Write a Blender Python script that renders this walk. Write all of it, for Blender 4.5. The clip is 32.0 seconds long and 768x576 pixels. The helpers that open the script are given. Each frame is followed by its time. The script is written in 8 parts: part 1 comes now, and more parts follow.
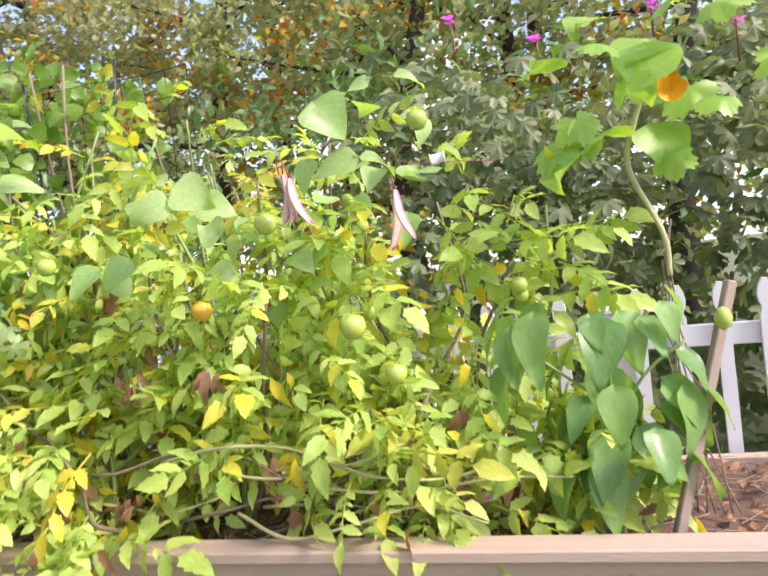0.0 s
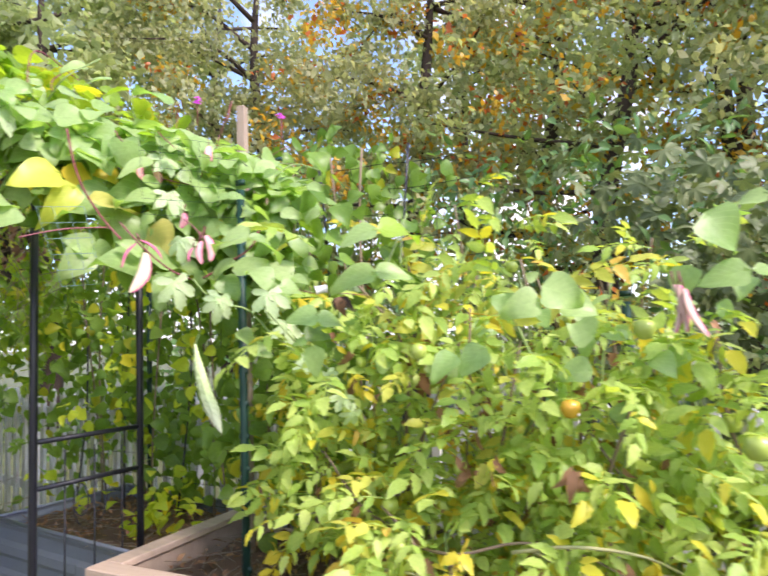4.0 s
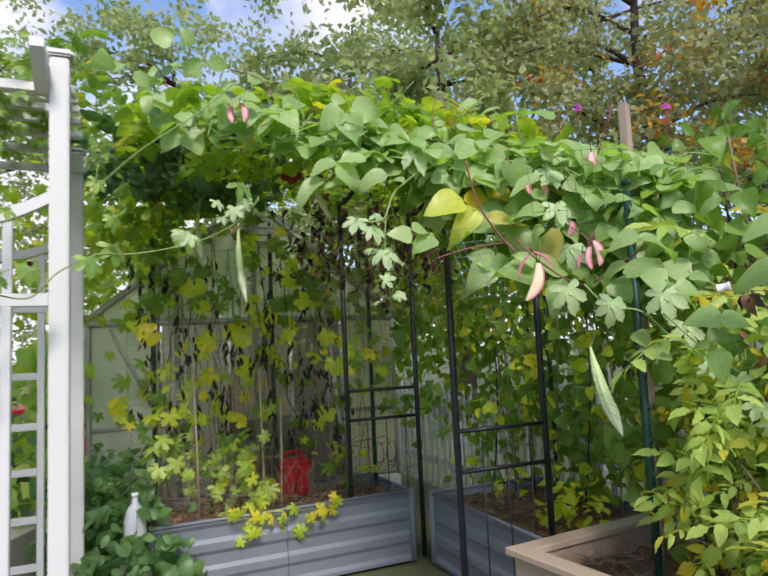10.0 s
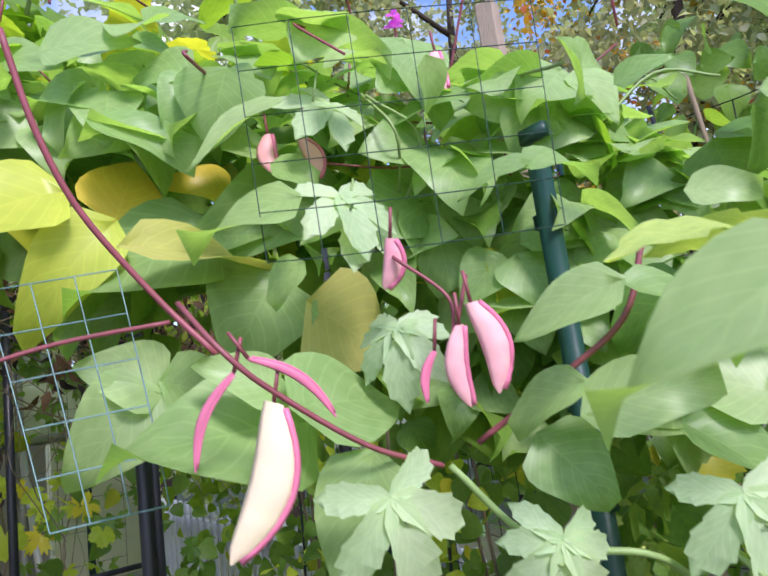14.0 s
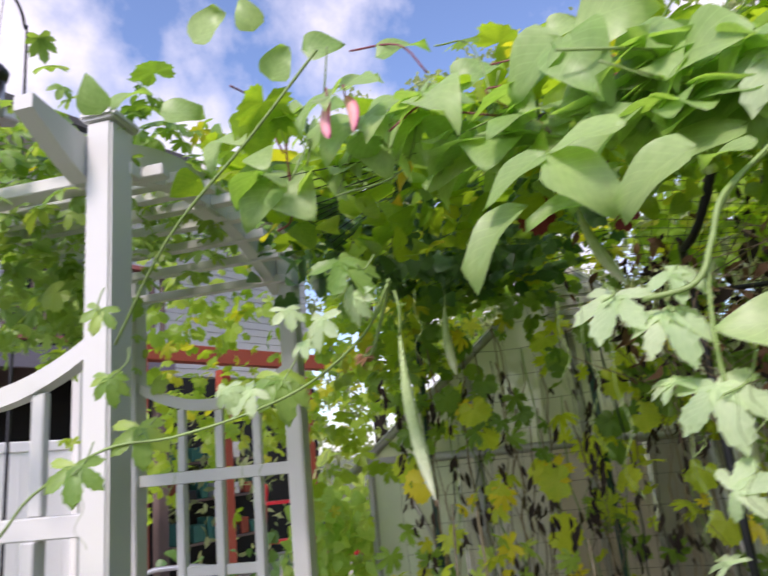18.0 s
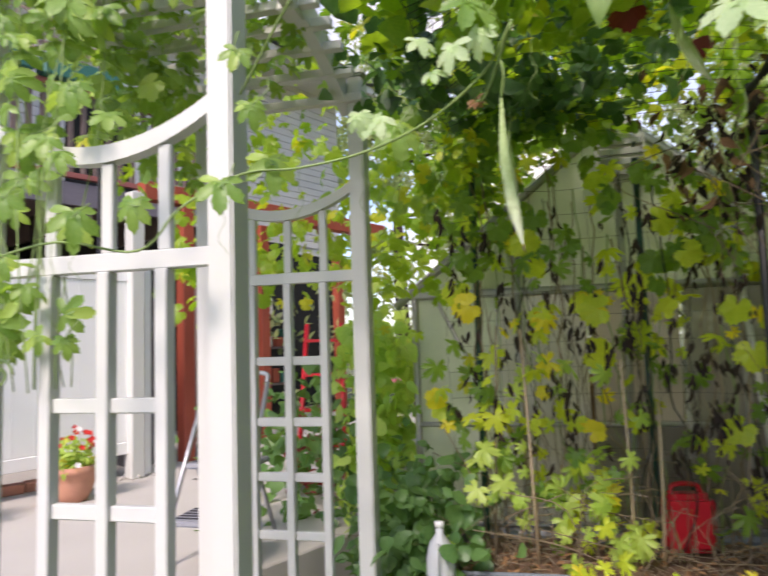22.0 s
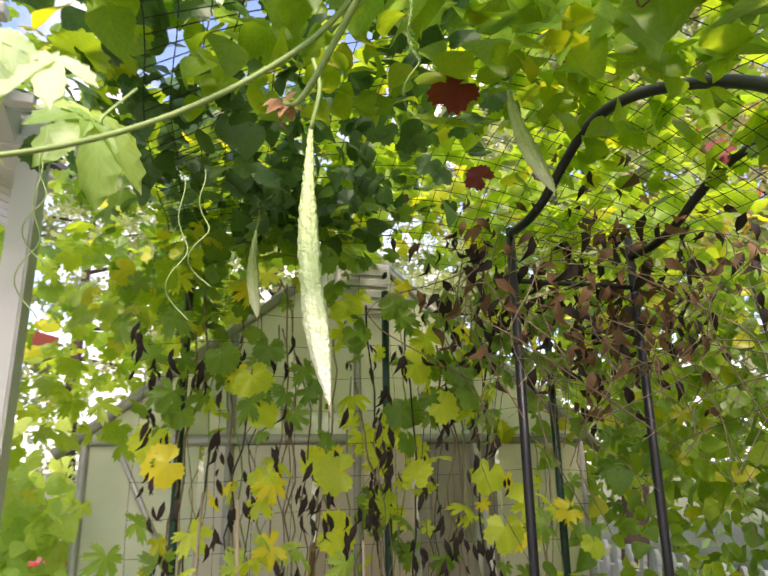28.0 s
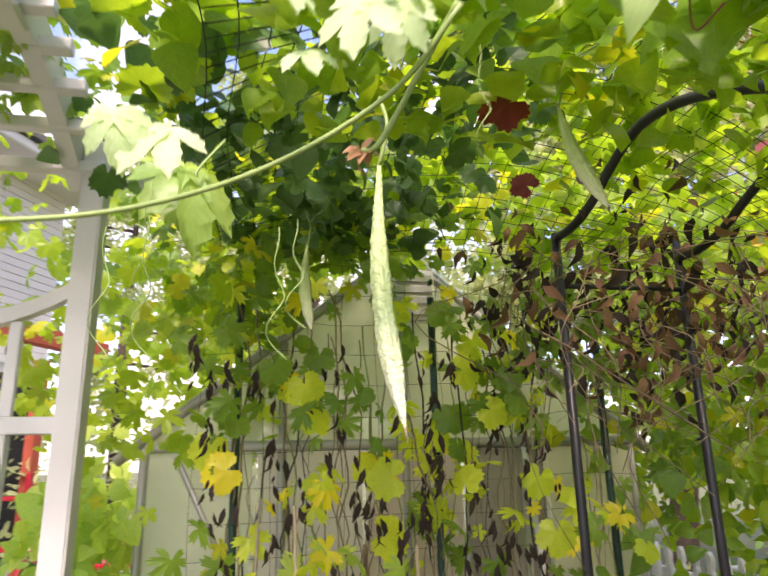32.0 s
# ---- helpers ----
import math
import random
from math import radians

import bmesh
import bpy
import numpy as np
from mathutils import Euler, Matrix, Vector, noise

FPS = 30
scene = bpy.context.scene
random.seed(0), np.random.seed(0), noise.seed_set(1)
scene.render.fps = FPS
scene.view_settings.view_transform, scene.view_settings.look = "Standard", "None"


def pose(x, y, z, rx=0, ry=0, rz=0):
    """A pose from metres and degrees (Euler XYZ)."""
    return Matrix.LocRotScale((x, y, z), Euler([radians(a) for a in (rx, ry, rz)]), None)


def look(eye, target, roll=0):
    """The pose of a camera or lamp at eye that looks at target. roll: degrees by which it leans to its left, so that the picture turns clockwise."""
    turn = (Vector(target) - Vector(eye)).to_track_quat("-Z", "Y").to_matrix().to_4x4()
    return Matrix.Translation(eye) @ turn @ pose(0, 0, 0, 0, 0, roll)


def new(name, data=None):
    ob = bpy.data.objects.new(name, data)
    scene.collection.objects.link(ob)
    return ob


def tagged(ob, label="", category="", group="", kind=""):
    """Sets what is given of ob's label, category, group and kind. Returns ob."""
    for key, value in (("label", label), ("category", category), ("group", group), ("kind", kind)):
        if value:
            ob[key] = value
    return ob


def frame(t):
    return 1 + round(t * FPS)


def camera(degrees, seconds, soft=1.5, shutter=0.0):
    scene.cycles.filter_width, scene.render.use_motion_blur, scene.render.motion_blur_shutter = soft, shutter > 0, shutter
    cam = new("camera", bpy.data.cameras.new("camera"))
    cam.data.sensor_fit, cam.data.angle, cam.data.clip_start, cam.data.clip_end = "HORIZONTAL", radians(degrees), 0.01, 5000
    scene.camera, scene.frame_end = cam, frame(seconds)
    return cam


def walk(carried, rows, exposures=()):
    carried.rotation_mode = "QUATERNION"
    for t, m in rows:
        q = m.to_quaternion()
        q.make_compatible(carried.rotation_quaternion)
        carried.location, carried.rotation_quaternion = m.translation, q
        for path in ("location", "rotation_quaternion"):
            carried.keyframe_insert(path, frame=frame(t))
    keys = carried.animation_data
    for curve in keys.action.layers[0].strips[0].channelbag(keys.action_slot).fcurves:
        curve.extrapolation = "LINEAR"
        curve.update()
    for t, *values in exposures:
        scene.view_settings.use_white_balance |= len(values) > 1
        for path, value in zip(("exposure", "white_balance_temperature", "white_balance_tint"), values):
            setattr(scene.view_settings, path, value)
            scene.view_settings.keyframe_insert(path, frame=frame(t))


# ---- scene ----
cam = camera(62.1, 32.0, soft=1.6, shutter=0.5)
PATH = [
    (0.0, -0.010, 0.154, 1.244, 88.79, 6.58, 20.08),
    (0.5, -0.127, 0.166, 1.294, 89.58, 6.93, 16.98),
    (1.0, -0.103, 0.119, 1.306, 88.65, 6.34, 16.16),
    (1.5, -0.151, 0.102, 1.304, 89.84, 5.38, 16.12),
    (2.0, -0.199, 0.072, 1.315, 91.20, 4.01, 17.61),
    (2.5, -0.232, 0.014, 1.324, 92.27, 2.83, 20.55),
    (3.0, -0.270, 0.014, 1.319, 93.40, 2.23, 24.42),
    (3.5, -0.334, -0.047, 1.375, 93.66, 2.12, 30.42),
    (4.0, -0.495, -0.146, 1.402, 94.37, 1.96, 32.54),
    (4.5, -0.631, -0.236, 1.319, 95.86, 1.51, 35.93),
    (6.5, -0.424, -0.358, 1.524, 95.75, 3.48, 59.76),
    (7.0, -0.401, -0.404, 1.548, 96.66, 3.68, 64.68),
    (7.5, -0.397, -0.416, 1.551, 97.40, 3.49, 68.21),
    (8.0, -0.390, -0.410, 1.544, 97.68, 3.09, 70.67),
    (8.5, -0.372, -0.397, 1.529, 97.36, 2.77, 71.53),
    (9.0, -0.351, -0.383, 1.496, 96.80, 2.53, 70.99),
    (9.5, -0.357, -0.294, 1.476, 96.05, 2.47, 69.31),
    (10.0, -0.420, -0.193, 1.423, 95.54, 2.69, 67.18),
    (10.5, -0.680, -0.147, 1.429, 95.69, 3.34, 63.66),
    (11.0, -0.911, -0.052, 1.437, 95.72, 4.33, 59.93),
    (11.5, -1.103, 0.285, 1.504, 96.79, 5.28, 55.65),
    (12.0, -1.303, 0.545, 1.508, 97.53, 6.09, 51.70),
    (12.5, -1.561, 0.718, 1.579, 98.71, 6.83, 49.42),
    (13.0, -1.670, 0.842, 1.594, 99.29, 7.18, 50.52),
    (13.5, -1.707, 0.918, 1.642, 99.38, 7.21, 51.94),
    (15.5, -1.794, 0.849, 1.776, 102.33, 10.23, 62.46),
    (16.0, -1.797, 0.770, 1.780, 103.69, 9.44, 70.43),
    (16.5, -1.787, 0.704, 1.778, 104.37, 8.66, 80.69),
    (17.0, -1.790, 0.624, 1.771, 104.75, 7.47, 88.46),
    (17.5, -1.800, 0.591, 1.771, 104.98, 6.32, 95.87),
    (18.0, -1.809, 0.526, 1.756, 104.37, 5.56, 102.56),
    (18.5, -1.754, 0.471, 1.672, 103.89, 5.90, 107.97),
    (19.0, -1.752, 0.425, 1.636, 102.00, 4.78, 112.20),
    (19.5, -1.736, 0.367, 1.590, 99.76, 3.49, 115.19),
    (20.0, -1.716, 0.315, 1.541, 97.99, 2.66, 116.42),
    (20.5, -1.704, 0.305, 1.504, 96.46, 1.94, 116.06),
    (21.0, -1.690, 0.314, 1.471, 95.40, 1.66, 113.92),
    (21.5, -1.668, 0.321, 1.464, 94.84, 1.55, 109.90),
    (22.0, -1.666, 0.352, 1.445, 94.73, 1.82, 103.67),
    (22.5, -1.708, 0.422, 1.427, 95.00, 1.53, 97.37),
    (23.0, -1.701, 0.406, 1.421, 95.58, 1.18, 91.21),
    (23.5, -1.670, 0.347, 1.424, 96.60, 0.91, 85.33),
    (24.0, -1.673, 0.339, 1.416, 97.45, 0.31, 81.57),
    (24.5, -1.827, 0.366, 1.366, 98.78, -0.19, 78.53),
    (25.0, -2.062, 0.357, 1.409, 100.97, -1.13, 77.04),
    (25.5, -2.156, 0.281, 1.447, 102.10, -1.41, 76.45),
    (27.5, -2.233, 0.258, 1.565, 104.80, -0.41, 80.23),
    (28.0, -2.388, 0.208, 1.582, 105.52, 0.85, 76.23),
    (28.5, -2.525, 0.148, 1.621, 105.70, 1.38, 72.69),
    (29.0, -2.639, 0.151, 1.638, 106.37, 1.52, 69.84),
    (29.5, -2.684, 0.194, 1.673, 106.59, 1.40, 66.62),
    (30.0, -2.638, 0.185, 1.706, 106.74, 1.53, 65.13),
    (30.5, -2.604, 0.173, 1.698, 106.03, 1.38, 65.55),
    (31.0, -2.609, 0.133, 1.651, 105.25, 1.21, 68.77),
    (31.5, -2.518, 0.093, 1.624, 105.07, 1.33, 73.63),
    (32.0, -2.350, 0.156, 1.608, 105.47, 1.21, 79.65),
]
EXPOSURES = [(0, 0.93, 6800, 31), (3, 0.90, 6700, 31), (4.5, 0.80, 6500, 28), (6.5, 0.14, 6500, 18), (8, 0.05, 6500, 18), (10, 0.04, 6500, 20), (13, 0.42, 5850, 30), (17, 0.14, 6200, 30), (18, 0.15, 6550, 28), (20, 0.22, 6500, 26), (22, 0.28, 6900, 24), (24, 0.60, 6800, 26), (27.5, 0.92, 7200, 31), (28.5, 1.02, 7400, 35), (30, 1.18, 7500, 38), (32, 1.08, 7400, 35)]
walk(cam, [(t, pose(x, y, z, a, b, c)) for t, x, y, z, a, b, c in PATH], EXPOSURES)

# ---- world, sun ----
world = bpy.data.worlds.new("world")
scene.world = world
world.use_nodes = True
wn, wl = world.node_tree.nodes, world.node_tree.links
bg = wn["Background"]
sky = wn.new("ShaderNodeTexSky")
sky.sky_type, sky.sun_disc = "NISHITA", False
sky.sun_elevation, sky.sun_rotation = radians(41.6), radians(99.9)
cloud = wn.new("ShaderNodeTexNoise")
cloud.inputs["Scale"].default_value, cloud.inputs["Detail"].default_value, cloud.inputs["Roughness"].default_value = 2.6, 7, 0.55
ramp = wn.new("ShaderNodeValToRGB")
ramp.color_ramp.elements[0].position, ramp.color_ramp.elements[1].position = 0.48, 0.64
blend = wn.new("ShaderNodeMix")
blend.data_type = "RGBA"
wl.new(cloud.outputs["Fac"], ramp.inputs["Fac"])
wl.new(ramp.outputs["Color"], blend.inputs["Factor"])
boost = wn.new("ShaderNodeMix")
boost.data_type, boost.blend_type = "RGBA", "MULTIPLY"
boost.clamp_result = False
boost.inputs["Factor"].default_value = 1.0
boost.inputs["B"].default_value = (1.3, 1.45, 1.6, 1)
wl.new(sky.outputs["Color"], boost.inputs["A"])
wl.new(boost.outputs["Result"], blend.inputs["A"])
blend.inputs["B"].default_value = (7.2, 7.3, 7.5, 1)
wl.new(blend.outputs["Result"], bg.inputs["Color"])
bg.inputs["Strength"].default_value = 0.15
sun = new("sun", bpy.data.lights.new("sun", "SUN"))
sun.data.energy, sun.data.angle, sun.data.color = 3.4, radians(12), (1.0, 0.95, 0.87)
sun.matrix_world = look((4.0, -0.7, 3.6), (0, 0, 0))

# ---- materials ----
MATS = {}


def base_mat(name, color, rough=0.6, metal=0.0, vary=0.18, scale=6.0, bump=0.15, fine=60.0, spec=0.4, color2=None, stretch=None):
    """Plain surface with two scales of variation and a fine relief."""
    if name in MATS:
        return MATS[name]
    m = bpy.data.materials.new(name)
    m.use_nodes = True
    n, l = m.node_tree.nodes, m.node_tree.links
    p = n["Principled BSDF"]
    co = n.new("ShaderNodeTexCoord")
    mp = n.new("ShaderNodeMapping")
    mp.inputs["Scale"].default_value = stretch or (1, 1, 1)
    l.new(co.outputs["Object"], mp.inputs["Vector"])
    a = n.new("ShaderNodeTexNoise")
    a.inputs["Scale"].default_value, a.inputs["Detail"].default_value = scale, 5
    b = n.new("ShaderNodeTexNoise")
    b.inputs["Scale"].default_value, b.inputs["Detail"].default_value = fine, 4
    l.new(mp.outputs["Vector"], a.inputs["Vector"])
    l.new(mp.outputs["Vector"], b.inputs["Vector"])
    info = n.new("ShaderNodeObjectInfo")
    mix = n.new("ShaderNodeMix")
    mix.data_type = "RGBA"
    c2 = color2 or tuple(c * (1 - vary * 1.6) for c in color)
    mix.inputs["A"].default_value, mix.inputs["B"].default_value = (*color, 1), (*c2, 1)
    s = n.new("ShaderNodeMath")
    s.operation = "MULTIPLY_ADD"
    s.inputs[1].default_value, s.inputs[2].default_value = 0.5, -0.1
    l.new(b.outputs["Fac"], s.inputs[0])
    t = n.new("ShaderNodeMath")
    t.operation = "MULTIPLY_ADD"
    t.inputs[1].default_value = 0.8
    l.new(a.outputs["Fac"], t.inputs[0])
    l.new(s.outputs[0], t.inputs[2])
    u = n.new("ShaderNodeMath")
    u.operation, u.use_clamp = "MULTIPLY_ADD", True
    u.inputs[1].default_value = 0.25
    l.new(info.outputs["Random"], u.inputs[0])
    u2 = n.new("ShaderNodeMath")
    u2.operation = "SUBTRACT"
    u2.inputs[1].default_value = 0.12
    l.new(t.outputs[0], u2.inputs[0])
    l.new(u2.outputs[0], u.inputs[2])
    l.new(u.outputs[0], mix.inputs["Factor"])
    l.new(mix.outputs["Result"], p.inputs["Base Color"])
    p.inputs["Roughness"].default_value, p.inputs["Metallic"].default_value = rough, metal
    p.inputs["Specular IOR Level"].default_value = spec
    if bump:
        bp = n.new("ShaderNodeBump")
        bp.inputs["Strength"].default_value, bp.inputs["Distance"].default_value = bump, 0.004
        l.new(b.outputs["Fac"], bp.inputs["Height"])
        l.new(bp.outputs["Normal"], p.inputs["Normal"])
    MATS[name] = m
    return m


def leaf_mat(name, dark, light, through_color, share=0.4, veins=True, rough=0.40, odd=None, odd_share=0.0, spec=0.5):
    """A thin leaf: glossy skin, veins from its own uv, light coming through. odd: a second hue for some leaves."""
    warm = 1.16 if dark[1] > dark[0] else 1.0
    dark, light = (dark[0] * warm, *dark[1:]), (light[0] * warm, *light[1:])
    m = bpy.data.materials.new(name)
    m.use_nodes = True
    n, l = m.node_tree.nodes, m.node_tree.links
    p = n["Principled BSDF"]
    out = n["Material Output"]
    info = n.new("ShaderNodeObjectInfo")
    geo = n.new("ShaderNodeNewGeometry")
    r = n.new("ShaderNodeMath")
    r.operation = "ADD"
    l.new(info.outputs["Random"], r.inputs[0])
    l.new(geo.outputs["Random Per Island"], r.inputs[1])
    fr = n.new("ShaderNodeMath")
    fr.operation = "FRACT"
    l.new(r.outputs[0], fr.inputs[0])
    co = n.new("ShaderNodeTexCoord")
    nz = n.new("ShaderNodeTexNoise")
    nz.inputs["Scale"].default_value, nz.inputs["Detail"].default_value = 5.0, 5
    l.new(co.outputs["UV"], nz.inputs["Vector"])
    mx = n.new("ShaderNodeMix")
    mx.data_type = "RGBA"
    mx.inputs["A"].default_value, mx.inputs["B"].default_value = (*dark, 1), (*light, 1)
    f = n.new("ShaderNodeMath")
    f.operation, f.use_clamp = "MULTIPLY_ADD", True
    f.inputs[1].default_value = 0.7
    sc = n.new("ShaderNodeMath")
    sc.operation = "MULTIPLY_ADD"
    sc.inputs[1].default_value, sc.inputs[2].default_value = 0.9, -0.3
    l.new(nz.outputs["Fac"], sc.inputs[0])
    l.new(fr.outputs[0], f.inputs[0])
    l.new(sc.outputs[0], f.inputs[2])
    l.new(f.outputs[0], mx.inputs["Factor"])
    col = mx.outputs["Result"]
    if odd:
        gt = n.new("ShaderNodeMath")
        gt.operation = "GREATER_THAN"
        gt.inputs[1].default_value = 1 - odd_share
        h = n.new("ShaderNodeMath")
        h.operation = "MULTIPLY"
        h.inputs[1].default_value = 7.31
        hf = n.new("ShaderNodeMath")
        hf.operation = "FRACT"
        l.new(fr.outputs[0], h.inputs[0])
        l.new(h.outputs[0], hf.inputs[0])
        l.new(hf.outputs[0], gt.inputs[0])
        om = n.new("ShaderNodeMix")
        om.data_type = "RGBA"
        om.inputs["B"].default_value = (*odd, 1)
        l.new(gt.outputs[0], om.inputs["Factor"])
        l.new(col, om.inputs["A"])
        col = om.outputs["Result"]
    if veins:
        # uv: u across from -1 to 1 (stored as 0 to 1), v along
        sep = n.new("ShaderNodeSeparateXYZ")
        l.new(co.outputs["UV"], sep.inputs[0])
        au = n.new("ShaderNodeMath")
        au.operation = "SUBTRACT"
        au.inputs[1].default_value = 0.5
        l.new(sep.outputs["X"], au.inputs[0])
        ab = n.new("ShaderNodeMath")
        ab.operation = "ABSOLUTE"
        l.new(au.outputs[0], ab.inputs[0])
        sl = n.new("ShaderNodeMath")
        sl.operation = "MULTIPLY_ADD"
        sl.inputs[1].default_value = -0.8
        l.new(ab.outputs[0], sl.inputs[0])
        l.new(sep.outputs["Y"], sl.inputs[2])
        fq = n.new("ShaderNodeMath")
        fq.operation = "MULTIPLY"
        fq.inputs[1].default_value = 7.0
        l.new(sl.outputs[0], fq.inputs[0])
        ff = n.new("ShaderNodeMath")
        ff.operation = "PINGPONG"
        ff.inputs[1].default_value = 0.5
        l.new(fq.outputs[0], ff.inputs[0])
        mn = n.new("ShaderNodeMath")
        mn.operation = "MULTIPLY"
        mn.inputs[1].default_value = 6.0
        l.new(ab.outputs[0], mn.inputs[0])
        mi = n.new("ShaderNodeMath")
        mi.operation = "MINIMUM"
        l.new(ff.outputs[0], mi.inputs[0])
        l.new(mn.outputs[0], mi.inputs[1])
        vr = n.new("ShaderNodeMapRange")
        vr.inputs["From Min"].default_value, vr.inputs["From Max"].default_value = 0.02, 0.12
        vr.inputs["To Min"].default_value, vr.inputs["To Max"].default_value = 0.09, 0.0
        l.new(mi.outputs[0], vr.inputs["Value"])
        vm = n.new("ShaderNodeMix")
        vm.data_type = "RGBA"
        vm.inputs["B"].default_value = (*[min(1, c * 1.7 + 0.03) for c in light], 1)
        l.new(vr.outputs["Result"], vm.inputs["Factor"])
        l.new(col, vm.inputs["A"])
        col = vm.outputs["Result"]
        bp = n.new("ShaderNodeBump")
        bp.inputs["Strength"].default_value, bp.inputs["Distance"].default_value = 0.25, 0.002
        bp.invert = True
        l.new(vr.outputs["Result"], bp.inputs["Height"])
        l.new(bp.outputs["Normal"], p.inputs["Normal"])
    l.new(col, p.inputs["Base Color"])
    p.inputs["Roughness"].default_value, p.inputs["Specular IOR Level"].default_value = rough, spec * 0.8
    tr = n.new("ShaderNodeBsdfTranslucent")
    tm = n.new("ShaderNodeMix")
    tm.data_type, tm.blend_type = "RGBA", "MULTIPLY"
    tm.inputs["Factor"].default_value = 1.0
    tm.inputs["B"].default_value = (*through_color, 1)
    l.new(col, tm.inputs["A"])
    l.new(tm.outputs["Result"], tr.inputs["Color"])
    ms = n.new("ShaderNodeMixShader")
    ms.inputs["Fac"].default_value = share
    l.new(p.outputs[0], ms.inputs[1])
    l.new(tr.outputs[0], ms.inputs[2])
    l.new(ms.outputs[0], out.inputs["Surface"])
    MATS[name] = m
    return m


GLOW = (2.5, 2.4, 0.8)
bean_green = leaf_mat("bean_green", (0.155, 0.31, 0.085), (0.32, 0.48, 0.21), (2.0, 2.3, 0.7), 0.35, odd=(0.26, 0.40, 0.05), odd_share=0.05)
bean_yellow = leaf_mat("bean_yellow", (0.27, 0.43, 0.04), (0.46, 0.58, 0.08), (2.0, 1.8, 1.2), 0.35)
bean_olive = leaf_mat("bean_olive", (0.30, 0.38, 0.07), (0.46, 0.50, 0.16), (2.0, 1.9, 0.9), 0.35, odd=(0.48, 0.42, 0.10), odd_share=0.3)
bean_gold = leaf_mat("bean_gold", (0.62, 0.46, 0.03), (0.75, 0.56, 0.05), (1.6, 1.5, 1.0), 0.35)
melon_green = leaf_mat("melon_green", (0.11, 0.25, 0.05), (0.22, 0.37, 0.11), GLOW, 0.35, odd=(0.30, 0.42, 0.10), odd_share=0.15)
melon_pale = leaf_mat("melon_pale", (0.26, 0.43, 0.22), (0.42, 0.58, 0.36), (2.4, 2.4, 1.2), 0.30, rough=0.5, spec=0.35)
# very dark leaf colour, the shade of the layers above painted in
net_shade_green = leaf_mat("net_shade_green", (0.035, 0.10, 0.04), (0.08, 0.19, 0.06), (2.0, 2.2, 1.0), 0.32)
litter_leaf = leaf_mat("litter_leaf", (0.10, 0.055, 0.03), (0.26, 0.15, 0.08), (1.4, 1.2, 0.9), 0.25, veins=False, rough=0.8, odd=(0.03, 0.022, 0.018), odd_share=0.4)
vine_yellow = leaf_mat("vine_yellow", (0.28, 0.46, 0.035), (0.48, 0.62, 0.06), (2.3, 2.2, 0.8), 0.45, odd=(0.66, 0.58, 0.04), odd_share=0.18)
lime_leaf = leaf_mat("lime_leaf", (0.22, 0.44, 0.06), (0.44, 0.62, 0.17), (2.2, 2.1, 1.0), 0.40)
# darker copy of the vine green, shade inside the foliage put into the colour
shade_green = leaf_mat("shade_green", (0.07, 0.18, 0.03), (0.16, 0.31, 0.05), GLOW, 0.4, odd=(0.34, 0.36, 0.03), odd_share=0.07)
# sunlit counterpart of shade_green, brightness of lit leaves put into the colour
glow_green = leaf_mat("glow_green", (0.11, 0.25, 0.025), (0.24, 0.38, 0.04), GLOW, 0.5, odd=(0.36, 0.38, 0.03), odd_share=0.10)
tomato_green = leaf_mat("tomato_green", (0.16, 0.33, 0.05), (0.40, 0.56, 0.16), GLOW, 0.32, odd=(0.50, 0.48, 0.05), odd_share=0.07, spec=0.3)
tomato_olive = leaf_mat("tomato_olive", (0.26, 0.35, 0.045), (0.44, 0.50, 0.10), GLOW, 0.30, odd=(0.52, 0.36, 0.07), odd_share=0.14, spec=0.3)
# the shrub's dark grey-green, lowered further to hold its shade
oak_green = leaf_mat("oak_green", (0.06, 0.11, 0.04), (0.17, 0.24, 0.10), (2.0, 2.0, 1.2), 0.25, rough=0.5)
tomato_yellow = leaf_mat("tomato_yellow", (0.45, 0.42, 0.03), (0.62, 0.52, 0.04), (1.8, 1.6, 1.0), 0.35)
pepper_green = leaf_mat("pepper_green", (0.07, 0.20, 0.055), (0.17, 0.34, 0.10), GLOW, 0.3, rough=0.35)
squash_green = leaf_mat("squash_green", (0.16, 0.36, 0.05), (0.27, 0.48, 0.11), GLOW, 0.35)
shrub_green = leaf_mat("shrub_green", (0.05, 0.15, 0.05), (0.11, 0.24, 0.07), GLOW, 0.3)
tree_green = leaf_mat("tree_green", (0.14, 0.22, 0.10), (0.32, 0.41, 0.22), (2.4, 2.4, 1.4), 0.45, veins=False, rough=0.5)
tree_dark = leaf_mat("tree_dark", (0.13, 0.19, 0.09), (0.33, 0.38, 0.21), (2.4, 2.4, 1.5), 0.42, veins=False, rough=0.5)
autumn_leaf = leaf_mat("autumn_leaf", (0.40, 0.30, 0.03), (0.62, 0.36, 0.03), (1.8, 1.6, 1.0), 0.4, veins=False, odd=(0.45, 0.13, 0.03), odd_share=0.2)
dry_leaf = leaf_mat("dry_leaf", (0.018, 0.014, 0.012), (0.05, 0.032, 0.024), (1, 1, 1), 0.1, veins=False, rough=0.8)
brown_leaf = leaf_mat("brown_leaf", (0.22, 0.11, 0.05), (0.42, 0.24, 0.12), (1, 1, 1), 0.15, veins=False, rough=0.8)
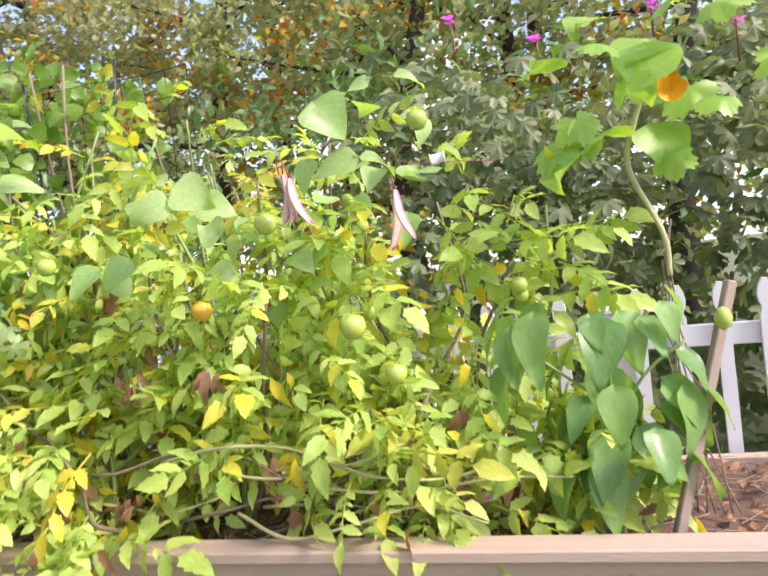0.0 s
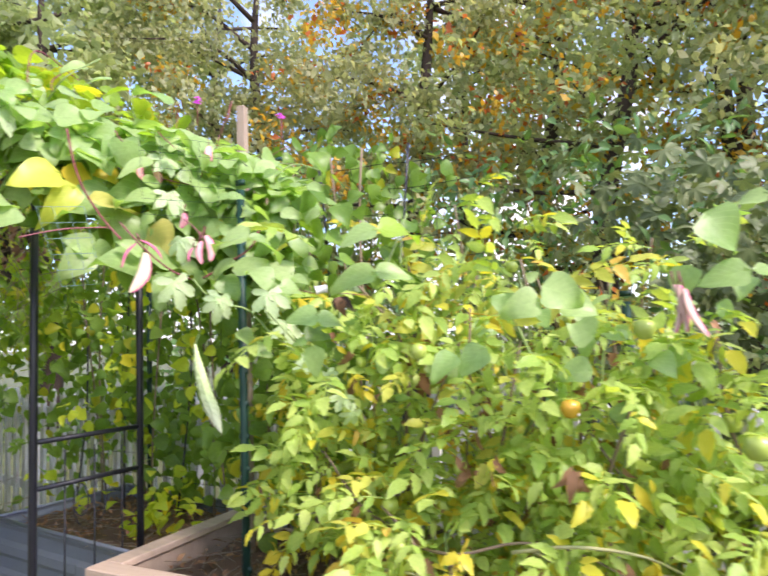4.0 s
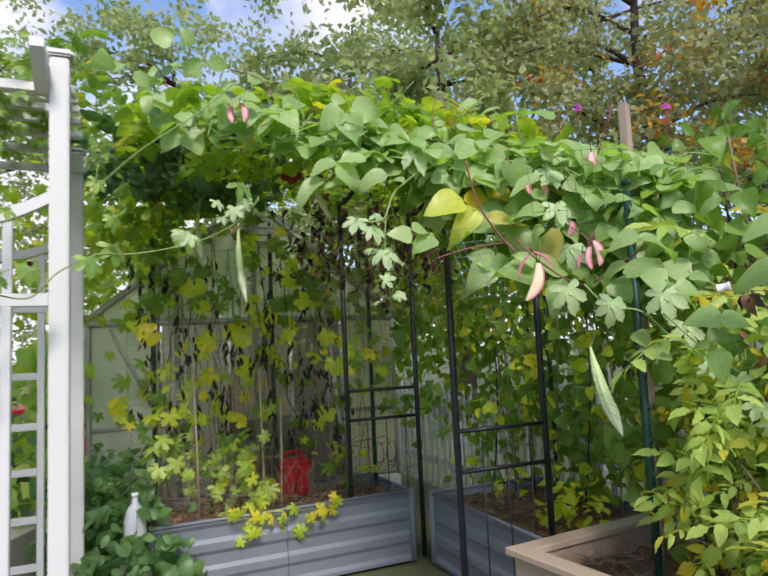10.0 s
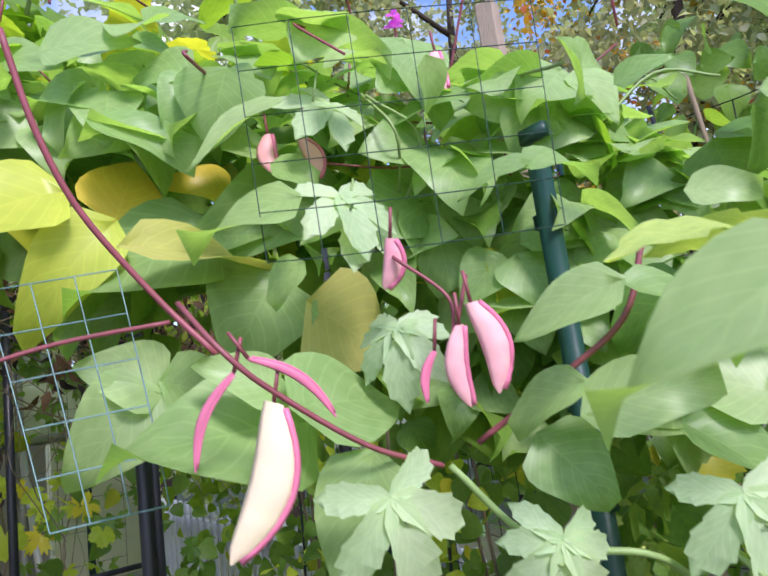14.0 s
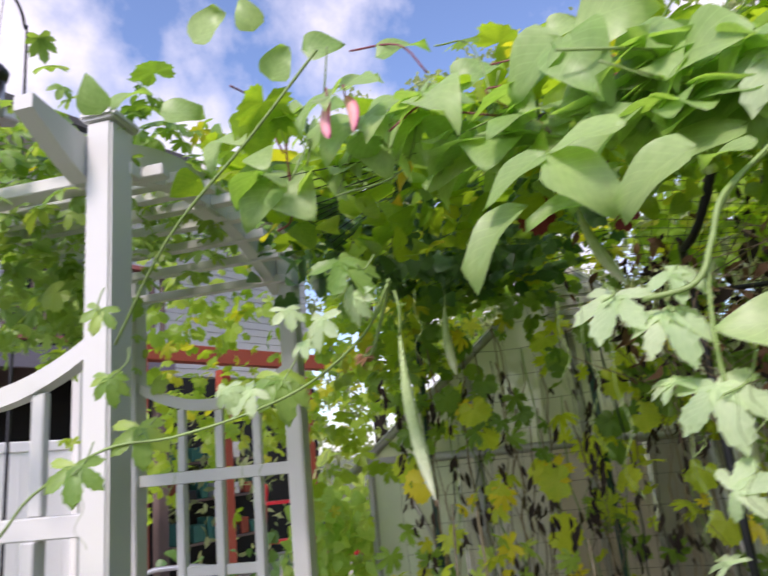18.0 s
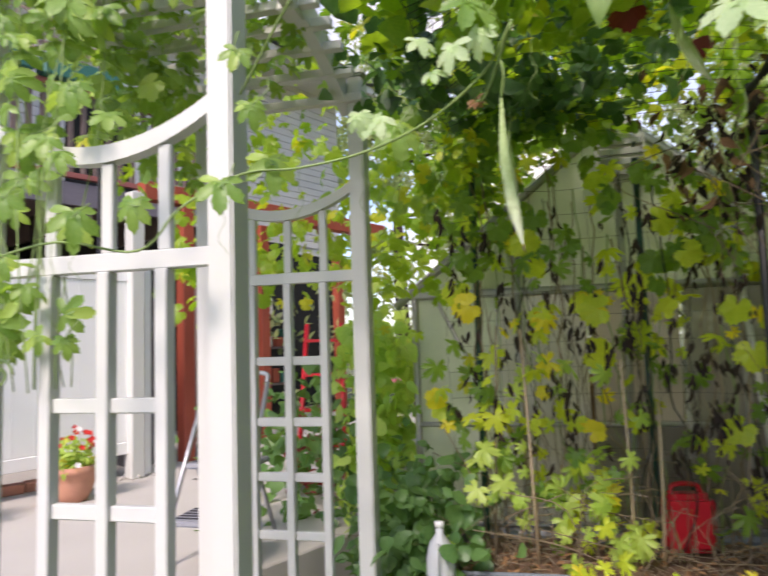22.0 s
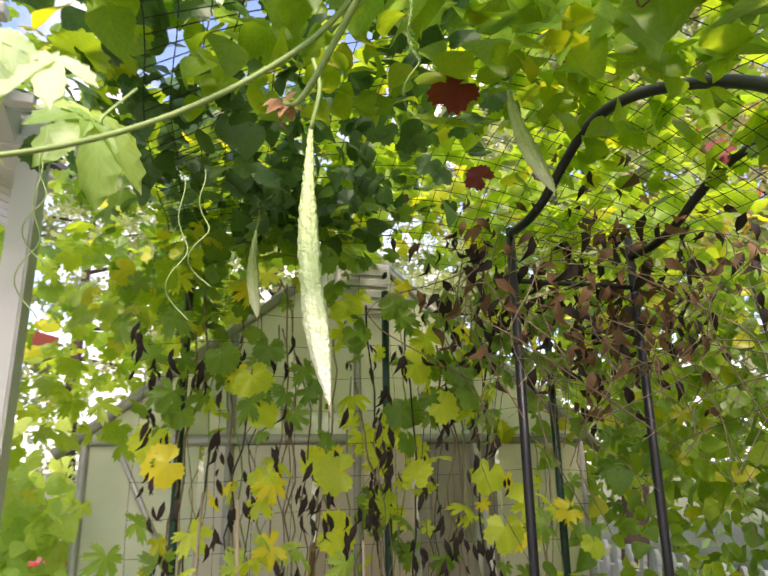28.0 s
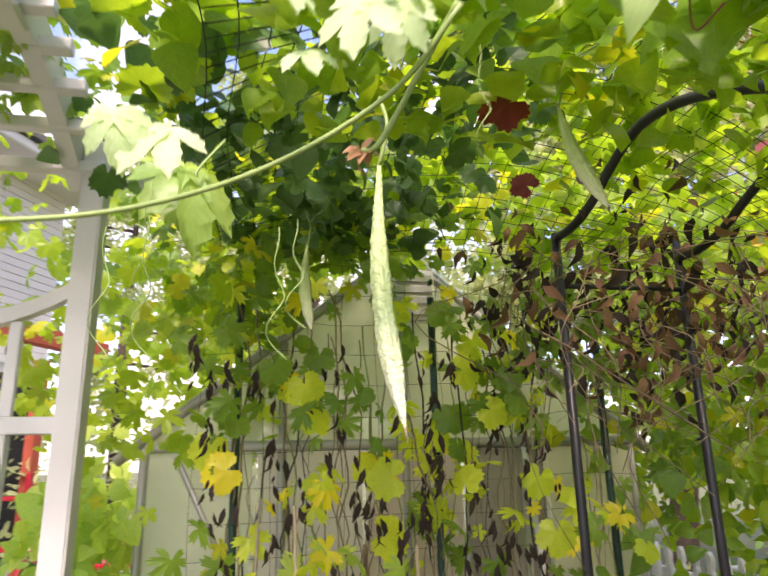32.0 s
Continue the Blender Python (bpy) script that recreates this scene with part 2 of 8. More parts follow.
wine_leaf = leaf_mat("wine_leaf", (0.16, 0.02, 0.03), (0.26, 0.04, 0.04), (1.6, 1.2, 1.0), 0.3, veins=False, rough=0.6)

white_vinyl = base_mat("white_vinyl", (0.58, 0.57, 0.59), 0.38, vary=0.05, bump=0.03, spec=0.4, color2=(0.57, 0.59, 0.54))
fence_vinyl = base_mat("fence_vinyl", (0.86, 0.86, 0.86), 0.4, vary=0.03, bump=0.02)
fence_white = base_mat("fence_white", (0.78, 0.78, 0.77), 0.5, vary=0.08, bump=0.06)
new_wood = base_mat("new_wood", (0.52, 0.40, 0.30), 0.75, vary=0.2, scale=4, bump=0.5, fine=40, stretch=(0.6, 9, 9))
stake_wood = base_mat("stake_wood", (0.42, 0.33, 0.25), 0.8, vary=0.25, scale=5, bump=0.5, stretch=(8, 8, 0.8))
galvanized = base_mat("galvanized", (0.23, 0.26, 0.31), 0.5, metal=0.2, vary=0.15, scale=3, bump=0.05)
black_metal = base_mat("black_metal", (0.028, 0.029, 0.040), 0.4, vary=0.3, bump=0.05, spec=0.5)
post_green = base_mat("post_green", (0.010, 0.055, 0.040), 0.4, vary=0.2, bump=0.1)
net_dark = base_mat("net_dark", (0.02, 0.03, 0.03), 0.6, vary=0.2, bump=0)
wire_green = base_mat("wire_green", (0.20, 0.34, 0.34), 0.35, vary=0.1, bump=0)
cane_tan = base_mat("cane_tan", (0.60, 0.47, 0.32), 0.7, vary=0.2, scale=10, bump=0.3)
string_tan = base_mat("string_tan", (0.40, 0.33, 0.24), 0.9, vary=0.3, bump=0.2)
soil_dark = base_mat("soil_dark", (0.085, 0.05, 0.035), 0.95, vary=0.35, scale=9, bump=1.0, fine=90, color2=(0.20, 0.125, 0.08))
ground_mat = base_mat("ground_mat", (0.15, 0.13, 0.08), 0.95, vary=0.3, scale=1.5, bump=0.8, fine=40, color2=(0.09, 0.13, 0.04))
concrete = base_mat("concrete", (0.56, 0.53, 0.49), 0.85, vary=0.12, scale=2, bump=0.3, fine=120)
bark = base_mat("bark", (0.075, 0.055, 0.042), 0.9, vary=0.35, scale=5, bump=1.0, fine=30, stretch=(6, 6, 1))
red_stem = base_mat("red_stem", (0.33, 0.075, 0.10), 0.45, vary=0.3, scale=12, bump=0.2, color2=(0.16, 0.05, 0.05))
green_stem = base_mat("green_stem", (0.26, 0.38, 0.12), 0.5, vary=0.2, scale=15, bump=0.3)
pale_stem = base_mat("pale_stem", (0.42, 0.46, 0.20), 0.55, vary=0.2, scale=14, bump=0.3, color2=(0.46, 0.40, 0.22))
tomato_ripe = base_mat("tomato_ripe", (0.72, 0.42, 0.04), 0.22, vary=0.2, scale=9, bump=0.02, spec=0.5)
dry_stem = base_mat("dry_stem", (0.30, 0.23, 0.15), 0.85, vary=0.3, scale=12, bump=0.4)
pod_pink = base_mat("pod_pink", (0.74, 0.24, 0.33), 0.45, vary=0.2, scale=22, bump=0.2, fine=70, color2=(0.80, 0.50, 0.46))
pod_cream = base_mat("pod_cream", (0.70, 0.66, 0.36), 0.5, vary=0.15, scale=18, bump=0.2, color2=(0.78, 0.58, 0.46))
pod_dry = base_mat("pod_dry", (0.50, 0.33, 0.24), 0.7, vary=0.3, scale=18, bump=0.5, color2=(0.66, 0.46, 0.38))
pod_rose = base_mat("pod_rose", (0.74, 0.20, 0.32), 0.45, vary=0.2, scale=20, bump=0.2)
gourd_skin = base_mat("gourd_skin", (0.33, 0.50, 0.15), 0.45, vary=0.15, scale=90, bump=0.9, fine=200, color2=(0.60, 0.71, 0.38))


def pale_to_tip(m, tip):
    """Lets a skin run over into a paler colour along its own length."""
    n, l = m.node_tree.nodes, m.node_tree.links
    p = n["Principled BSDF"]
    old = p.inputs["Base Color"].links[0].from_socket
    co, sep = n.new("ShaderNodeTexCoord"), n.new("ShaderNodeSeparateXYZ")
    l.new(co.outputs["UV"], sep.inputs[0])
    mr = n.new("ShaderNodeMapRange")
    mr.inputs["From Min"].default_value, mr.inputs["From Max"].default_value = 0.55, 0.97
    mr.inputs["To Max"].default_value = 0.85
    l.new(sep.outputs["Y"], mr.inputs["Value"])
    mx = n.new("ShaderNodeMix")
    mx.data_type = "RGBA"
    mx.inputs["B"].default_value = (*tip, 1)
    l.new(mr.outputs["Result"], mx.inputs["Factor"])
    l.new(old, mx.inputs["A"])
    l.new(mx.outputs["Result"], p.inputs["Base Color"])


pale_to_tip(gourd_skin, (0.80, 0.83, 0.64))
tomato_skin = base_mat("tomato_skin", (0.42, 0.55, 0.10), 0.22, vary=0.2, scale=9, bump=0.02, spec=0.5)
petal_orange = base_mat("petal_orange", (0.90, 0.47, 0.01), 0.5, vary=0.15, scale=20, bump=0.1)
petal_purple = leaf_mat("petal_purple", (0.72, 0.10, 0.64), (0.92, 0.22, 0.84), (1.3, 1.2, 1.3), 0.4, veins=False, rough=0.5)
petal_red = base_mat("petal_red", (0.65, 0.03, 0.02), 0.5, vary=0.25, scale=20, bump=0.1)
petal_white = base_mat("petal_white", (0.78, 0.74, 0.70), 0.5, vary=0.1, scale=20, bump=0.1)
terracotta = base_mat("terracotta", (0.66, 0.32, 0.22), 0.8, vary=0.2, scale=6, bump=0.2)
coir = base_mat("coir", (0.42, 0.25, 0.14), 0.95, vary=0.4, scale=20, bump=1.0)
red_paint = base_mat("red_paint", (0.40, 0.085, 0.05), 0.5, vary=0.2, scale=4, bump=0.1)
red_plastic = base_mat("red_plastic", (0.60, 0.02, 0.035), 0.35, vary=0.15, bump=0.02)
deck_dark = base_mat("deck_dark", (0.23, 0.17, 0.155), 0.7, vary=0.3, scale=5, bump=0.3, stretch=(6, 6, 1))
deck_grey = base_mat("deck_grey", (0.22, 0.20, 0.24), 0.7, vary=0.2, scale=5, bump=0.2, stretch=(1, 6, 6))
deck_red = base_mat("deck_red", (0.42, 0.14, 0.13), 0.7, vary=0.2, scale=5, bump=0.3)
# near-black for window panes, and for shade painted under deck and porch
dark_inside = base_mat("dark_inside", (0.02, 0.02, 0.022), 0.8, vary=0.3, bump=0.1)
siding = base_mat("siding", (0.74, 0.72, 0.70), 0.6, vary=0.08, scale=3, bump=0.1)
roof_shingle = base_mat("roof_shingle", (0.16, 0.15, 0.15), 0.9, vary=0.3, scale=8, bump=0.8)
planter_teal = base_mat("planter_teal", (0.045, 0.20, 0.165), 0.5, vary=0.15, bump=0.05)
grey_metal = base_mat("grey_metal", (0.42, 0.43, 0.46), 0.35, metal=0.6, vary=0.1, bump=0.03)
stool_grey = base_mat("stool_grey", (0.30, 0.31, 0.35), 0.55, vary=0.1, bump=0.05)
dry_twig = base_mat("dry_twig", (0.60, 0.44, 0.40), 0.85, vary=0.3, scale=10, bump=0.3)
alu = base_mat("alu", (0.50, 0.50, 0.47), 0.5, metal=0.4, vary=0.15, bump=0.1)
milk_plastic = base_mat("milk_plastic", (0.60, 0.62, 0.64), 0.4, vary=0.1, bump=0.02)


def glass_mat(name, color, share):
    """Milky twin-wall sheet: partly clear, partly diffuse."""
    m = bpy.data.materials.new(name)
    m.use_nodes = True
    n, l = m.node_tree.nodes, m.node_tree.links
    p = n["Principled BSDF"]
    p.inputs["Base Color"].default_value, p.inputs["Roughness"].default_value = (*color, 1), 0.3
    tr = n.new("ShaderNodeBsdfTransparent")
    tr.inputs["Color"].default_value = (0.86, 0.88, 0.80, 1)
    tl = n.new("ShaderNodeBsdfTranslucent")
    tl.inputs["Color"].default_value = (*color, 1)
    a, b = n.new("ShaderNodeMixShader"), n.new("ShaderNodeMixShader")
    nz = n.new("ShaderNodeTexNoise")
    nz.inputs["Scale"].default_value, nz.inputs["Detail"].default_value = 2.5, 5
    co = n.new("ShaderNodeTexCoord")
    l.new(co.outputs["Object"], nz.inputs["Vector"])
    mr = n.new("ShaderNodeMapRange")
    mr.inputs["To Min"].default_value, mr.inputs["To Max"].default_value = share - 0.25, share + 0.25
    l.new(nz.outputs["Fac"], mr.inputs["Value"])
    a.inputs["Fac"].default_value = 0.5
    l.new(p.outputs[0], a.inputs[1])
    l.new(tl.outputs[0], a.inputs[2])
    l.new(mr.outputs["Result"], b.inputs["Fac"])
    l.new(tr.outputs[0], b.inputs[1])
    l.new(a.outputs[0], b.inputs[2])
    l.new(b.outputs[0], n["Material Output"].inputs["Surface"])
    return m


poly_sheet = glass_mat("poly_sheet", (0.84, 0.89, 0.74), 0.80)
poly_roof = glass_mat("poly_roof", (0.85, 0.87, 0.80), 0.36)
poly_warm = glass_mat("poly_warm", (0.90, 0.86, 0.80), 0.80)
poly_brown = glass_mat("poly_brown", (0.80, 0.70, 0.62), 0.76)
poly_smoke = glass_mat("poly_smoke", (0.42, 0.38, 0.34), 0.66)
poly_olive = glass_mat("poly_olive", (0.84, 0.84, 0.64), 0.76)
poly_gable = glass_mat("poly_gable", (0.82, 0.86, 0.64), 0.70)

# ---- mesh tools ----


def np_mesh(name, verts, tris, uvs=None, smooth=True):
    me = bpy.data.meshes.new(name)
    verts, tris = np.asarray(verts, np.float32), np.asarray(tris, np.int32)
    me.vertices.add(len(verts))
    me.vertices.foreach_set("co", verts.ravel())
    me.loops.add(tris.size)
    me.loops.foreach_set("vertex_index", tris.ravel())
    me.polygons.add(len(tris))
    me.polygons.foreach_set("loop_start", np.arange(0, tris.size, 3, dtype=np.int32))
    if smooth:
        me.polygons.foreach_set("use_smooth", np.ones(len(tris), bool))
    if uvs is not None:
        layer = me.uv_layers.new(name="uv")
        layer.data.foreach_set("uv", np.asarray(uvs, np.float32)[tris.ravel()].ravel())
    me.update()
    me.validate()
    return me


class Geo:
    """Gathers tubes and boxes into one mesh."""

    def __init__(self):
        self.v, self.f, self.n = [], [], 0

    def add(self, v, f):
        self.v.append(np.asarray(v, float))
        self.f.append(np.asarray(f, int) + self.n)
        self.n += len(v)
        return self

    def tube(self, pts, r, sides=6, caps=True):
        pts = np.asarray(pts, float)
        k = len(pts)
        r = np.broadcast_to(np.asarray(r, float), (k,))
        d = np.gradient(pts, axis=0)
        d /= np.linalg.norm(d, axis=1)[:, None] + 1e-9
        ref = np.array([0.31, 0.17, 0.93]) if abs(d[0, 2]) < 0.8 else np.array([0.93, 0.2, 0.1])
        s = np.cross(d, ref)
        s /= np.linalg.norm(s, axis=1)[:, None] + 1e-9
        t = np.cross(d, s)
        a = np.linspace(0, 2 * np.pi, sides, endpoint=False)
        ring = pts[:, None] + r[:, None, None] * (np.cos(a)[None, :, None] * s[:, None] + np.sin(a)[None, :, None] * t[:, None])
        f = []
        for i in range(k - 1):
            for j in range(sides):
                p, q = i * sides + j, i * sides + (j + 1) % sides
                f += [(p, q, q + sides), (p, q + sides, p + sides)]
        v = ring.reshape(-1, 3)
        if caps:
            v = np.vstack([v, pts[0], pts[-1]])
            c0, c1 = k * sides, k * sides + 1
            for j in range(sides):
                f += [(c0, (j + 1) % sides, j), (c1, (k - 1) * sides + j, (k - 1) * sides + (j + 1) % sides)]
        return self.add(v, f)

    def box(self, lo, hi):
        (a, b, c), (d, e, g) = lo, hi
        v = [(a, b, c), (d, b, c), (d, e, c), (a, e, c), (a, b, g), (d, b, g), (d, e, g), (a, e, g)]
        f = [(0, 2, 1), (0, 3, 2), (4, 5, 6), (4, 6, 7), (0, 1, 5), (0, 5, 4), (1, 2, 6), (1, 6, 5), (2, 3, 7), (2, 7, 6), (3, 0, 4), (3, 4, 7)]
        return self.add(v, f)

    def mesh(self, name, smooth=True):
        return np_mesh(name, np.vstack(self.v), np.vstack(self.f), None, smooth)


def part(name, me, mat, parent=None, label="", kind=""):
    """Links a mesh (or bmesh, or Geo) as one object, under a thing if one is given."""
    if isinstance(me, Geo):
        me = me.mesh(name)
    elif isinstance(me, bmesh.types.BMesh):
        b, me = me, bpy.data.meshes.new(name)
        b.to_mesh(me)
        b.free()
    if not me.materials:
        me.materials.append(mat)
    ob = new(name, me)
    ob.parent = parent
    if label:
        ob["label"] = label
    if kind:
        ob["kind"] = kind
    return ob


def thing(name, label, category, at=(0, 0, 0), turn=0.0, group="", kind=""):
    ob = new(name)
    ob.empty_display_size = 0.1
    ob.matrix_world = pose(*at, 0, 0, turn)
    return tagged(ob, label, category, group, kind)


def board(lo, hi, bevel=0.004, segments=1):
    """A squared board with eased edges."""
    b = bmesh.new()
    bmesh.ops.create_cube(b, size=1)
    s = [h - l for l, h in zip(lo, hi)]
    c = [(h + l) / 2 for l, h in zip(lo, hi)]
    bmesh.ops.scale(b, vec=s, verts=b.verts)
    bmesh.ops.translate(b, vec=c, verts=b.verts)
    if bevel:
        bmesh.ops.bevel(b, geom=b.edges[:], offset=min(bevel, min(s) * 0.3), segments=segments, affect="EDGES")
    return b


def lathe(profile, sides=20, wobble=0.0, rng=None):
    """A turned form from (radius, height) pairs."""
    v, f = [], []
    for r, z in profile:
        for j in range(sides):
            a = 2 * math.pi * j / sides
            k = r * (1 + (rng.uniform(-wobble, wobble) if rng else 0))
            v.append((k * math.cos(a), k * math.sin(a), z))
    for i in range(len(profile) - 1):
        for j in range(sides):
            p, q = i * sides + j, i * sides + (j + 1) % sides
            f += [(p, q, q + sides), (p, q + sides, p + sides)]
    return np.array(v), np.array(f)


def smooth_line(pts, steps=6):
    """A rounded line through points."""
    p = np.asarray(pts, float)
    p = np.vstack([2 * p[0] - p[1], p, 2 * p[-1] - p[-2]])
    out = []
    for i in range(1, len(p) - 2):
        for s in range(steps):
            t = s / steps
            a, b, c, d = p[i - 1], p[i], p[i + 1], p[i + 2]
            out.append(0.5 * (2 * b + (c - a) * t + (2 * a - 5 * b + 4 * c - d) * t * t + (3 * b - a - 3 * c + d) * t ** 3))
    out.append(p[-2])
    return np.array(out)


# ---- leaf forms: unit length along y, facing z ----
def leaf_bean(fold=0.16, droop=0.22, twist=0.0, wide=0.86):
    rows, cols = 8, 4
    v, uv, f = [], [], []
    for i in range(rows + 1):
        t = i / rows
        w = wide * 0.5 * (math.sin(math.pi * min(1, t ** 0.62)) ** 0.75) * (1 - 0.28 * t) * 1.25 if 0 < i < rows else 0.0
        for j in range(cols + 1):
            u = 2 * j / cols - 1
            z = fold * abs(u) * w - droop * t * t + 0.025 * math.sin(9 * t + 3 * u) * abs(u) + twist * u * t * 0.2
            v.append((u * w, t - 0.05 * abs(u) * (1 - t), z))
            uv.append((0.5 + 0.5 * u, t))
    for i in range(rows):
        for j in range(cols):
            a = i * (cols + 1) + j
            f += [(a, a + 1, a + cols + 2), (a, a + cols + 2, a + cols + 1)]
    return np.array(v), np.array(f), np.array(uv)


def leaf_lobed(lobes=7, depth=0.45, cup=0.18, teeth=0.10, spread=150):
    """A hand-shaped leaf with deep lobes; the stalk joins at the origin."""
    n = lobes * 16
    v, uv, f = [(0, 0, 0)], [(0.5, 0.1)], []
    for k, share in enumerate((0.45, 1.0)):
        for i in range(n + 1):
            s = i / n
            a = radians(-spread + 2 * spread * s)
            ph = s * lobes
            lobe = abs(math.sin(math.pi * ph)) ** 0.5
            size = 0.62 + 0.38 * math.cos(a * 0.62)
            r = size * (1 - depth + depth * lobe)
            if k:
                r *= 1 + teeth * math.cos(2 * math.pi * (ph - 0.5) * 4.0)
            r *= share
            if not k:
                r = size * share * (1 - depth * 0.55 + depth * 0.55 * lobe)
            x, y = r * math.sin(a), r * math.cos(a)
            z = -cup * (x * x + 0.8 * y * y) + 0.035 * math.cos(2 * math.pi * ph) * share
            v.append((x, y, z))
            uv.append((0.5 + 0.5 * (2 * (ph % 1) - 1) * 0.9, share * 0.9 + 0.05))
    m = n + 1
    for i in range(n):
        f.append((0, 1 + i + 1, 1 + i))
        f += [(1 + i, 2 + i, 1 + m + i + 1), (1 + i, 1 + m + i + 1, 1 + m + i)]
    return np.array(v) * 0.62, np.array(f)[:, ::-1], np.array(uv)


def leaf_small(wide=0.5, droop=0.15):
    """A small plain leaflet of few faces."""
    v = [(0, 0, 0), (-wide * 0.42, 0.33, 0.06), (0, 0.36, 0), (wide * 0.42, 0.33, 0.06), (-wide * 0.34, 0.66, 0.02), (0, 0.68, -0.05), (wide * 0.34, 0.66, 0.02), (0, 1, -droop)]
    f = [(0, 2, 1), (0, 3, 2), (1, 2, 5), (1, 5, 4), (2, 3, 6), (2, 6, 5), (4, 5, 7), (5, 6, 7)]
    uv = [(0.5, 0), (0, 0.33), (0.5, 0.36), (1, 0.33), (0, 0.66), (0.5, 0.68), (1, 0.66), (0.5, 1)]
    return np.array(v), np.array(f), np.array(uv)


def leaf_tree():
    v = [(0, 0, 0), (-0.30, 0.5, 0.08), (0.30, 0.5, 0.08), (0, 1, -0.1)]
    return np.array(v), np.array([(0, 2, 1), (1, 2, 3)]), np.array([(0.5, 0), (0, 0.5), (1, 0.5), (0.5, 1)])


def leaf_toothed(wide=0.62, droop=0.2, lobe=0.28):
    """A leaflet with coarse teeth along both edges."""
    v, uv, f = [], [], []
    rows = (0, 0.10, 0.22, 0.32, 0.46, 0.56, 0.68, 0.78, 0.88, 1.0)
    for i, t in enumerate(rows):
        w = wide * 0.5 * math.sin(math.pi * min(1, t ** 0.75)) ** 0.7 * (1.0 if i % 2 == 0 else 1 - lobe) if 0 < t < 1 else 0.0
        for u in (-1, 0, 1):
            v.append((u * w, t + (0.05 * abs(u) if i % 2 else -0.02 * abs(u)), 0.22 * abs(u) * w - droop * t * t + 0.02 * math.sin(11 * t + u)))
            uv.append((0.5 + 0.5 * u, t))
    for i in range(len(rows) - 1):
        for j in range(2):
            a = i * 3 + j
            f += [(a, a + 1, a + 4), (a, a + 4, a + 3)]
    return np.array(v), np.array(f), np.array(uv)


def xform(form, m):
    v, f, uv = form
    m = np.array(m)
    return v @ m[:3, :3].T + m[:3, 3], f, uv


def join(forms):
    v, f, uv, n = [], [], [], 0
    for a, b, c in forms:
        v.append(a)
        f.append(b + n)
        uv.append(c)
        n += len(a)
    return np.vstack(v), np.vstack(f), np.vstack(uv)


def leaf_tomato(rng):
    """A compound leaf: pointed leaflets in pairs along a drooping rib."""
    bits = []
    for t, side, size in ((0.22, -1, 0.30), (0.25, 1, 0.32), (0.36, -1, 0.13), (0.38, 1, 0.14), (0.48, -1, 0.36), (0.51, 1, 0.35), (0.62, 1, 0.14), (0.70, -1, 0.36), (0.73, 1, 0.37), (0.86, 0, 0.42)):
        m = pose(0, t, -0.35 * t * t, -4 - 26 * t + rng.uniform(-20, 20), rng.uniform(-25, 25), -side * rng.uniform(46, 70) + rng.uniform(-8, 8))
        size *= rng.uniform(0.72, 0.92)
        bits.append(xform(leaf_toothed(rng.uniform(0.46, 0.66), rng.uniform(0.1, 0.45), rng.uniform(0.10, 0.32)), np.array(m) @ np.diag((size, size, size, 1))))
    g = Geo().tube([(0, t, -0.35 * t * t) for t in (0, 0.3, 0.6, 0.9)], (0.014, 0.011, 0.008, 0.005), 3, False)
    v = np.vstack(g.v)
    bits.append((v, np.vstack(g.f), np.full((len(v), 2), 0.5)))
    return join(bits)


def bake(name, form, mats):
    """Many copies of a form in one mesh. mats: N x 4 x 4."""
    v, f, uv = form
    mats = np.asarray(mats)
    n = len(mats)
    out = np.einsum("nij,kj->nki", mats[:, :3, :3], v) + mats[:, None, :3, 3]
    tris = (f[None] + (np.arange(n) * len(v))[:, None, None]).reshape(-1, 3)
    return np_mesh(name, out.reshape(-1, 3), tris, np.tile(uv, (n, 1)))


def frames(places, ways, normals, sizes, wides=None):
    """N x 4 x 4 poses of leaves from their foot, the way they point, about where they face, and their length."""
    y = ways / (np.linalg.norm(ways, axis=1)[:, None] + 1e-9)
    x = np.cross(y, normals)
    x /= np.linalg.norm(x, axis=1)[:, None] + 1e-9
    z = np.cross(x, y)
    m = np.zeros((len(places), 4, 4))
    s = np.asarray(sizes)[:, None]
    w = s if wides is None else s * np.asarray(wides)[:, None]
    m[:, :3, 0], m[:, :3, 1], m[:, :3, 2], m[:, :3, 3], m[:, 3, 3] = x * w, y * s, z * s, places, 1
    return m


def loose(rng, n, face, spread=0.6, hang=0.5):
    """Ways and normals of n leaves that face about one way and hang a little."""
    nor = np.asarray(face, float) + rng.normal(0, spread, (n, 3))
    way = rng.normal(0, 1, (n, 3))
    way -= nor * (np.sum(way * nor, 1) / np.sum(nor * nor, 1))[:, None]
    way /= np.linalg.norm(way, axis=1)[:, None]
    way[:, 2] -= hang
    return way, nor


def as_parts(name, forms, mats, mat, parent, label=""):
    """Each leaf an object of its own; alike ones share a mesh."""
    meshes = []
    for fm in forms:
        me = np_mesh(name, *fm[:2], fm[2])
        me.materials.append(mat)
        meshes.append(me)
    for i, m in enumerate(mats):
        ob = part(name, meshes[i % len(meshes)], mat, parent, label)
        ob.matrix_local = Matrix(m.tolist())
    return len(mats)


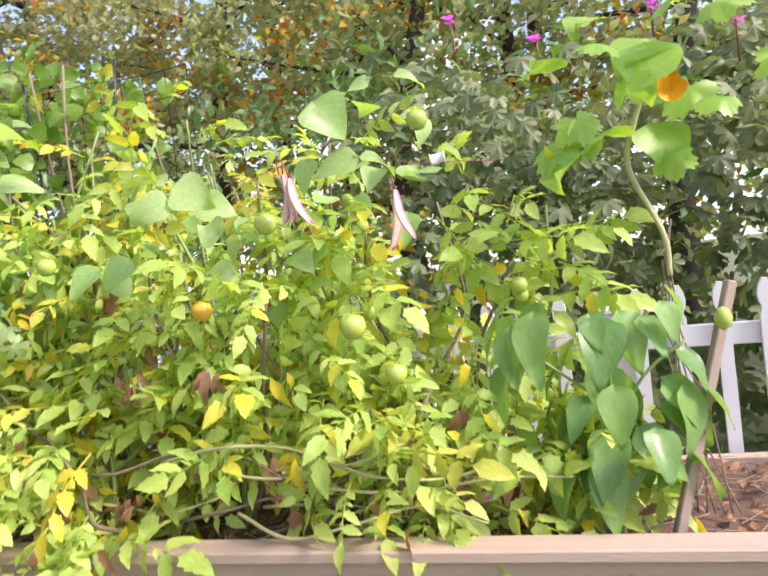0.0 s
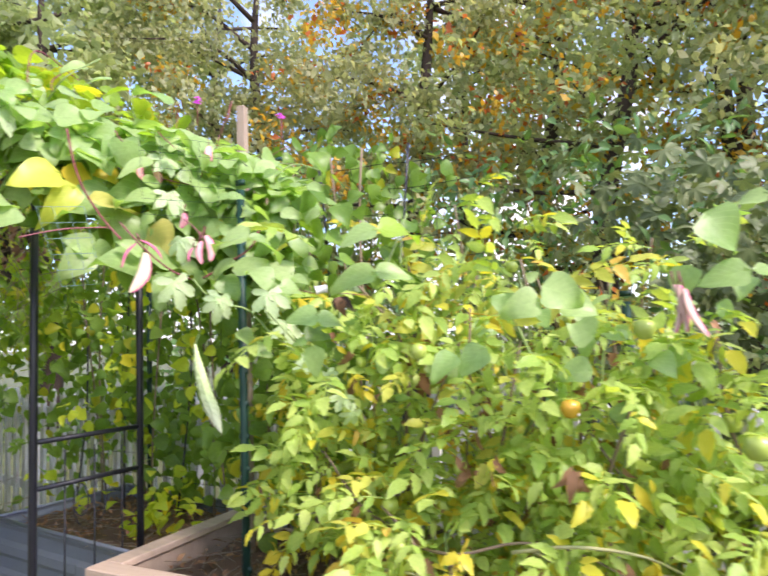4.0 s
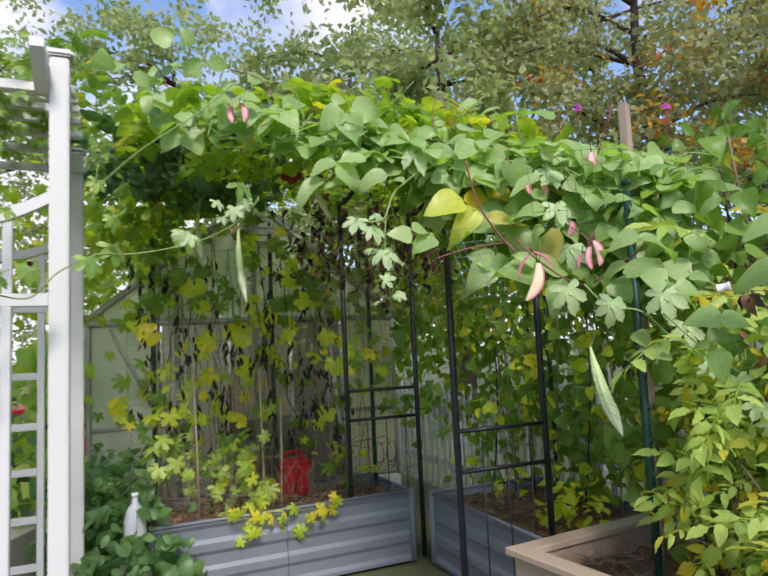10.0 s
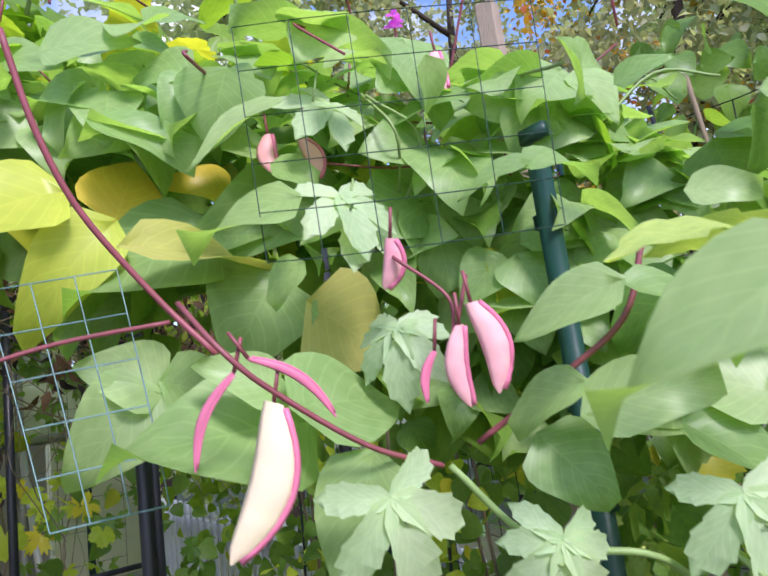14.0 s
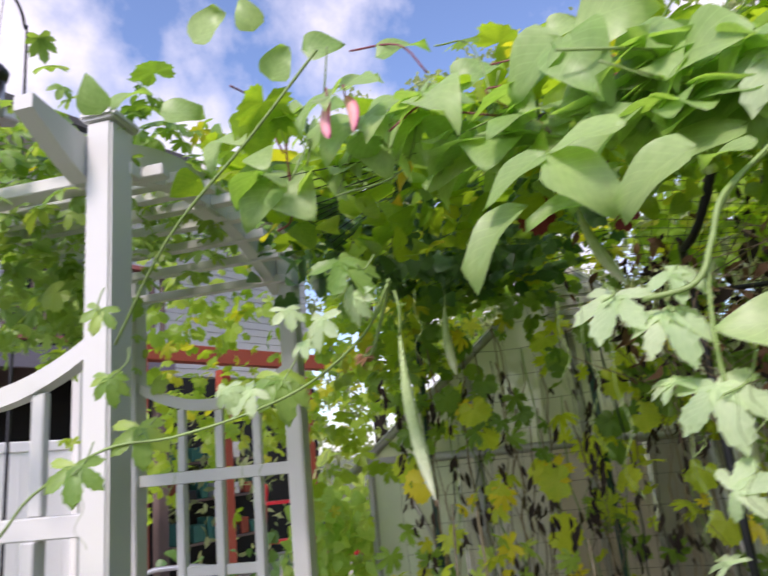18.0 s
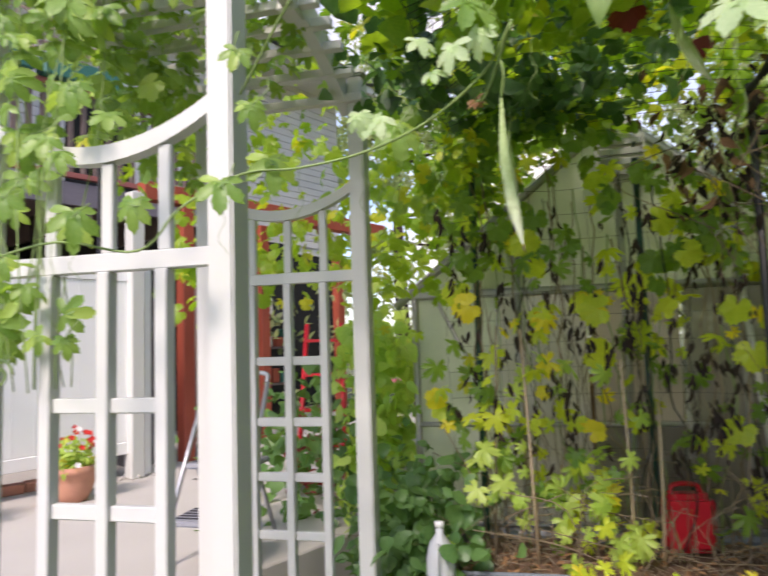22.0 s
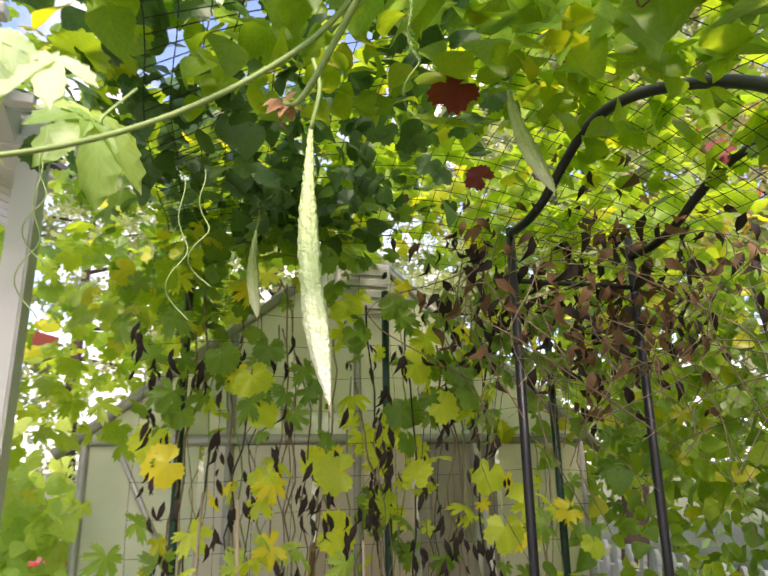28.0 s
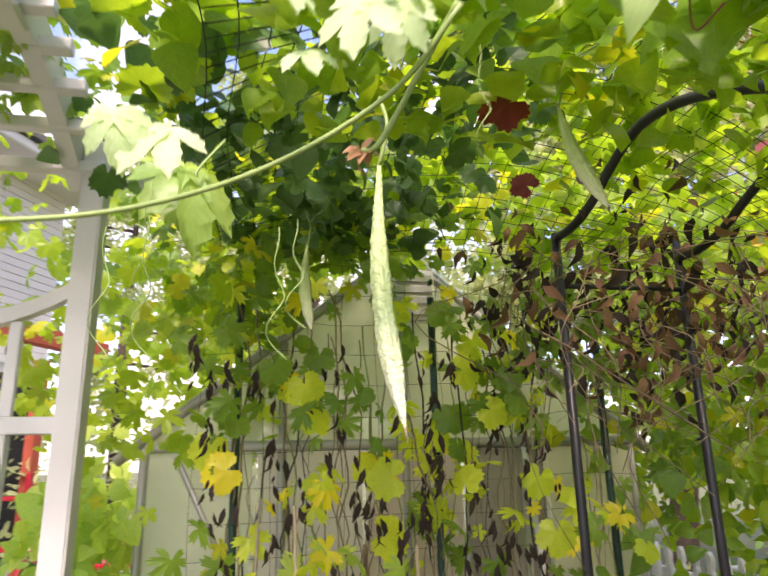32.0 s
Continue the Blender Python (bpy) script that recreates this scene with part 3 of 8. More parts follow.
def leaf_hand(lobes=5, spread=112, droop=0.35, seed=0):
    """A hand-shaped leaf of narrow-waisted, blunt-toothed lobes."""
    rng = np.random.default_rng(seed)
    rows = (0, 0.14, 0.30, 0.44, 0.52, 0.64, 0.72, 0.84, 0.90, 1.0)
    wid = (0.08, 0.19, 0.20, 0.235, 0.215, 0.275, 0.235, 0.215, 0.14, 0.0)
    bits = []
    for k in range(lobes):
        a = -spread + 2 * spread * k / (lobes - 1) + rng.uniform(-6, 6)
        ln = (1.0, 0.86, 0.62)[min(2, abs(k - lobes // 2))] * rng.uniform(0.92, 1.06)
        v, uv, f = [], [], []
        for i, (t, w) in enumerate(zip(rows, wid)):
            for u in (-1, 0, 1):
                v.append((u * w * 0.90, t - (0.03 * abs(u) if i in (4, 6, 8) else -0.02 * abs(u)), 0.10 * abs(u) * w * 3 - droop * t * t + 0.003 * k))
                uv.append((0.5 + 0.5 * u, t))
        for i in range(len(rows) - 1):
            for j in range(2):
                c = i * 3 + j
                f += [(c, c + 1, c + 4), (c, c + 4, c + 3)]
        m = np.array(pose(0, 0, 0, rng.uniform(-8, 4), 0, a)) @ np.diag((ln, ln, ln, 1))
        bits.append(xform((np.array(v), np.array(f), np.array(uv)), m))
    v, f, uv = join(bits)
    return v * 0.66, f, uv


BEANS = [leaf_bean(0.16, 0.22), leaf_bean(0.25, 0.38, 1.0, 0.8), leaf_bean(0.10, 0.12, -1.0, 0.92), leaf_bean(0.32, 0.30, 0.6, 0.84)]
PALMATE = [leaf_hand(5, 112, 0.3, 1), leaf_hand(7, 125, 0.45, 2), leaf_hand(5, 105, 0.2, 3)]
LOBED = [leaf_lobed(5, 0.68, 0.35, 0.13), leaf_lobed(7, 0.62, 0.5, 0.12), leaf_lobed(5, 0.62, 0.2, 0.14)]
BROAD = [leaf_lobed(5, 0.22, 0.25, 0.06, 160), leaf_lobed(5, 0.28, 0.4, 0.08, 158)]

# ---- places of single leaves and stems ----
YELLOW_LEAVES = [
    (-2.60, 1.089, 2.008, -2.60, 0.925, 1.959, 0.85),
    (-2.58, 1.143, 1.961, -2.58, 1.019, 1.837, 0.62),
]
BRIGHT_LEAVES = [
    (-2.61, 1.155, 1.974, -2.61, 1.195, 2.075, 1.15),
    (-2.60, 1.322, 2.024, -2.60, 1.246, 2.060, 1.0),
]
OLIVE_LEAVES = [
    (-2.46, 1.357, 1.825, -2.46, 1.495, 1.739, 0.95),
    (-2.48, 1.131, 1.902, -2.48, 1.366, 1.909, 0.35),
]
EDGE_LEAVES = [
    (-2.55, 0.838, 1.841, -2.55, 0.742, 1.860, 0.85),
    (-2.56, 0.847, 1.869, -2.56, 0.950, 1.877, 0.85),
    (-2.54, 0.918, 1.845, -2.54, 0.831, 1.769, 0.80),
    (-2.545, 1.181, 1.739, -2.545, 1.092, 1.786, 1.0),
    (-2.54, 1.181, 1.745, -2.54, 1.300, 1.709, 0.80),
    (-2.54, 1.174, 1.731, -2.54, 1.058, 1.658, 0.95),
    (-2.36, 1.275, 1.677, -2.36, 1.068, 1.677, 0.75),
    (-2.34, 1.228, 1.707, -2.34, 1.162, 1.758, 0.80),
    (-2.30, 1.229, 1.693, -2.30, 1.376, 1.701, 0.95),
    (-2.50, 1.331, 1.871, -2.50, 1.247, 1.767, 1.30),
    (-2.56, 1.272, 1.954, -2.56, 1.075, 1.862, 0.75),
]
SHELF_LEAVES = [
    (-2.52, 1.469, 2.012, -2.52, 1.218, 1.940, 0.62),
    (-2.50, 1.286, 2.075, -2.50, 1.205, 2.128, 1.0),
    (-2.50, 1.276, 2.050, -2.50, 1.404, 2.104, 0.75),
    (-2.52, 1.262, 2.058, -2.52, 1.107, 2.081, 0.35),
]
RIM_LEAVES = [
    (-2.72, 0.88, 2.15, -2.74, 0.70, 2.11, 0.50),
    (-2.69, 1.05, 2.13, -2.71, 0.96, 2.13, 0.50),
    (-2.42, 1.25, 2.12, -2.45, 1.22, 2.03, 1.40),
    (-2.53, 1.11, 2.08, -2.48, 1.23, 2.04, 0.35),
    (-2.75, 0.76, 2.22, -2.77, 0.61, 2.14, 0.60),
    (-2.78, 0.72, 2.15, -2.79, 0.63, 2.10, 0.50),
    (-2.59, 1.12, 2.16, -2.62, 1.06, 2.10, 0.90),
    (-2.42, 1.30, 2.00, -2.39, 1.35, 1.98, 1.00),
    (-2.74, 0.93, 2.22, -2.76, 0.80, 2.19, 0.60),
    (-2.45, 1.46, 2.33, -2.52, 1.34, 2.38, 0.50),
    (-2.59, 1.19, 2.41, -2.63, 1.11, 2.41, 0.60),
    (-2.56, 1.27, 2.39, -2.62, 1.19, 2.38, 0.60),
]
POST_LEAVES = [
    (-2.07, 1.46, 1.77, -2.16, 1.39, 1.74, 0.45),
    (-2.08, 1.48, 1.77, -1.99, 1.57, 1.72, 0.40),
    (-2.12, 1.44, 1.65, -2.02, 1.51, 1.68, 0.50),
    (-2.04, 1.66, 1.64, -2.12, 1.59, 1.69, 0.90),
    (-2.04, 1.66, 1.63, -1.97, 1.69, 1.61, 0.90),
    (-2.10, 1.58, 1.62, -1.99, 1.63, 1.54, 0.50),
    (-2.25, 1.28, 1.64, -2.26, 1.22, 1.51, 0.55),
    (-2.19, 1.45, 1.63, -2.13, 1.48, 1.56, 0.90),
    (-2.13, 1.46, 1.68, -2.20, 1.41, 1.66, 0.50),
    (-2.17, 1.51, 1.44, -2.11, 1.54, 1.38, 0.90),
    (-2.11, 1.53, 1.38, -2.05, 1.56, 1.35, 0.90),
    (-2.32, 1.27, 1.92, -2.39, 1.16, 1.89, 0.60),
    (-2.34, 1.28, 1.85, -2.37, 1.24, 1.82, 0.90),
]
UPPER_LEAVES = [
    (-2.33, 1.27, 2.04, -2.39, 1.16, 1.99, 0.60),
    (-2.15, 1.46, 1.92, -2.22, 1.41, 1.91, 0.70),
    (-2.16, 1.46, 1.92, -2.10, 1.52, 1.92, 0.60),
    (-2.08, 1.65, 1.88, -2.01, 1.68, 1.87, 0.60),
    (-1.91, 1.67, 1.86, -1.98, 1.65, 1.85, 0.80),
    (-2.00, 1.71, 1.98, -1.94, 1.73, 1.97, 0.70),
    (-2.13, 1.53, 2.07, -2.12, 1.57, 2.01, 0.70),
    (-2.10, 1.58, 2.01, -2.04, 1.60, 2.03, 0.70),
    (-2.24, 1.42, 2.08, -2.27, 1.45, 2.01, 0.60),
    (-2.32, 1.33, 2.09, -2.27, 1.37, 2.11, 0.80),
    (-2.02, 1.65, 1.78, -1.98, 1.68, 1.71, 0.80),
]
MELON_LEAVES = [
    (-2.20, 1.27, 1.56, 0.151),
    (-2.12, 1.37, 1.51, 0.129),
    (-2.01, 1.51, 1.52, 0.161),
    (-1.98, 1.56, 1.42, 0.135),
    (-2.26, 1.33, 1.73, 0.126),
    (-2.30, 1.33, 1.89, 0.144),
]
MELON_TRAIL = [
    (-2.58, 0.74, 1.76, 0.126),
    (-2.59, 0.71, 1.86, 0.111),
    (-2.63, 0.64, 1.89, 0.124),
    (-2.32, 1.34, 1.88, 0.144),
    (-2.64, 0.93, 2.19, 0.190),
    (-2.37, 1.34, 2.05, 0.144),
]
MELON_ARBOR = [
    (-2.92, -0.19, 1.81, 0.124),
    (-2.98, 0.08, 1.88, 0.135),
    (-2.84, -0.27, 1.75, 0.120),
    (-2.74, -0.54, 1.69, 0.114),
    (-2.80, -0.45, 1.72, 0.093),
    (-2.69, -0.66, 1.73, 0.097),
    (-2.74, -0.64, 1.87, 0.100),
    (-2.69, -0.68, 1.61, 0.086),
    (-2.66, -0.72, 1.50, 0.086),
    (-2.73, -0.64, 1.56, 0.065),
    (-2.82, -0.62, 1.45, 0.067),
    (-2.82, -0.52, 1.93, 0.089),
    (-2.83, 0.28, 2.05, 0.134),
    (-2.83, -0.19, 1.91, 0.080),
    (-2.87, -0.25, 2.05, 0.086),
    (-2.73, -0.57, 2.16, 0.127),
    (-2.80, -0.60, 1.99, 0.104),
]
PODS = [
    (-2.25, 1.18, 1.70, -2.28, 1.14, 1.57, 0.04),
    (-2.26, 1.15, 1.73, -2.29, 1.12, 1.65, 0.01),
    (-2.25, 1.16, 1.74, -2.23, 1.23, 1.68, 0.01),
    (-2.18, 1.35, 1.75, -2.19, 1.36, 1.67, 0.03),
    (-2.17, 1.36, 1.77, -2.17, 1.38, 1.68, 0.04),
    (-2.21, 1.34, 1.73, -2.22, 1.33, 1.68, 0.01),
    (-2.23, 1.32, 1.85, -2.25, 1.32, 1.80, 0.03),
]
RED_STEM_A = [(-2.40, 1.00, 2.10), (-2.41, 1.03, 2.00), (-2.42, 1.07, 1.92), (-2.42, 1.14, 1.83), (-2.39, 1.19, 1.76)]
RED_STEM_B = [(-2.51, 0.91, 1.75), (-2.49, 0.97, 1.77), (-2.46, 1.05, 1.79), (-2.41, 1.15, 1.80)]
RED_STEM_C = [(-2.30, 1.12, 1.80), (-2.26, 1.14, 1.75), (-2.25, 1.18, 1.71), (-2.23, 1.26, 1.65), (-2.21, 1.33, 1.62)]
RED_STEM_D = [(-2.23, 1.32, 1.83), (-2.19, 1.35, 1.78), (-2.19, 1.35, 1.74), (-2.18, 1.37, 1.80)]
RED_STEM_E = [(-2.09, 1.55, 1.82), (-2.11, 1.52, 1.74), (-2.16, 1.47, 1.69), (-2.24, 1.41, 1.63)]
MELON_STEM = [(-2.70, -0.74, 1.62), (-2.78, -0.61, 1.67), (-2.84, -0.46, 1.65), (-2.86, -0.37, 1.74), (-2.90, -0.25, 1.81), (-2.93, -0.13, 1.82), (-2.96, 0.01, 1.85), (-2.93, 0.15, 1.89), (-2.89, 0.27, 1.96), (-2.84, 0.33, 2.03)]
GOURD_STALK = [(-2.85, 0.33, 2.04), (-2.90, 0.31, 2.01), (-2.95, 0.27, 1.94), (-2.96, 0.25, 1.93)]
MELON_STEM_B = [(-2.20, 1.33, 1.62), (-2.16, 1.39, 1.54), (-2.10, 1.46, 1.52), (-2.08, 1.50, 1.49), (-2.04, 1.55, 1.42), (-1.99, 1.61, 1.36)]
MELON_STEM_C = [(-2.68, 0.90, 2.10), (-2.61, 0.80, 2.02), (-2.60, 0.77, 1.96), (-2.59, 0.74, 1.91), (-2.60, 0.68, 1.90)]
RUNNER_LEAVES = [
    (-1.42, 1.28, 1.69, -1.50, 1.21, 1.66, 0.80),
    (-1.41, 1.28, 1.69, -1.32, 1.36, 1.69, 0.80),
    (-1.79, 1.28, 1.58, -1.84, 1.22, 1.61, 1.00),
    (-1.78, 1.30, 1.56, -1.73, 1.36, 1.55, 0.90),
    (-1.68, 1.35, 1.47, -1.75, 1.28, 1.47, 0.90),
    (-1.68, 1.35, 1.46, -1.61, 1.42, 1.45, 0.90),
    (-1.71, 1.33, 1.40, -1.75, 1.29, 1.38, 0.70),
    (-1.49, 1.38, 1.58, -1.59, 1.29, 1.56, 0.60),
    (-1.49, 1.38, 1.59, -1.40, 1.45, 1.58, 0.60),
    (-1.05, 1.49, 1.48, -1.13, 1.43, 1.47, 1.00),
    (-1.04, 1.50, 1.52, -0.94, 1.52, 1.48, 1.00),
    (-0.65, 1.55, 1.67, -0.58, 1.56, 1.58, 1.20),
]
RUNNER_LEAVES_FAR = [
    (-0.57, 1.59, 1.53, -0.68, 1.55, 1.51, 0.70),
    (-0.56, 1.59, 1.53, -0.48, 1.61, 1.51, 0.80),
    (-0.52, 1.60, 1.71, -0.60, 1.59, 1.69, 0.60),
    (-0.46, 1.61, 1.71, -0.39, 1.62, 1.69, 0.60),
    (-1.71, 1.37, 1.38, -1.71, 1.36, 1.28, 0.70),
    (-1.06, 1.50, 1.54, -1.08, 1.49, 1.56, 1.40),
    (-1.82, 1.21, 1.73, -1.89, 1.13, 1.68, 0.60),
    (-1.30, 1.49, 1.34, -1.35, 1.42, 1.29, 0.80),
    (-1.23, 1.53, 1.36, -1.29, 1.47, 1.29, 0.80),
]
SKY_LEAVES = [
    (-2.83, -0.22, 2.47, -2.78, -0.23, 2.53, 1.10),
    (-2.84, -0.20, 2.48, -2.84, -0.14, 2.53, 0.80),
    (-2.89, -0.12, 2.48, -2.92, -0.04, 2.49, 0.70),
    (-2.92, 0.08, 2.65, -2.88, 0.07, 2.71, 0.90),
    (-2.98, 0.17, 2.62, -2.99, 0.26, 2.63, 0.80),
    (-2.99, 0.33, 2.57, -2.98, 0.43, 2.60, 0.80),
    (-2.99, 0.09, 2.57, -2.96, 0.13, 2.63, 1.00),
    (-3.01, 0.48, 2.48, -2.99, 0.58, 2.51, 0.90),
    (-2.92, 0.67, 2.50, -2.91, 0.74, 2.50, 0.80),
    (-3.05, 0.23, 2.55, -3.04, 0.31, 2.58, 0.90),
    (-2.89, -0.04, 2.63, -2.87, 0.02, 2.69, 1.00),
    (-2.82, 0.78, 2.35, -2.82, 0.86, 2.30, 0.70),
]
GOLD_LEAVES = [
    (-3.08, 0.36, 2.36, -3.11, 0.31, 2.28, 0.45),
    (-2.99, 0.49, 2.30, -2.99, 0.46, 2.28, 0.80),
]
BIG_LEAVES = [
    (-2.74, 0.61, 2.17, -2.74, 0.50, 2.12, 0.70),
    (-2.69, 0.72, 2.17, -2.71, 0.61, 2.18, 0.60),
    (-2.65, 0.79, 2.10, -2.69, 0.68, 2.08, 0.75),
    (-2.77, 0.57, 2.10, -2.77, 0.45, 2.04, 0.50),
    (-2.72, 0.61, 2.15, -2.72, 0.71, 2.07, 0.60),
    (-2.75, 0.66, 2.08, -2.75, 0.57, 2.09, 0.50),
    (-2.59, 0.84, 2.07, -2.61, 0.78, 2.07, 0.70),
    (-2.90, 0.43, 2.36, -2.91, 0.34, 2.32, 0.80),
    (-2.56, 0.82, 2.03, -2.60, 0.74, 1.99, 0.45),
]

# ---- ground ----
def ground_sheet():
    v, f = [], []
    xs = [-400, -120, -40, -14] + [-9 + 0.75 * i for i in range(21)] + [12, 40, 120, 400]
    for x in xs:
        for y in xs:
            near = abs(x) < 12 and abs(y) < 12
            z = 0.03 * noise.noise(Vector((x * 0.7, y * 0.7, 0))) if near else 0.0
            v.append((x, y, z - 0.02))
    n = len(xs)
    for i in range(n - 1):
        for j in range(n - 1):
            a = i * n + j
            f += [(a, a + n, a + n + 1), (a, a + n + 1, a + 1)]
    g = part("ground", np_mesh("ground", v, f), ground_mat)
    tagged(g, "bare brown earth with patchy grass", "ground", kind="structure")


ground_sheet()
HOUSE = pose(-4.93, -3.71, 0.38, 0, 0, 154.7)


def patio():
    p = part("pavement", board((-3.2, -2.6, -0.38), (7.0, 3.4, 0.0), 0.01), concrete)
    p.matrix_world = HOUSE
    tagged(p, "pale concrete patio slab beside the house", "patio", kind="structure")


patio()


# ---- wooden raised bed ----
def wooden_bed():
    bed = thing("wooden_raised_bed", "raised garden bed of pale new boards", "raised bed", (-2.66, 1.27, 0), 6.5)
    L, W, H, T = 3.55, 0.92, 0.585, 0.045
    for k in range(3):
        z0, z1 = H - 0.195 * (k + 1) + 0.003, H - 0.195 * k
        part("board", board((0, 0, z0), (L, T, z1)), new_wood, bed)
        part("board", board((0, W - T, z0), (L, W, z1 - (0.07 if k == 0 else 0))), new_wood, bed)
        part("board", board((0, T + 0.001, z0), (T, W - T - 0.001, z1)), new_wood, bed)
        part("board", board((L - T, T + 0.001, z0), (L, W - T - 0.001, z1)), new_wood, bed)
    part("cap_rail", board((-0.025, -0.025, H + 0.001), (L + 0.03, 0.06, H + 0.03)), new_wood, bed)
    part("cap_rail", board((-0.025, 0.062, H + 0.001), (0.06, W - 0.06, H + 0.03)), new_wood, bed)
    for x, y in ((T + 0.001, T + 0.001), (T + 0.001, W - T - 0.09), (L - T - 0.09, T + 0.001)):
        part("corner_post", board((x, y, 0), (x + 0.085, y + 0.085, H - 0.005)), new_wood, bed)
    return bed


wooden_bed()


def soil(name, at, turn, lx, ly, z, seed, label):
    """An uneven surface of earth."""
    rng = np.random.default_rng(seed)
    nx, ny = max(4, int(lx / 0.06)), max(4, int(ly / 0.06))
    v, f = [], []
    for i in range(nx + 1):
        for j in range(ny + 1):
            v.append((lx * i / nx, ly * j / ny, z + 0.035 * noise.noise(Vector((i * 0.4, j * 0.4, seed))) + rng.uniform(-0.008, 0.008)))
    for i in range(nx):
        for j in range(ny):
            a = i * (ny + 1) + j
            f += [(a, a + ny + 1, a + ny + 2), (a, a + ny + 2, a + 1)]
    ob = part(name, np_mesh(name, v, f), soil_dark, kind="stuff")
    ob.matrix_world = pose(*at, 0, 0, turn)
    tagged(ob, label, "soil", kind="stuff")
    # fallen leaves and straw
    n = int(lx * ly * 380)
    pl = np.stack([rng.uniform(0.03, lx - 0.03, n), rng.uniform(0.03, ly - 0.03, n), np.full(n, z + 0.03)], 1)
    way, nor = loose(rng, n, (0, 0, 1), 0.35, 0)
    lit = part("leaf_litter", bake("leaf_litter", leaf_small(0.5, 0.3), frames(pl, way, nor, rng.uniform(0.02, 0.06, n))), brown_leaf)
    lit.matrix_world = pose(*at, 0, 0, turn)
    tagged(lit, "dry brown fallen leaves on the soil", "leaf litter", kind="stuff")
    g = Geo()
    for _ in range(int(lx * ly * 190)):
        x, y, a, s = rng.uniform(0.05, lx - 0.05), rng.uniform(0.05, ly - 0.05), rng.uniform(0, 6.28), rng.uniform(0.05, 0.16)
        g.tube([(x, y, z + 0.035), (x + s * math.cos(a), y + s * math.sin(a), z + 0.045)], 0.0016, 3, False)
    st = part("straw", g, string_tan)
    st.matrix_world = pose(*at, 0, 0, turn)
    tagged(st, "pale straw stalks strewn on soil", "straw", kind="stuff")


soil("soil", (-2.61, 1.325, 0), 6.5, 3.44, 0.80, 0.51, 3, "dark crumbly soil in the wooden bed")


# ---- metal raised beds ----
def corrugated(length, height, ribs=3):
    """A pressed sheet with lengthwise grooves, standing along x."""
    prof = [(0.0, 0.0)]
    for k in range(ribs):
        a = height * (k + 0.5) / ribs
        prof += [(0.0, a - 0.055), (0.014, a - 0.03), (0.014, a + 0.03), (0.0, a + 0.055)]
    prof.append((0.0, height))
    b = bmesh.new()
    rows = [[b.verts.new((x, y, z)) for y, z in prof] for x in (0, length)]
    back = [[b.verts.new((x, y + 0.004, z)) for y, z in prof] for x in (0, length)]
    n = len(prof)
    for i in range(n - 1):
        b.faces.new((rows[0][i], rows[1][i], rows[1][i + 1], rows[0][i + 1]))
        b.faces.new((back[0][i + 1], back[1][i + 1], back[1][i], back[0][i]))
        for s in (0, 1):
            b.faces.new((rows[s][i], rows[s][i + 1], back[s][i + 1], back[s][i]))
    for i in (0, n - 1):
        b.faces.new((rows[0][i], back[0][i], back[1][i], rows[1][i]))
    bmesh.ops.recalc_face_normals(b, faces=b.faces)
    return b


def metal_bed(at, turn, lx, ly, h=0.46):
    bed = thing("metal_raised_bed", "grey corrugated metal raised garden bed", "raised bed", at, turn, "metal raised beds")
    for ln, m in ((lx, pose(0, 0, 0)), (ly, pose(lx, 0, 0, 0, 0, 90)), (lx, pose(lx, ly, 0, 0, 0, 180)), (ly, pose(0, ly, 0, 0, 0, 270))):
        count = max(1, round(ln / 0.7))
        for k in range(count):
            p = part("panel", corrugated(ln / count - 0.004, h), galvanized, bed)
            p.matrix_local = m @ pose(k * ln / count + 0.002, 0, 0)
        g = part("top_edge", Geo().tube([(0.01, 0, h), (ln - 0.01, 0, h)], 0.011, 8), galvanized, bed)
        g.matrix_local = m
    for x, y in ((0, 0), (lx, 0), (lx, ly), (0, ly)):
        part("corner_bracket", Geo().tube([(x, y, 0), (x, y, h + 0.012)], 0.022, 10), galvanized, bed)
    return bed


metal_bed((-5.15, -0.10, 0), 2, 0.72, 1.75)
soil("soil", (-5.12, -0.06, 0), 2, 0.66, 1.68, 0.40, 5, "dark soil in the metal bed")
metal_bed((-4.36, 1.76, 0), -1, 1.62, 0.85)
soil("soil", (-4.32, 1.80, 0), -1, 1.54, 0.78, 0.40, 6, "dark soil in the metal bed")


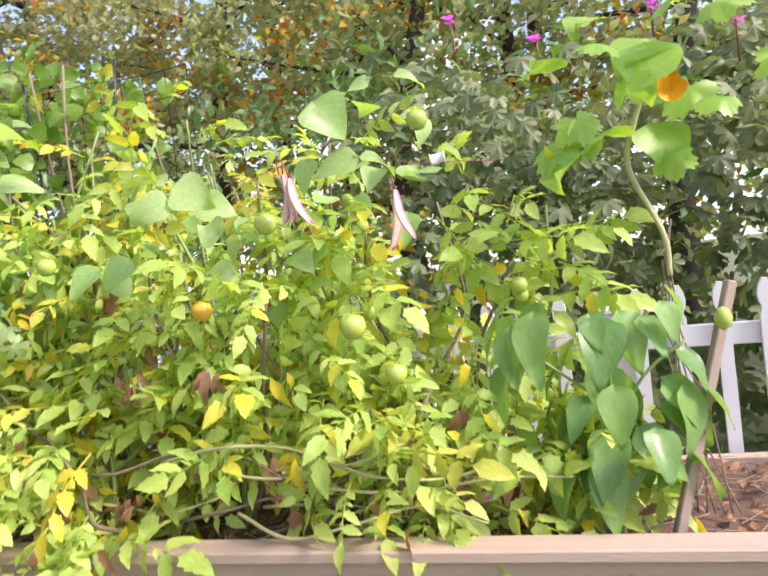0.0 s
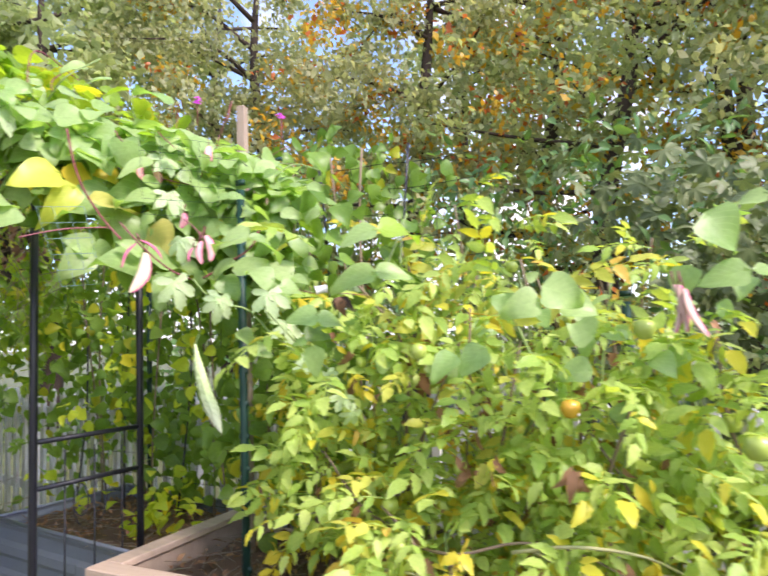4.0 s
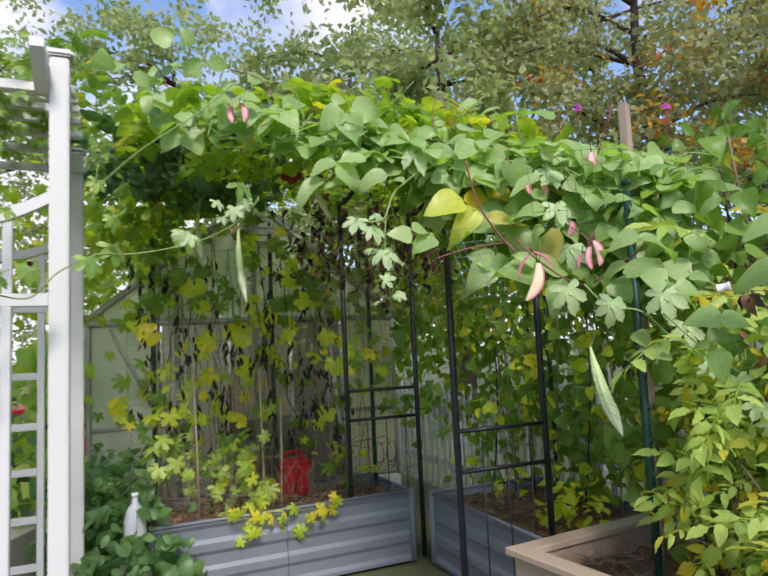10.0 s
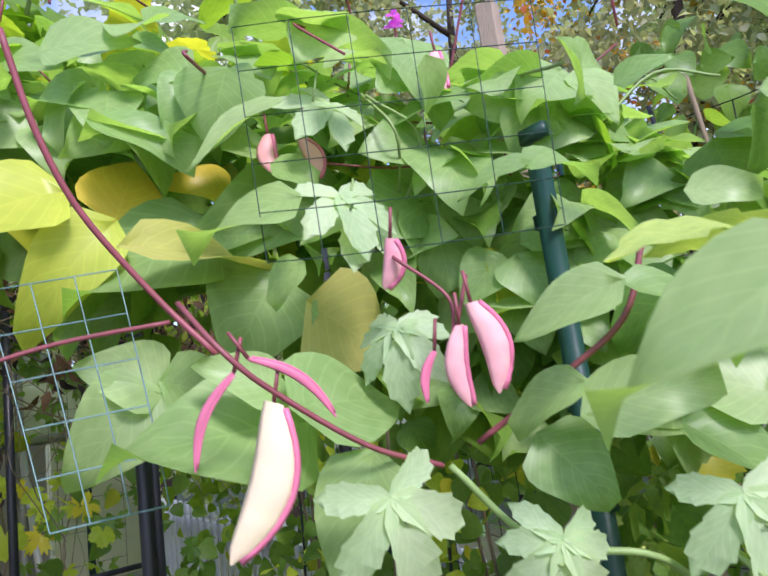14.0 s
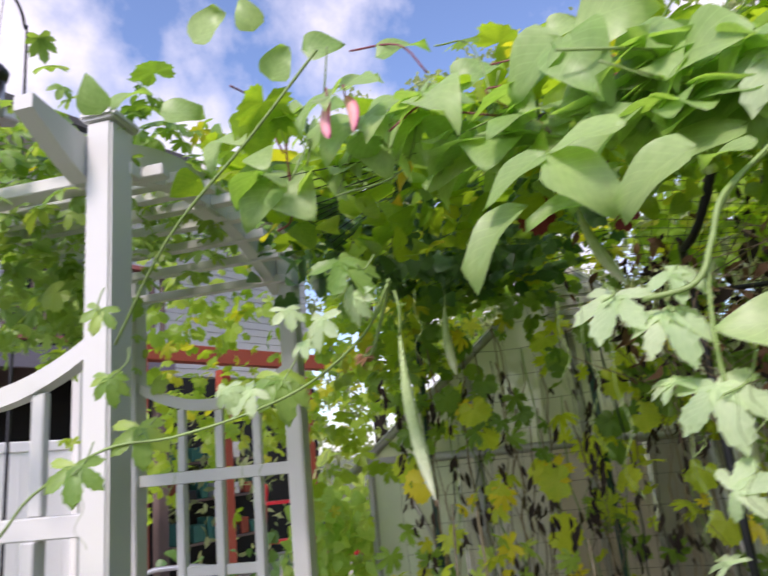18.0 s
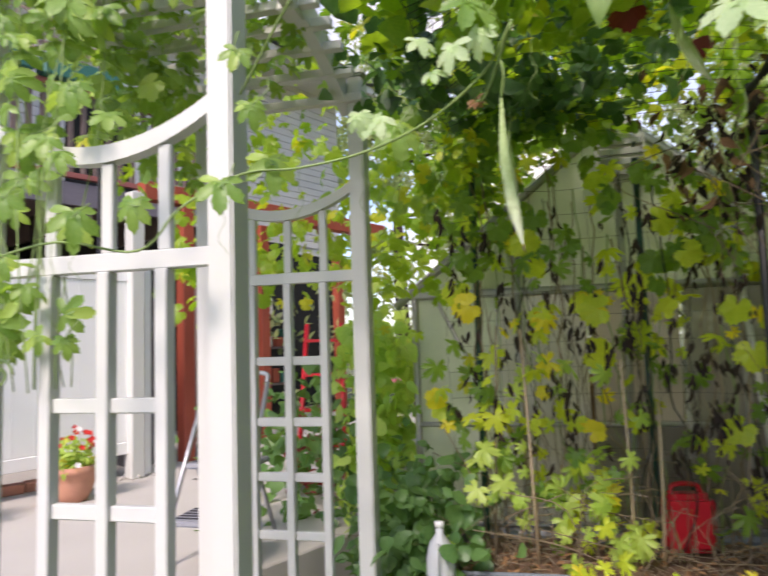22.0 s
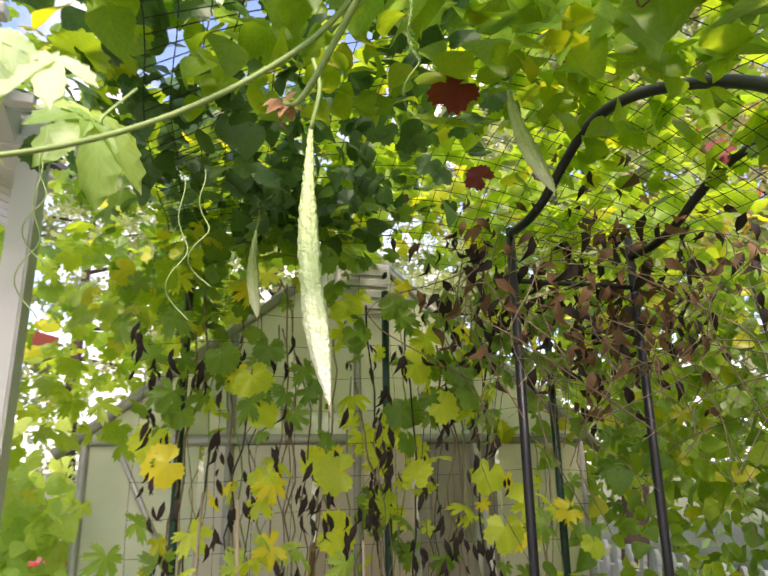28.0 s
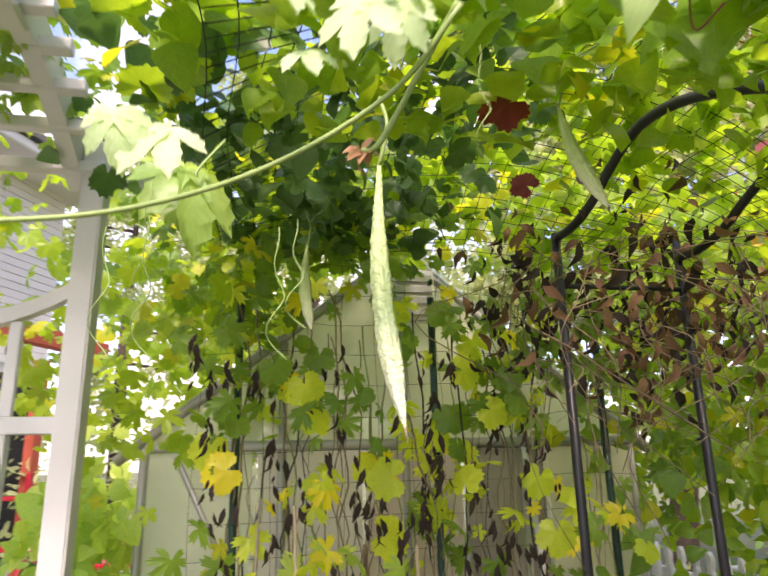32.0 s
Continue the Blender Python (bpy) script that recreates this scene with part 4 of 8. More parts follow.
# ---- black metal garden arch ----
def garden_arch():
    arch = thing("garden_arch", "black tubular metal garden arch with ladder sides", "garden arch", (0, 0, 0))
    xa, xc, ys, spring, r = -4.53, -3.20, (1.25, 1.77), 2.46, 0.017
    for y in ys:
        y2 = y + 0.09
        part("tube", Geo().tube([(xa, y, 0.0), (xa, y, 1.3), (xa, y, spring)], r, 8), black_metal, arch)
        part("tube", Geo().tube([(xc, y2, 0.0), (xc, y2, 1.3), (xc, y2, 2.22)], r, 8), black_metal, arch)
        dz = 0.0 if y < 1.5 else -0.06
        pts = smooth_line([(xa, y, 2.44 + dz), (-4.40, y, 2.435 + dz), (-4.27, y + 0.01, 2.47 + dz), (-4.12, y + 0.02, 2.55 + dz), (-3.96, y + 0.02, 2.598 + dz), (-3.78, y + 0.03, 2.580 + dz), (-3.58, y + 0.05, 2.50 + dz), (-3.40, y + 0.07, 2.39 + dz), (xc, y2, 2.20)], 4)
        part("hoop", Geo().tube(pts, r, 8), black_metal, arch)
    for x, dy in ((xa, 0), (xc, 0.09)):
        for k, z in enumerate((0.96, 1.155, 2.25)):
            z -= 0.145 if dy and k < 2 else 0
            part("rung", Geo().tube([(x, ys[0] + dy, z), (x, ys[1] + dy, z)], 0.011, 6), black_metal, arch)
        # thin upright wires and scrolls below the rungs
        for k in range(3):
            y = ys[0] + dy + 0.14 * (k + 1)
            part("wire", Geo().tube([(x, y, 0.05), (x, y, 0.96)], 0.004, 5), black_metal, arch)
        for s in (-1, 1):
            pts = [(x, (ys[0] + ys[1]) / 2 + dy + s * (0.045 + 0.035 * math.cos(a)), 0.72 + 0.09 * math.sin(a) * (1 - a / 14)) for a in np.linspace(-1.5, 6.5, 20)]
            part("scroll", Geo().tube(pts, 0.003, 5), black_metal, arch)
    return arch


garden_arch()


# ---- green posts, netting, stakes ----
def garden_post(x, y, h, label="dark green metal garden post standing in a bed", w=0.016):
    g = Geo().tube([(x, y, 0), (x, y, h)], w, 8)
    for k in range(int(h / 0.12)):
        g.box((x - w * 1.3, y - 0.006, 0.2 + k * 0.12), (x + w * 1.3, y + 0.006, 0.22 + k * 0.12))
    p = part("garden_post", g, post_green)
    tagged(p, label, "post", "green garden posts")


for x, y, h in ((-2.24, 1.60, 1.98), (-4.95, 0.05, 2.3), (-4.95, 0.85, 2.3), (-4.95, 1.6, 2.3), (-3.9, 2.45, 2.35), (-2.75, 2.4, 2.35), (-1.0, 2.3, 1.5)):
    garden_post(x, y, h)


def stake(x, y, z0, z1, lean, w, label):
    b = board((-w / 2, -w / 2, 0), (w / 2, w / 2, z1 - z0), 0.003)
    p = part("wooden_stake", b, stake_wood)
    p.matrix_world = pose(x, y, z0, lean[0], lean[1], 20)
    tagged(p, label, "stake", "wooden stakes")


stake(0.035, 1.70, 0.50, 1.18, (-5, 20, 0), 0.024, "weathered wooden stake leaning in the bed")
stake(-2.52, 1.90, 0.5, 2.46, (0, 0, 0), 0.04, "pale wooden stake rising through the vine")
for x, y, h in ((-4.80, 0.10, 1.50), (-4.85, 1.20, 1.20)):
    c = part("cane", Geo().tube([(x, y, 0.38), (x + 0.02, y + 0.05, h)], (0.008, 0.005), 6), string_tan)
    tagged(c, "dry tan bamboo cane stuck in the bed", "cane", "bamboo canes")


def netting(name, corners, nu, nv, sag, mat, r, label, seed):
    """A square-mesh net between four corners."""
    rng = np.random.default_rng(seed)
    a, b, c, d = [np.array(p, float) for p in corners]
    us, vs = np.linspace(0, 1, nu), np.linspace(0, 1, nv)

    def at(u, v):
        p = (a * (1 - u) + b * u) * (1 - v) + (d * (1 - u) + c * u) * v
        return p - np.array((0, 0, sag * math.sin(math.pi * u) * math.sin(math.pi * v))) + min(0.03, 0.03 * np.linalg.norm(c - a)) * np.array(noise.noise_vector(Vector(p * 2.3)))

    net = thing(name, label, "netting")
    for u in us:
        part("strand", Geo().tube([at(u, v) for v in np.linspace(0, 1, 18)], r, 3, False), mat, net)
    for v in vs:
        part("strand", Geo().tube([at(u, v) for u in np.linspace(0, 1, 18)], r, 3, False), mat, net)


netting("roof_netting", ((-3.05, 0.02, 2.36), (-2.85, 1.75, 2.30), (-4.9, 1.95, 2.50), (-4.9, -0.05, 2.50)), 30, 34, -0.34, net_dark, 0.0017, "dark plastic net stretched overhead between the posts", 1)
netting("wall_netting", ((-4.98, -0.1, 0.5), (-4.98, 1.75, 0.5), (-4.98, 1.75, 2.45), (-4.98, -0.1, 2.45)), 14, 16, 0.0, net_dark, 0.0011, "dark plastic net hanging before the greenhouse", 2)
netting("side_netting", ((-4.6, 2.5, 0.45), (-1.6, 2.42, 0.5), (-1.6, 2.42, 2.2), (-4.6, 2.5, 2.4)), 26, 16, 0.0, net_dark, 0.0018, "dark plastic net climbing behind the bed", 3)
netting("edge_netting", ((-2.49, 1.04, 1.60), (-2.43, 1.14, 1.61), (-2.50, 1.12, 1.88), (-2.57, 1.00, 1.87)), 4, 6, 0.0, wire_green, 0.0010, "pale green wire mesh hanging at the vine's edge", 4)
netting("post_netting", ((-2.32, 1.22, 1.85), (-2.12, 1.46, 1.84), (-2.12, 1.47, 2.1), (-2.34, 1.22, 2.12)), 6, 6, 0.0, post_green, 0.0007, "green wire mesh tied to the post", 5)

CLIMB = thing("withered_climber", "withered climbing vine of bare stems on the net", "vine", (-4.93, 0.7, 0.4))
CLIMB.matrix_world = Matrix.Identity(4)
for k, (x, y) in enumerate(((-4.93, 0.12), (-4.95, 0.3), (-4.9, 0.44), (-4.93, 0.58), (-4.95, 0.70), (-4.9, 0.83), (-4.92, 1.0), (-4.95, 1.14), (-4.9, 1.45))):
    rng = np.random.default_rng(40 + k)
    for j in range(6):
        hgt = rng.uniform(0.9, 1.95)
        drift = np.cumsum(rng.normal(0, 0.022, (16, 2)), 0)
        pts = [(x + 0.03 * math.sin(3 * t + k + j) + drift[i][0] * 0.5, y + 0.03 * math.sin(4.1 * t + k + 2 * j) + 0.02 * j * math.cos(k + 5 * j) + drift[i][1], 0.4 + hgt * t) for i, t in enumerate(np.linspace(0, 1, 16))]
        part("stem", Geo().tube(smooth_line(pts, 2), rng.uniform(0.0015, 0.0045), 5), (dry_stem, string_tan, green_stem, dry_stem, net_dark, dry_stem)[j], CLIMB)


tg = thing("dry_stalks", "tangle of dry tan stalks in the bed and on the net", "dry stalks")
rng = np.random.default_rng(77)
for _ in range(95):
    x, y = rng.uniform(-5.05, -4.5), rng.uniform(-0.02, 1.6)
    h, a = rng.uniform(0.1, 0.75), rng.normal(0, 0.22, 4)
    part("stalk", Geo().tube(smooth_line(((x, y, 0.40), (x + a[0] * 0.4, y + a[1] * 0.7, 0.40 + h * 0.5), (x + a[2] * 0.5, y + a[1] + a[3], 0.40 + h * rng.uniform(0.4, 1.0))), 4), rng.uniform(0.0012, 0.0028), 4, False), dry_stem, tg)
for _ in range(90):
    x, y, z = rng.uniform(-4.85, -4.1), rng.uniform(0.95, 2.2), rng.uniform(2.0, 2.5)
    h, a = rng.uniform(0.2, 0.8), rng.normal(0, 0.16, 4)
    part("stalk", Geo().tube(smooth_line(((x, y, z), (x + a[0], y + a[1], z - h * 0.3), (x + a[2], y + a[1] + a[3], z - h * 0.6), (x + a[2] * 1.3, y + a[3], z - h)), 4), rng.uniform(0.001, 0.0024), 4, False), dry_stem, tg)
for k, (y, h, a) in enumerate(((0.30, 1.10, 3), (0.72, 0.95, 2), (0.84, 0.75, -3))):
    cane = tagged(part("garden_cane", Geo().tube([(0, 0, 0), (0.004, 0.003, h * 0.5), (0, 0, h)], (0.007, 0.0065, 0.006), 7), cane_tan), "pale tan cane standing in the metal bed", "cane", "canes in the metal bed")
    cane.matrix_world = pose(-4.72 - 0.03 * (k % 3), y, 0.38, 0.6 * a, a, 0)


# ---- white arbor ----
def arbor():
    a = thing("arbor", "white vinyl garden arbor with lattice sides and arched top", "arbor")
    yr, yl, w, dp = -0.380, -1.113, 0.068, 0.092
    for x, up in ((-3.09, 0.0), (-4.31, 0.066)):
        top = 2.60
        for y in (yr, yl):
            part("post", board((x - dp / 2, y - w / 2, 0), (x + dp / 2, y + w / 2, top), 0.006, 2), white_vinyl, a)
            part("post_cap", board((x - dp / 2 - 0.014, y - w / 2 - 0.014, top + 0.001), (x + dp / 2 + 0.014, y + w / 2 + 0.014, top + 0.028), 0.008, 2), white_vinyl, a)
        y0, y1 = yl + w / 2 + 0.001, yr - w / 2 - 0.001
        slats = (-0.888, -0.718, -0.552)
        # one full-width rail, and short cross pieces between the slats below it
        part("rail", board((x - 0.010, y0, 1.666 + up - 0.024), (x + 0.022, y1, 1.666 + up + 0.024), 0.003), white_vinyl, a)
        for z in (1.304, 1.040, 0.805, 0.56, 0.32):
            for k in range(2):
                part("cross_piece", board((x - 0.006, slats[k] + 0.0175, z + up - 0.019), (x + 0.018, slats[k + 1] - 0.0175, z + up + 0.019), 0.003), white_vinyl, a)
        # curved top rail
        b = bmesh.new()
        n, rows = 14, []
        for k in range(n + 1):
            t = k / n
            y = y0 + (y1 - y0) * t
            z = up + 1.950 + 0.105 * (2 * t - 1) ** 2
            rows.append([b.verts.new((x + dx, y, z + dz)) for dx, dz in ((-0.02, -0.023), (0.02, -0.023), (0.02, 0.023), (-0.02, 0.023))])
        for k in range(n):
            for j in range(4):
                b.faces.new((rows[k][j], rows[k][(j + 1) % 4], rows[k + 1][(j + 1) % 4], rows[k + 1][j]))
        b.faces.new(rows[0][::-1])
        b.faces.new(rows[-1])
        bmesh.ops.recalc_face_normals(b, faces=b.faces)
        part("curved_rail", b, white_vinyl, a)
        for y in slats:
            t = (y - y0) / (y1 - y0)
            zt = up + 1.925 + 0.105 * (2 * t - 1) ** 2
            part("slat", board((x - 0.012, y - 0.017, 1.666 + up + 0.0245), (x + 0.012, y + 0.017, zt), 0.003), white_vinyl, a)
            part("slat", board((x - 0.012, y - 0.017, 0.2), (x + 0.030, y + 0.017, 1.666 + up - 0.0245), 0.003), white_vinyl, a)
    # arched beams with overhanging ends
    for y in (yr, yl):
        b = bmesh.new()
        n, rows = 26, []
        xc, half = -3.70, 0.61
        for k in range(n + 1):
            s = -1.36 + 2.72 * k / n
            x = xc - s * half
            if abs(s) <= 1:
                z = 2.505 + 0.17 * math.cos(s * math.pi / 2) ** 0.8
            else:
                z = 2.505 + 0.03 * (abs(s) - 1) / 0.42
            low = -0.055 if abs(s) < 1.08 else -0.055 + 0.075 * (abs(s) - 1.08) / 0.28
            rows.append([b.verts.new((x, y + dy, z + dz)) for dy, dz in ((-0.024, low), (0.024, low), (0.024, 0.055), (-0.024, 0.055))])
        for k in range(n):
            for j in range(4):
                b.faces.new((rows[k][j], rows[k][(j + 1) % 4], rows[k + 1][(j + 1) % 4], rows[k + 1][j]))
        b.faces.new(rows[0][::-1])
        b.faces.new(rows[-1])
        bmesh.ops.translate(b, vec=(0, -0.060, 0), verts=b.verts)
        bmesh.ops.recalc_face_normals(b, faces=b.faces)
        part("arch_beam", b, white_vinyl, a)
    for k in range(9):
        s = -0.92 + 1.84 * k / 8
        x = -3.70 - s * 0.61
        z = 2.505 + 0.17 * math.cos(s * math.pi / 2) ** 0.8
        part("roof_slat", board((x - 0.02, yl - 0.04, z - 0.055), (x + 0.02, yr + 0.04, z - 0.02), 0.003), white_vinyl, a)
    for y in (yr, yl):
        part("keystone", board((-3.76, y - 0.105, 2.60), (-3.66, y - 0.03, 2.79), 0.008), white_vinyl, a)
    return a


arbor()


# ---- greenhouse ----
def greenhouse():
    g = thing("greenhouse", "small greenhouse of milky twin-wall sheets in an aluminium frame", "greenhouse")
    x0, x1, ya, yb, eave, ridge, ym = -5.40, -7.6, -0.36, 1.98, 1.70, 2.66, 0.82

    def bar(name, p, q, r=0.02):
        part(name, Geo().tube([p, q], r, 4), alu, g)

    for x in (x0, x1):
        for y in (ya, 0.24, ym, 1.40, yb):
            t = 1 - abs(y - ym) / (yb - ym)
            bar("upright", (x, y, 0), (x, y, eave + (ridge - eave) * max(0, t) * (0.985 if t > 0.9 else 1)))
        bar("cross_bar", (x + 0.002, ya, eave), (x + 0.002, yb, eave), 0.026)
        bar("cross_bar", (x + 0.002, ya, 0.95), (x + 0.002, yb, 0.95), 0.016)
        bar("cross_bar", (x + 0.002, ya, 0.08), (x + 0.002, yb, 0.08), 0.022)
        bar("rafter", (x, ya - 0.12, eave - 0.06), (x, ym, ridge), 0.026)
        bar("rafter", (x, yb + 0.12, eave - 0.06), (x, ym, ridge), 0.026)
    bar("ridge", (x0 + 0.05, ym, ridge + 0.02), (x1, ym, ridge + 0.02), 0.024)
    for y in (ya, yb):
        bar("eave_bar", (x0, y, eave), (x1, y, eave))
    cuts = (ya, 0.12, 0.62, 1.10, 1.52, yb)
    tints = (poly_sheet, poly_warm, poly_brown, poly_smoke, poly_olive)
    for i in range(5):
        a, b = cuts[i] + 0.012, cuts[i + 1] - 0.012
        for z0, z1 in ((0.42, 0.94), (0.96, eave - 0.02)):
            part("sheet", board((x0 - 0.012, a, z0), (x0 - 0.004, b, z1), 0), poly_smoke if i == 2 and z0 < 0.5 else tints[i], g)
        part("sheet", board((x1 + 0.004, a, 0.1), (x1 + 0.012, b, eave - 0.02), 0), poly_roof, g)
    part("sill", board((x0 - 0.03, ya, 0.30), (x0 + 0.05, yb, 0.40), 0.006), fence_white, g, "pale painted sill")
    part("strut", Geo().tube([(x0 + 0.03, 1.52, 0.40), (x0 + 0.03, 1.40, 1.68)], 0.018, 4), fence_white, g)
    part("strut", Geo().tube([(x0 + 0.03, 1.12, 0.40), (x0 + 0.03, 1.09, 1.30)], 0.014, 4), alu, g)
    part("strut", Geo().tube([(x0 + 0.03, -0.22, 1.66), (x0 + 0.03, 0.08, 1.05)], 0.012, 4), alu, g)
    b = bmesh.new()
    tri = [b.verts.new((x0 - 0.006, y, z)) for y, z in ((ya, eave + 0.02), (yb, eave + 0.02), (ym, ridge - 0.02))]
    tri2 = [b.verts.new((x0 - 0.014, y, z)) for y, z in ((ya, eave + 0.02), (yb, eave + 0.02), (ym, ridge - 0.02))]
    b.faces.new(tri)
    b.faces.new(tri2[::-1])
    for k in range(3):
        b.faces.new((tri[k], tri2[k], tri2[(k + 1) % 3], tri[(k + 1) % 3]))
    part("gable_sheet", b, poly_gable, g)
    for y in (ya, yb):
        for k in range(3):
            part("sheet", board((x0 - 0.73 * (k + 1) + 0.01, y - 0.004, 0.1), (x0 - 0.73 * k - 0.01, y + 0.004, eave - 0.02), 0), poly_roof, g)
    for s, y in ((1, yb), (-1, ya)):
        b = bmesh.new()
        for dz in (0.03, 0.04):
            q = [b.verts.new((x, yy, z + dz)) for x, yy, z in ((x0 + 0.04, y + s * 0.1, eave - 0.06), (x1, y + s * 0.1, eave - 0.06), (x1, ym, ridge), (x0 + 0.04, ym, ridge))]
            b.faces.new(q)
        part("roof_sheet", b, poly_roof, g)
    box = part("vent_box", board((x0 + 0.03, 0.70, 2.28), (x0 + 0.12, 0.96, 2.53), 0.006), siding, g, "weathered pale vent box under the gable")
    for k in range(4):
        part("louvre", board((x0 + 0.122, 0.715, 2.30 + 0.055 * k), (x0 + 0.135, 0.945, 2.335 + 0.055 * k), 0.002), alu, box)
    # unseen pale slab, added to bounce light up behind the sheets
    part("floor_slab", board((x1 + 0.05, ya + 0.05, 0.005), (x0 - 0.05, yb - 0.05, 0.06)), concrete, g)
    return g


greenhouse()
sh = thing("greenhouse_bench", "low wooden potting bench inside the greenhouse", "bench", (-6.2, 0.9, 0))
part("worktop", board((-0.4, -0.7, 0.72), (0.4, 0.8, 0.76)), deck_dark, sh)
for x in (-0.36, 0.32):
    for y in (-0.66, 0.72):
        part("leg", board((x, y, 0), (x + 0.05, y + 0.05, 0.719)), deck_dark, sh)
for x, y, z, w, h, mt, lab in ((-5.75, 0.30, 0.76, 0.30, 0.34, fence_white, "white storage crate standing on the potting bench"), (-5.9, 0.75, 0.76, 0.36, 0.42, coir, "brown cardboard box standing on the potting bench"), (-5.65, 1.45, 0.06, 0.34, 0.62, black_metal, "tall black tub on the greenhouse floor"), (-5.62, 1.05, 0.06, 0.40, 0.70, black_metal, "tall black tub on the greenhouse floor")):
    cr = thing("storage_crate", lab, "crate", (x, y, z), 6 * z)
    part("body", board((-w / 2, -w / 2, 0), (w / 2, w / 2, h), 0.02, 2), mt, cr)
    part("rim", board((-w / 2 - 0.012, -w / 2 - 0.012, h - 0.05), (w / 2 + 0.012, w / 2 + 0.012, h + 0.004), 0.008), mt, cr)
can = thing("fuel_can", "red plastic can beside the metal bed", "can", (-4.98, 0.98, 0.42), 8)
part("body", board((-0.06, -0.12, 0), (0.06, 0.12, 0.27), 0.03, 2), red_plastic, can)
part("handle", Geo().tube(smooth_line([(0, -0.07, 0.26), (0, -0.05, 0.305), (0, 0.05, 0.305), (0, 0.07, 0.26)]), 0.012, 6), red_plastic, can)
jug = thing("plastic_jug", "milky plastic jug standing among leaves", "jug", (-4.35, -0.09, 0))
jug.scale = (0.9, 0.9, 0.93)
part("body", np_mesh("body", *lathe([(0, 0.40), (0.062, 0.40), (0.066, 0.44), (0.066, 0.58), (0.05, 0.65), (0.02, 0.69), (0.018, 0.72), (0, 0.72)], 16)), milk_plastic, jug)
part("cap", np_mesh("cap", *lathe([(0, 0.721), (0.022, 0.721), (0.022, 0.745), (0, 0.745)], 12)), fence_white, jug)
part("handle", Geo().tube(smooth_line([(0.05, 0, 0.66), (0.085, 0, 0.62), (0.085, 0, 0.55), (0.064, 0, 0.52)]), 0.009, 6), milk_plastic, jug)
part("stand", board((-0.09, -0.09, 0), (0.09, 0.09, 0.399)), concrete, jug)


# ---- picket fence ----
def picket_mesh():
    w, d, h = 0.022, 0.009, 1.0
    prof = [(w, 0.0), (w, h - 0.115), (w * 0.72, h - 0.105), (w * 0.72, h - 0.09), (w * 1.0, h - 0.08), (w * 1.15, h - 0.05), (w * 0.9, h - 0.022), (w * 0.35, h)]
    b = bmesh.new()
    fr = [b.verts.new((s * x, -d * 1.5, z)) for s, pr in ((1, prof), (-1, prof[::-1])) for x, z in pr]
    bk = [b.verts.new((v.co.x, d * 1.5, v.co.z)) for v in fr]
    b.faces.new(fr[::-1])
    b.faces.new(bk)
    n = len(fr)
    for k in range(n):
        b.faces.new((fr[k], fr[(k + 1) % n], bk[(k + 1) % n], bk[k]))
    bmesh.ops.recalc_face_normals(b, faces=b.faces)
    me = bpy.data.meshes.new("picket")
    b.to_mesh(me)
    b.free()
    me.materials.append(fence_white)
    return me


def picket_fence():
    f = thing("picket_fence", "white picket fence with turned tops behind the beds", "fence", (-7.6, 2.69, 0.07), -0.8)
    me = picket_mesh()
    n = 82
    for k in range(n):
        p = part("picket", me, fence_white, f)
        p.location = (k * 0.134, 0, 0.02)
    for z in (0.22, 0.80):
        for k in range(6):
            part("rail", board((k * 1.9, 0.016, z), (k * 1.9 + 1.895, 0.046, z + 0.075), 0.004), fence_white, f)
    for k in range(7):
        x = k * 1.9 - 0.03
        p = part("post", board((x - 0.045, 0.05, 0), (x + 0.045, 0.14, 0.93), 0.008), fence_white, f)
        part("cap", board((x - 0.055, 0.04, 0.931), (x + 0.055, 0.15, 0.955), 0.01), fence_white, p)


picket_fence()


# ---- house side: vinyl fence, deck, house ----
def on_house(ob):
    ob.matrix_world = HOUSE @ ob.matrix_basis
    return ob


def vinyl_fence():
    f = on_house(thing("privacy_fence", "tall white vinyl privacy fence on the patio", "fence"))
    for k in range(-2, 2):
        x = 1.75 * k
        if k < 1:
            part("panel", board((x + 0.06, -0.02, 0.30), (x + 1.69, 0.02, 1.63), 0.004), fence_vinyl, f)
            part("top_rail", board((x + 0.055, -0.03, 1.631), (x + 1.695, 0.03, 1.71), 0.006), fence_vinyl, f)
            part("bottom_rail", board((x + 0.055, -0.03, 0.20), (x + 1.695, 0.03, 0.299), 0.006), fence_vinyl, f)
            for j in range(10):
                part("groove_strip", board((x + 0.06 + 0.163 * j, -0.0225, 0.305), (x + 0.064 + 0.163 * j, -0.0203, 1.625), 0), fence_vinyl, f)
        po = part("post", board((x - 0.055, -0.055, -0.02), (x + 0.055, 0.055, 1.77), 0.006), fence_vinyl, f)
        part("cap", board((x - 0.068, -0.068, 1.771), (x + 0.068, 0.068, 1.80), 0.012), fence_vinyl, po)


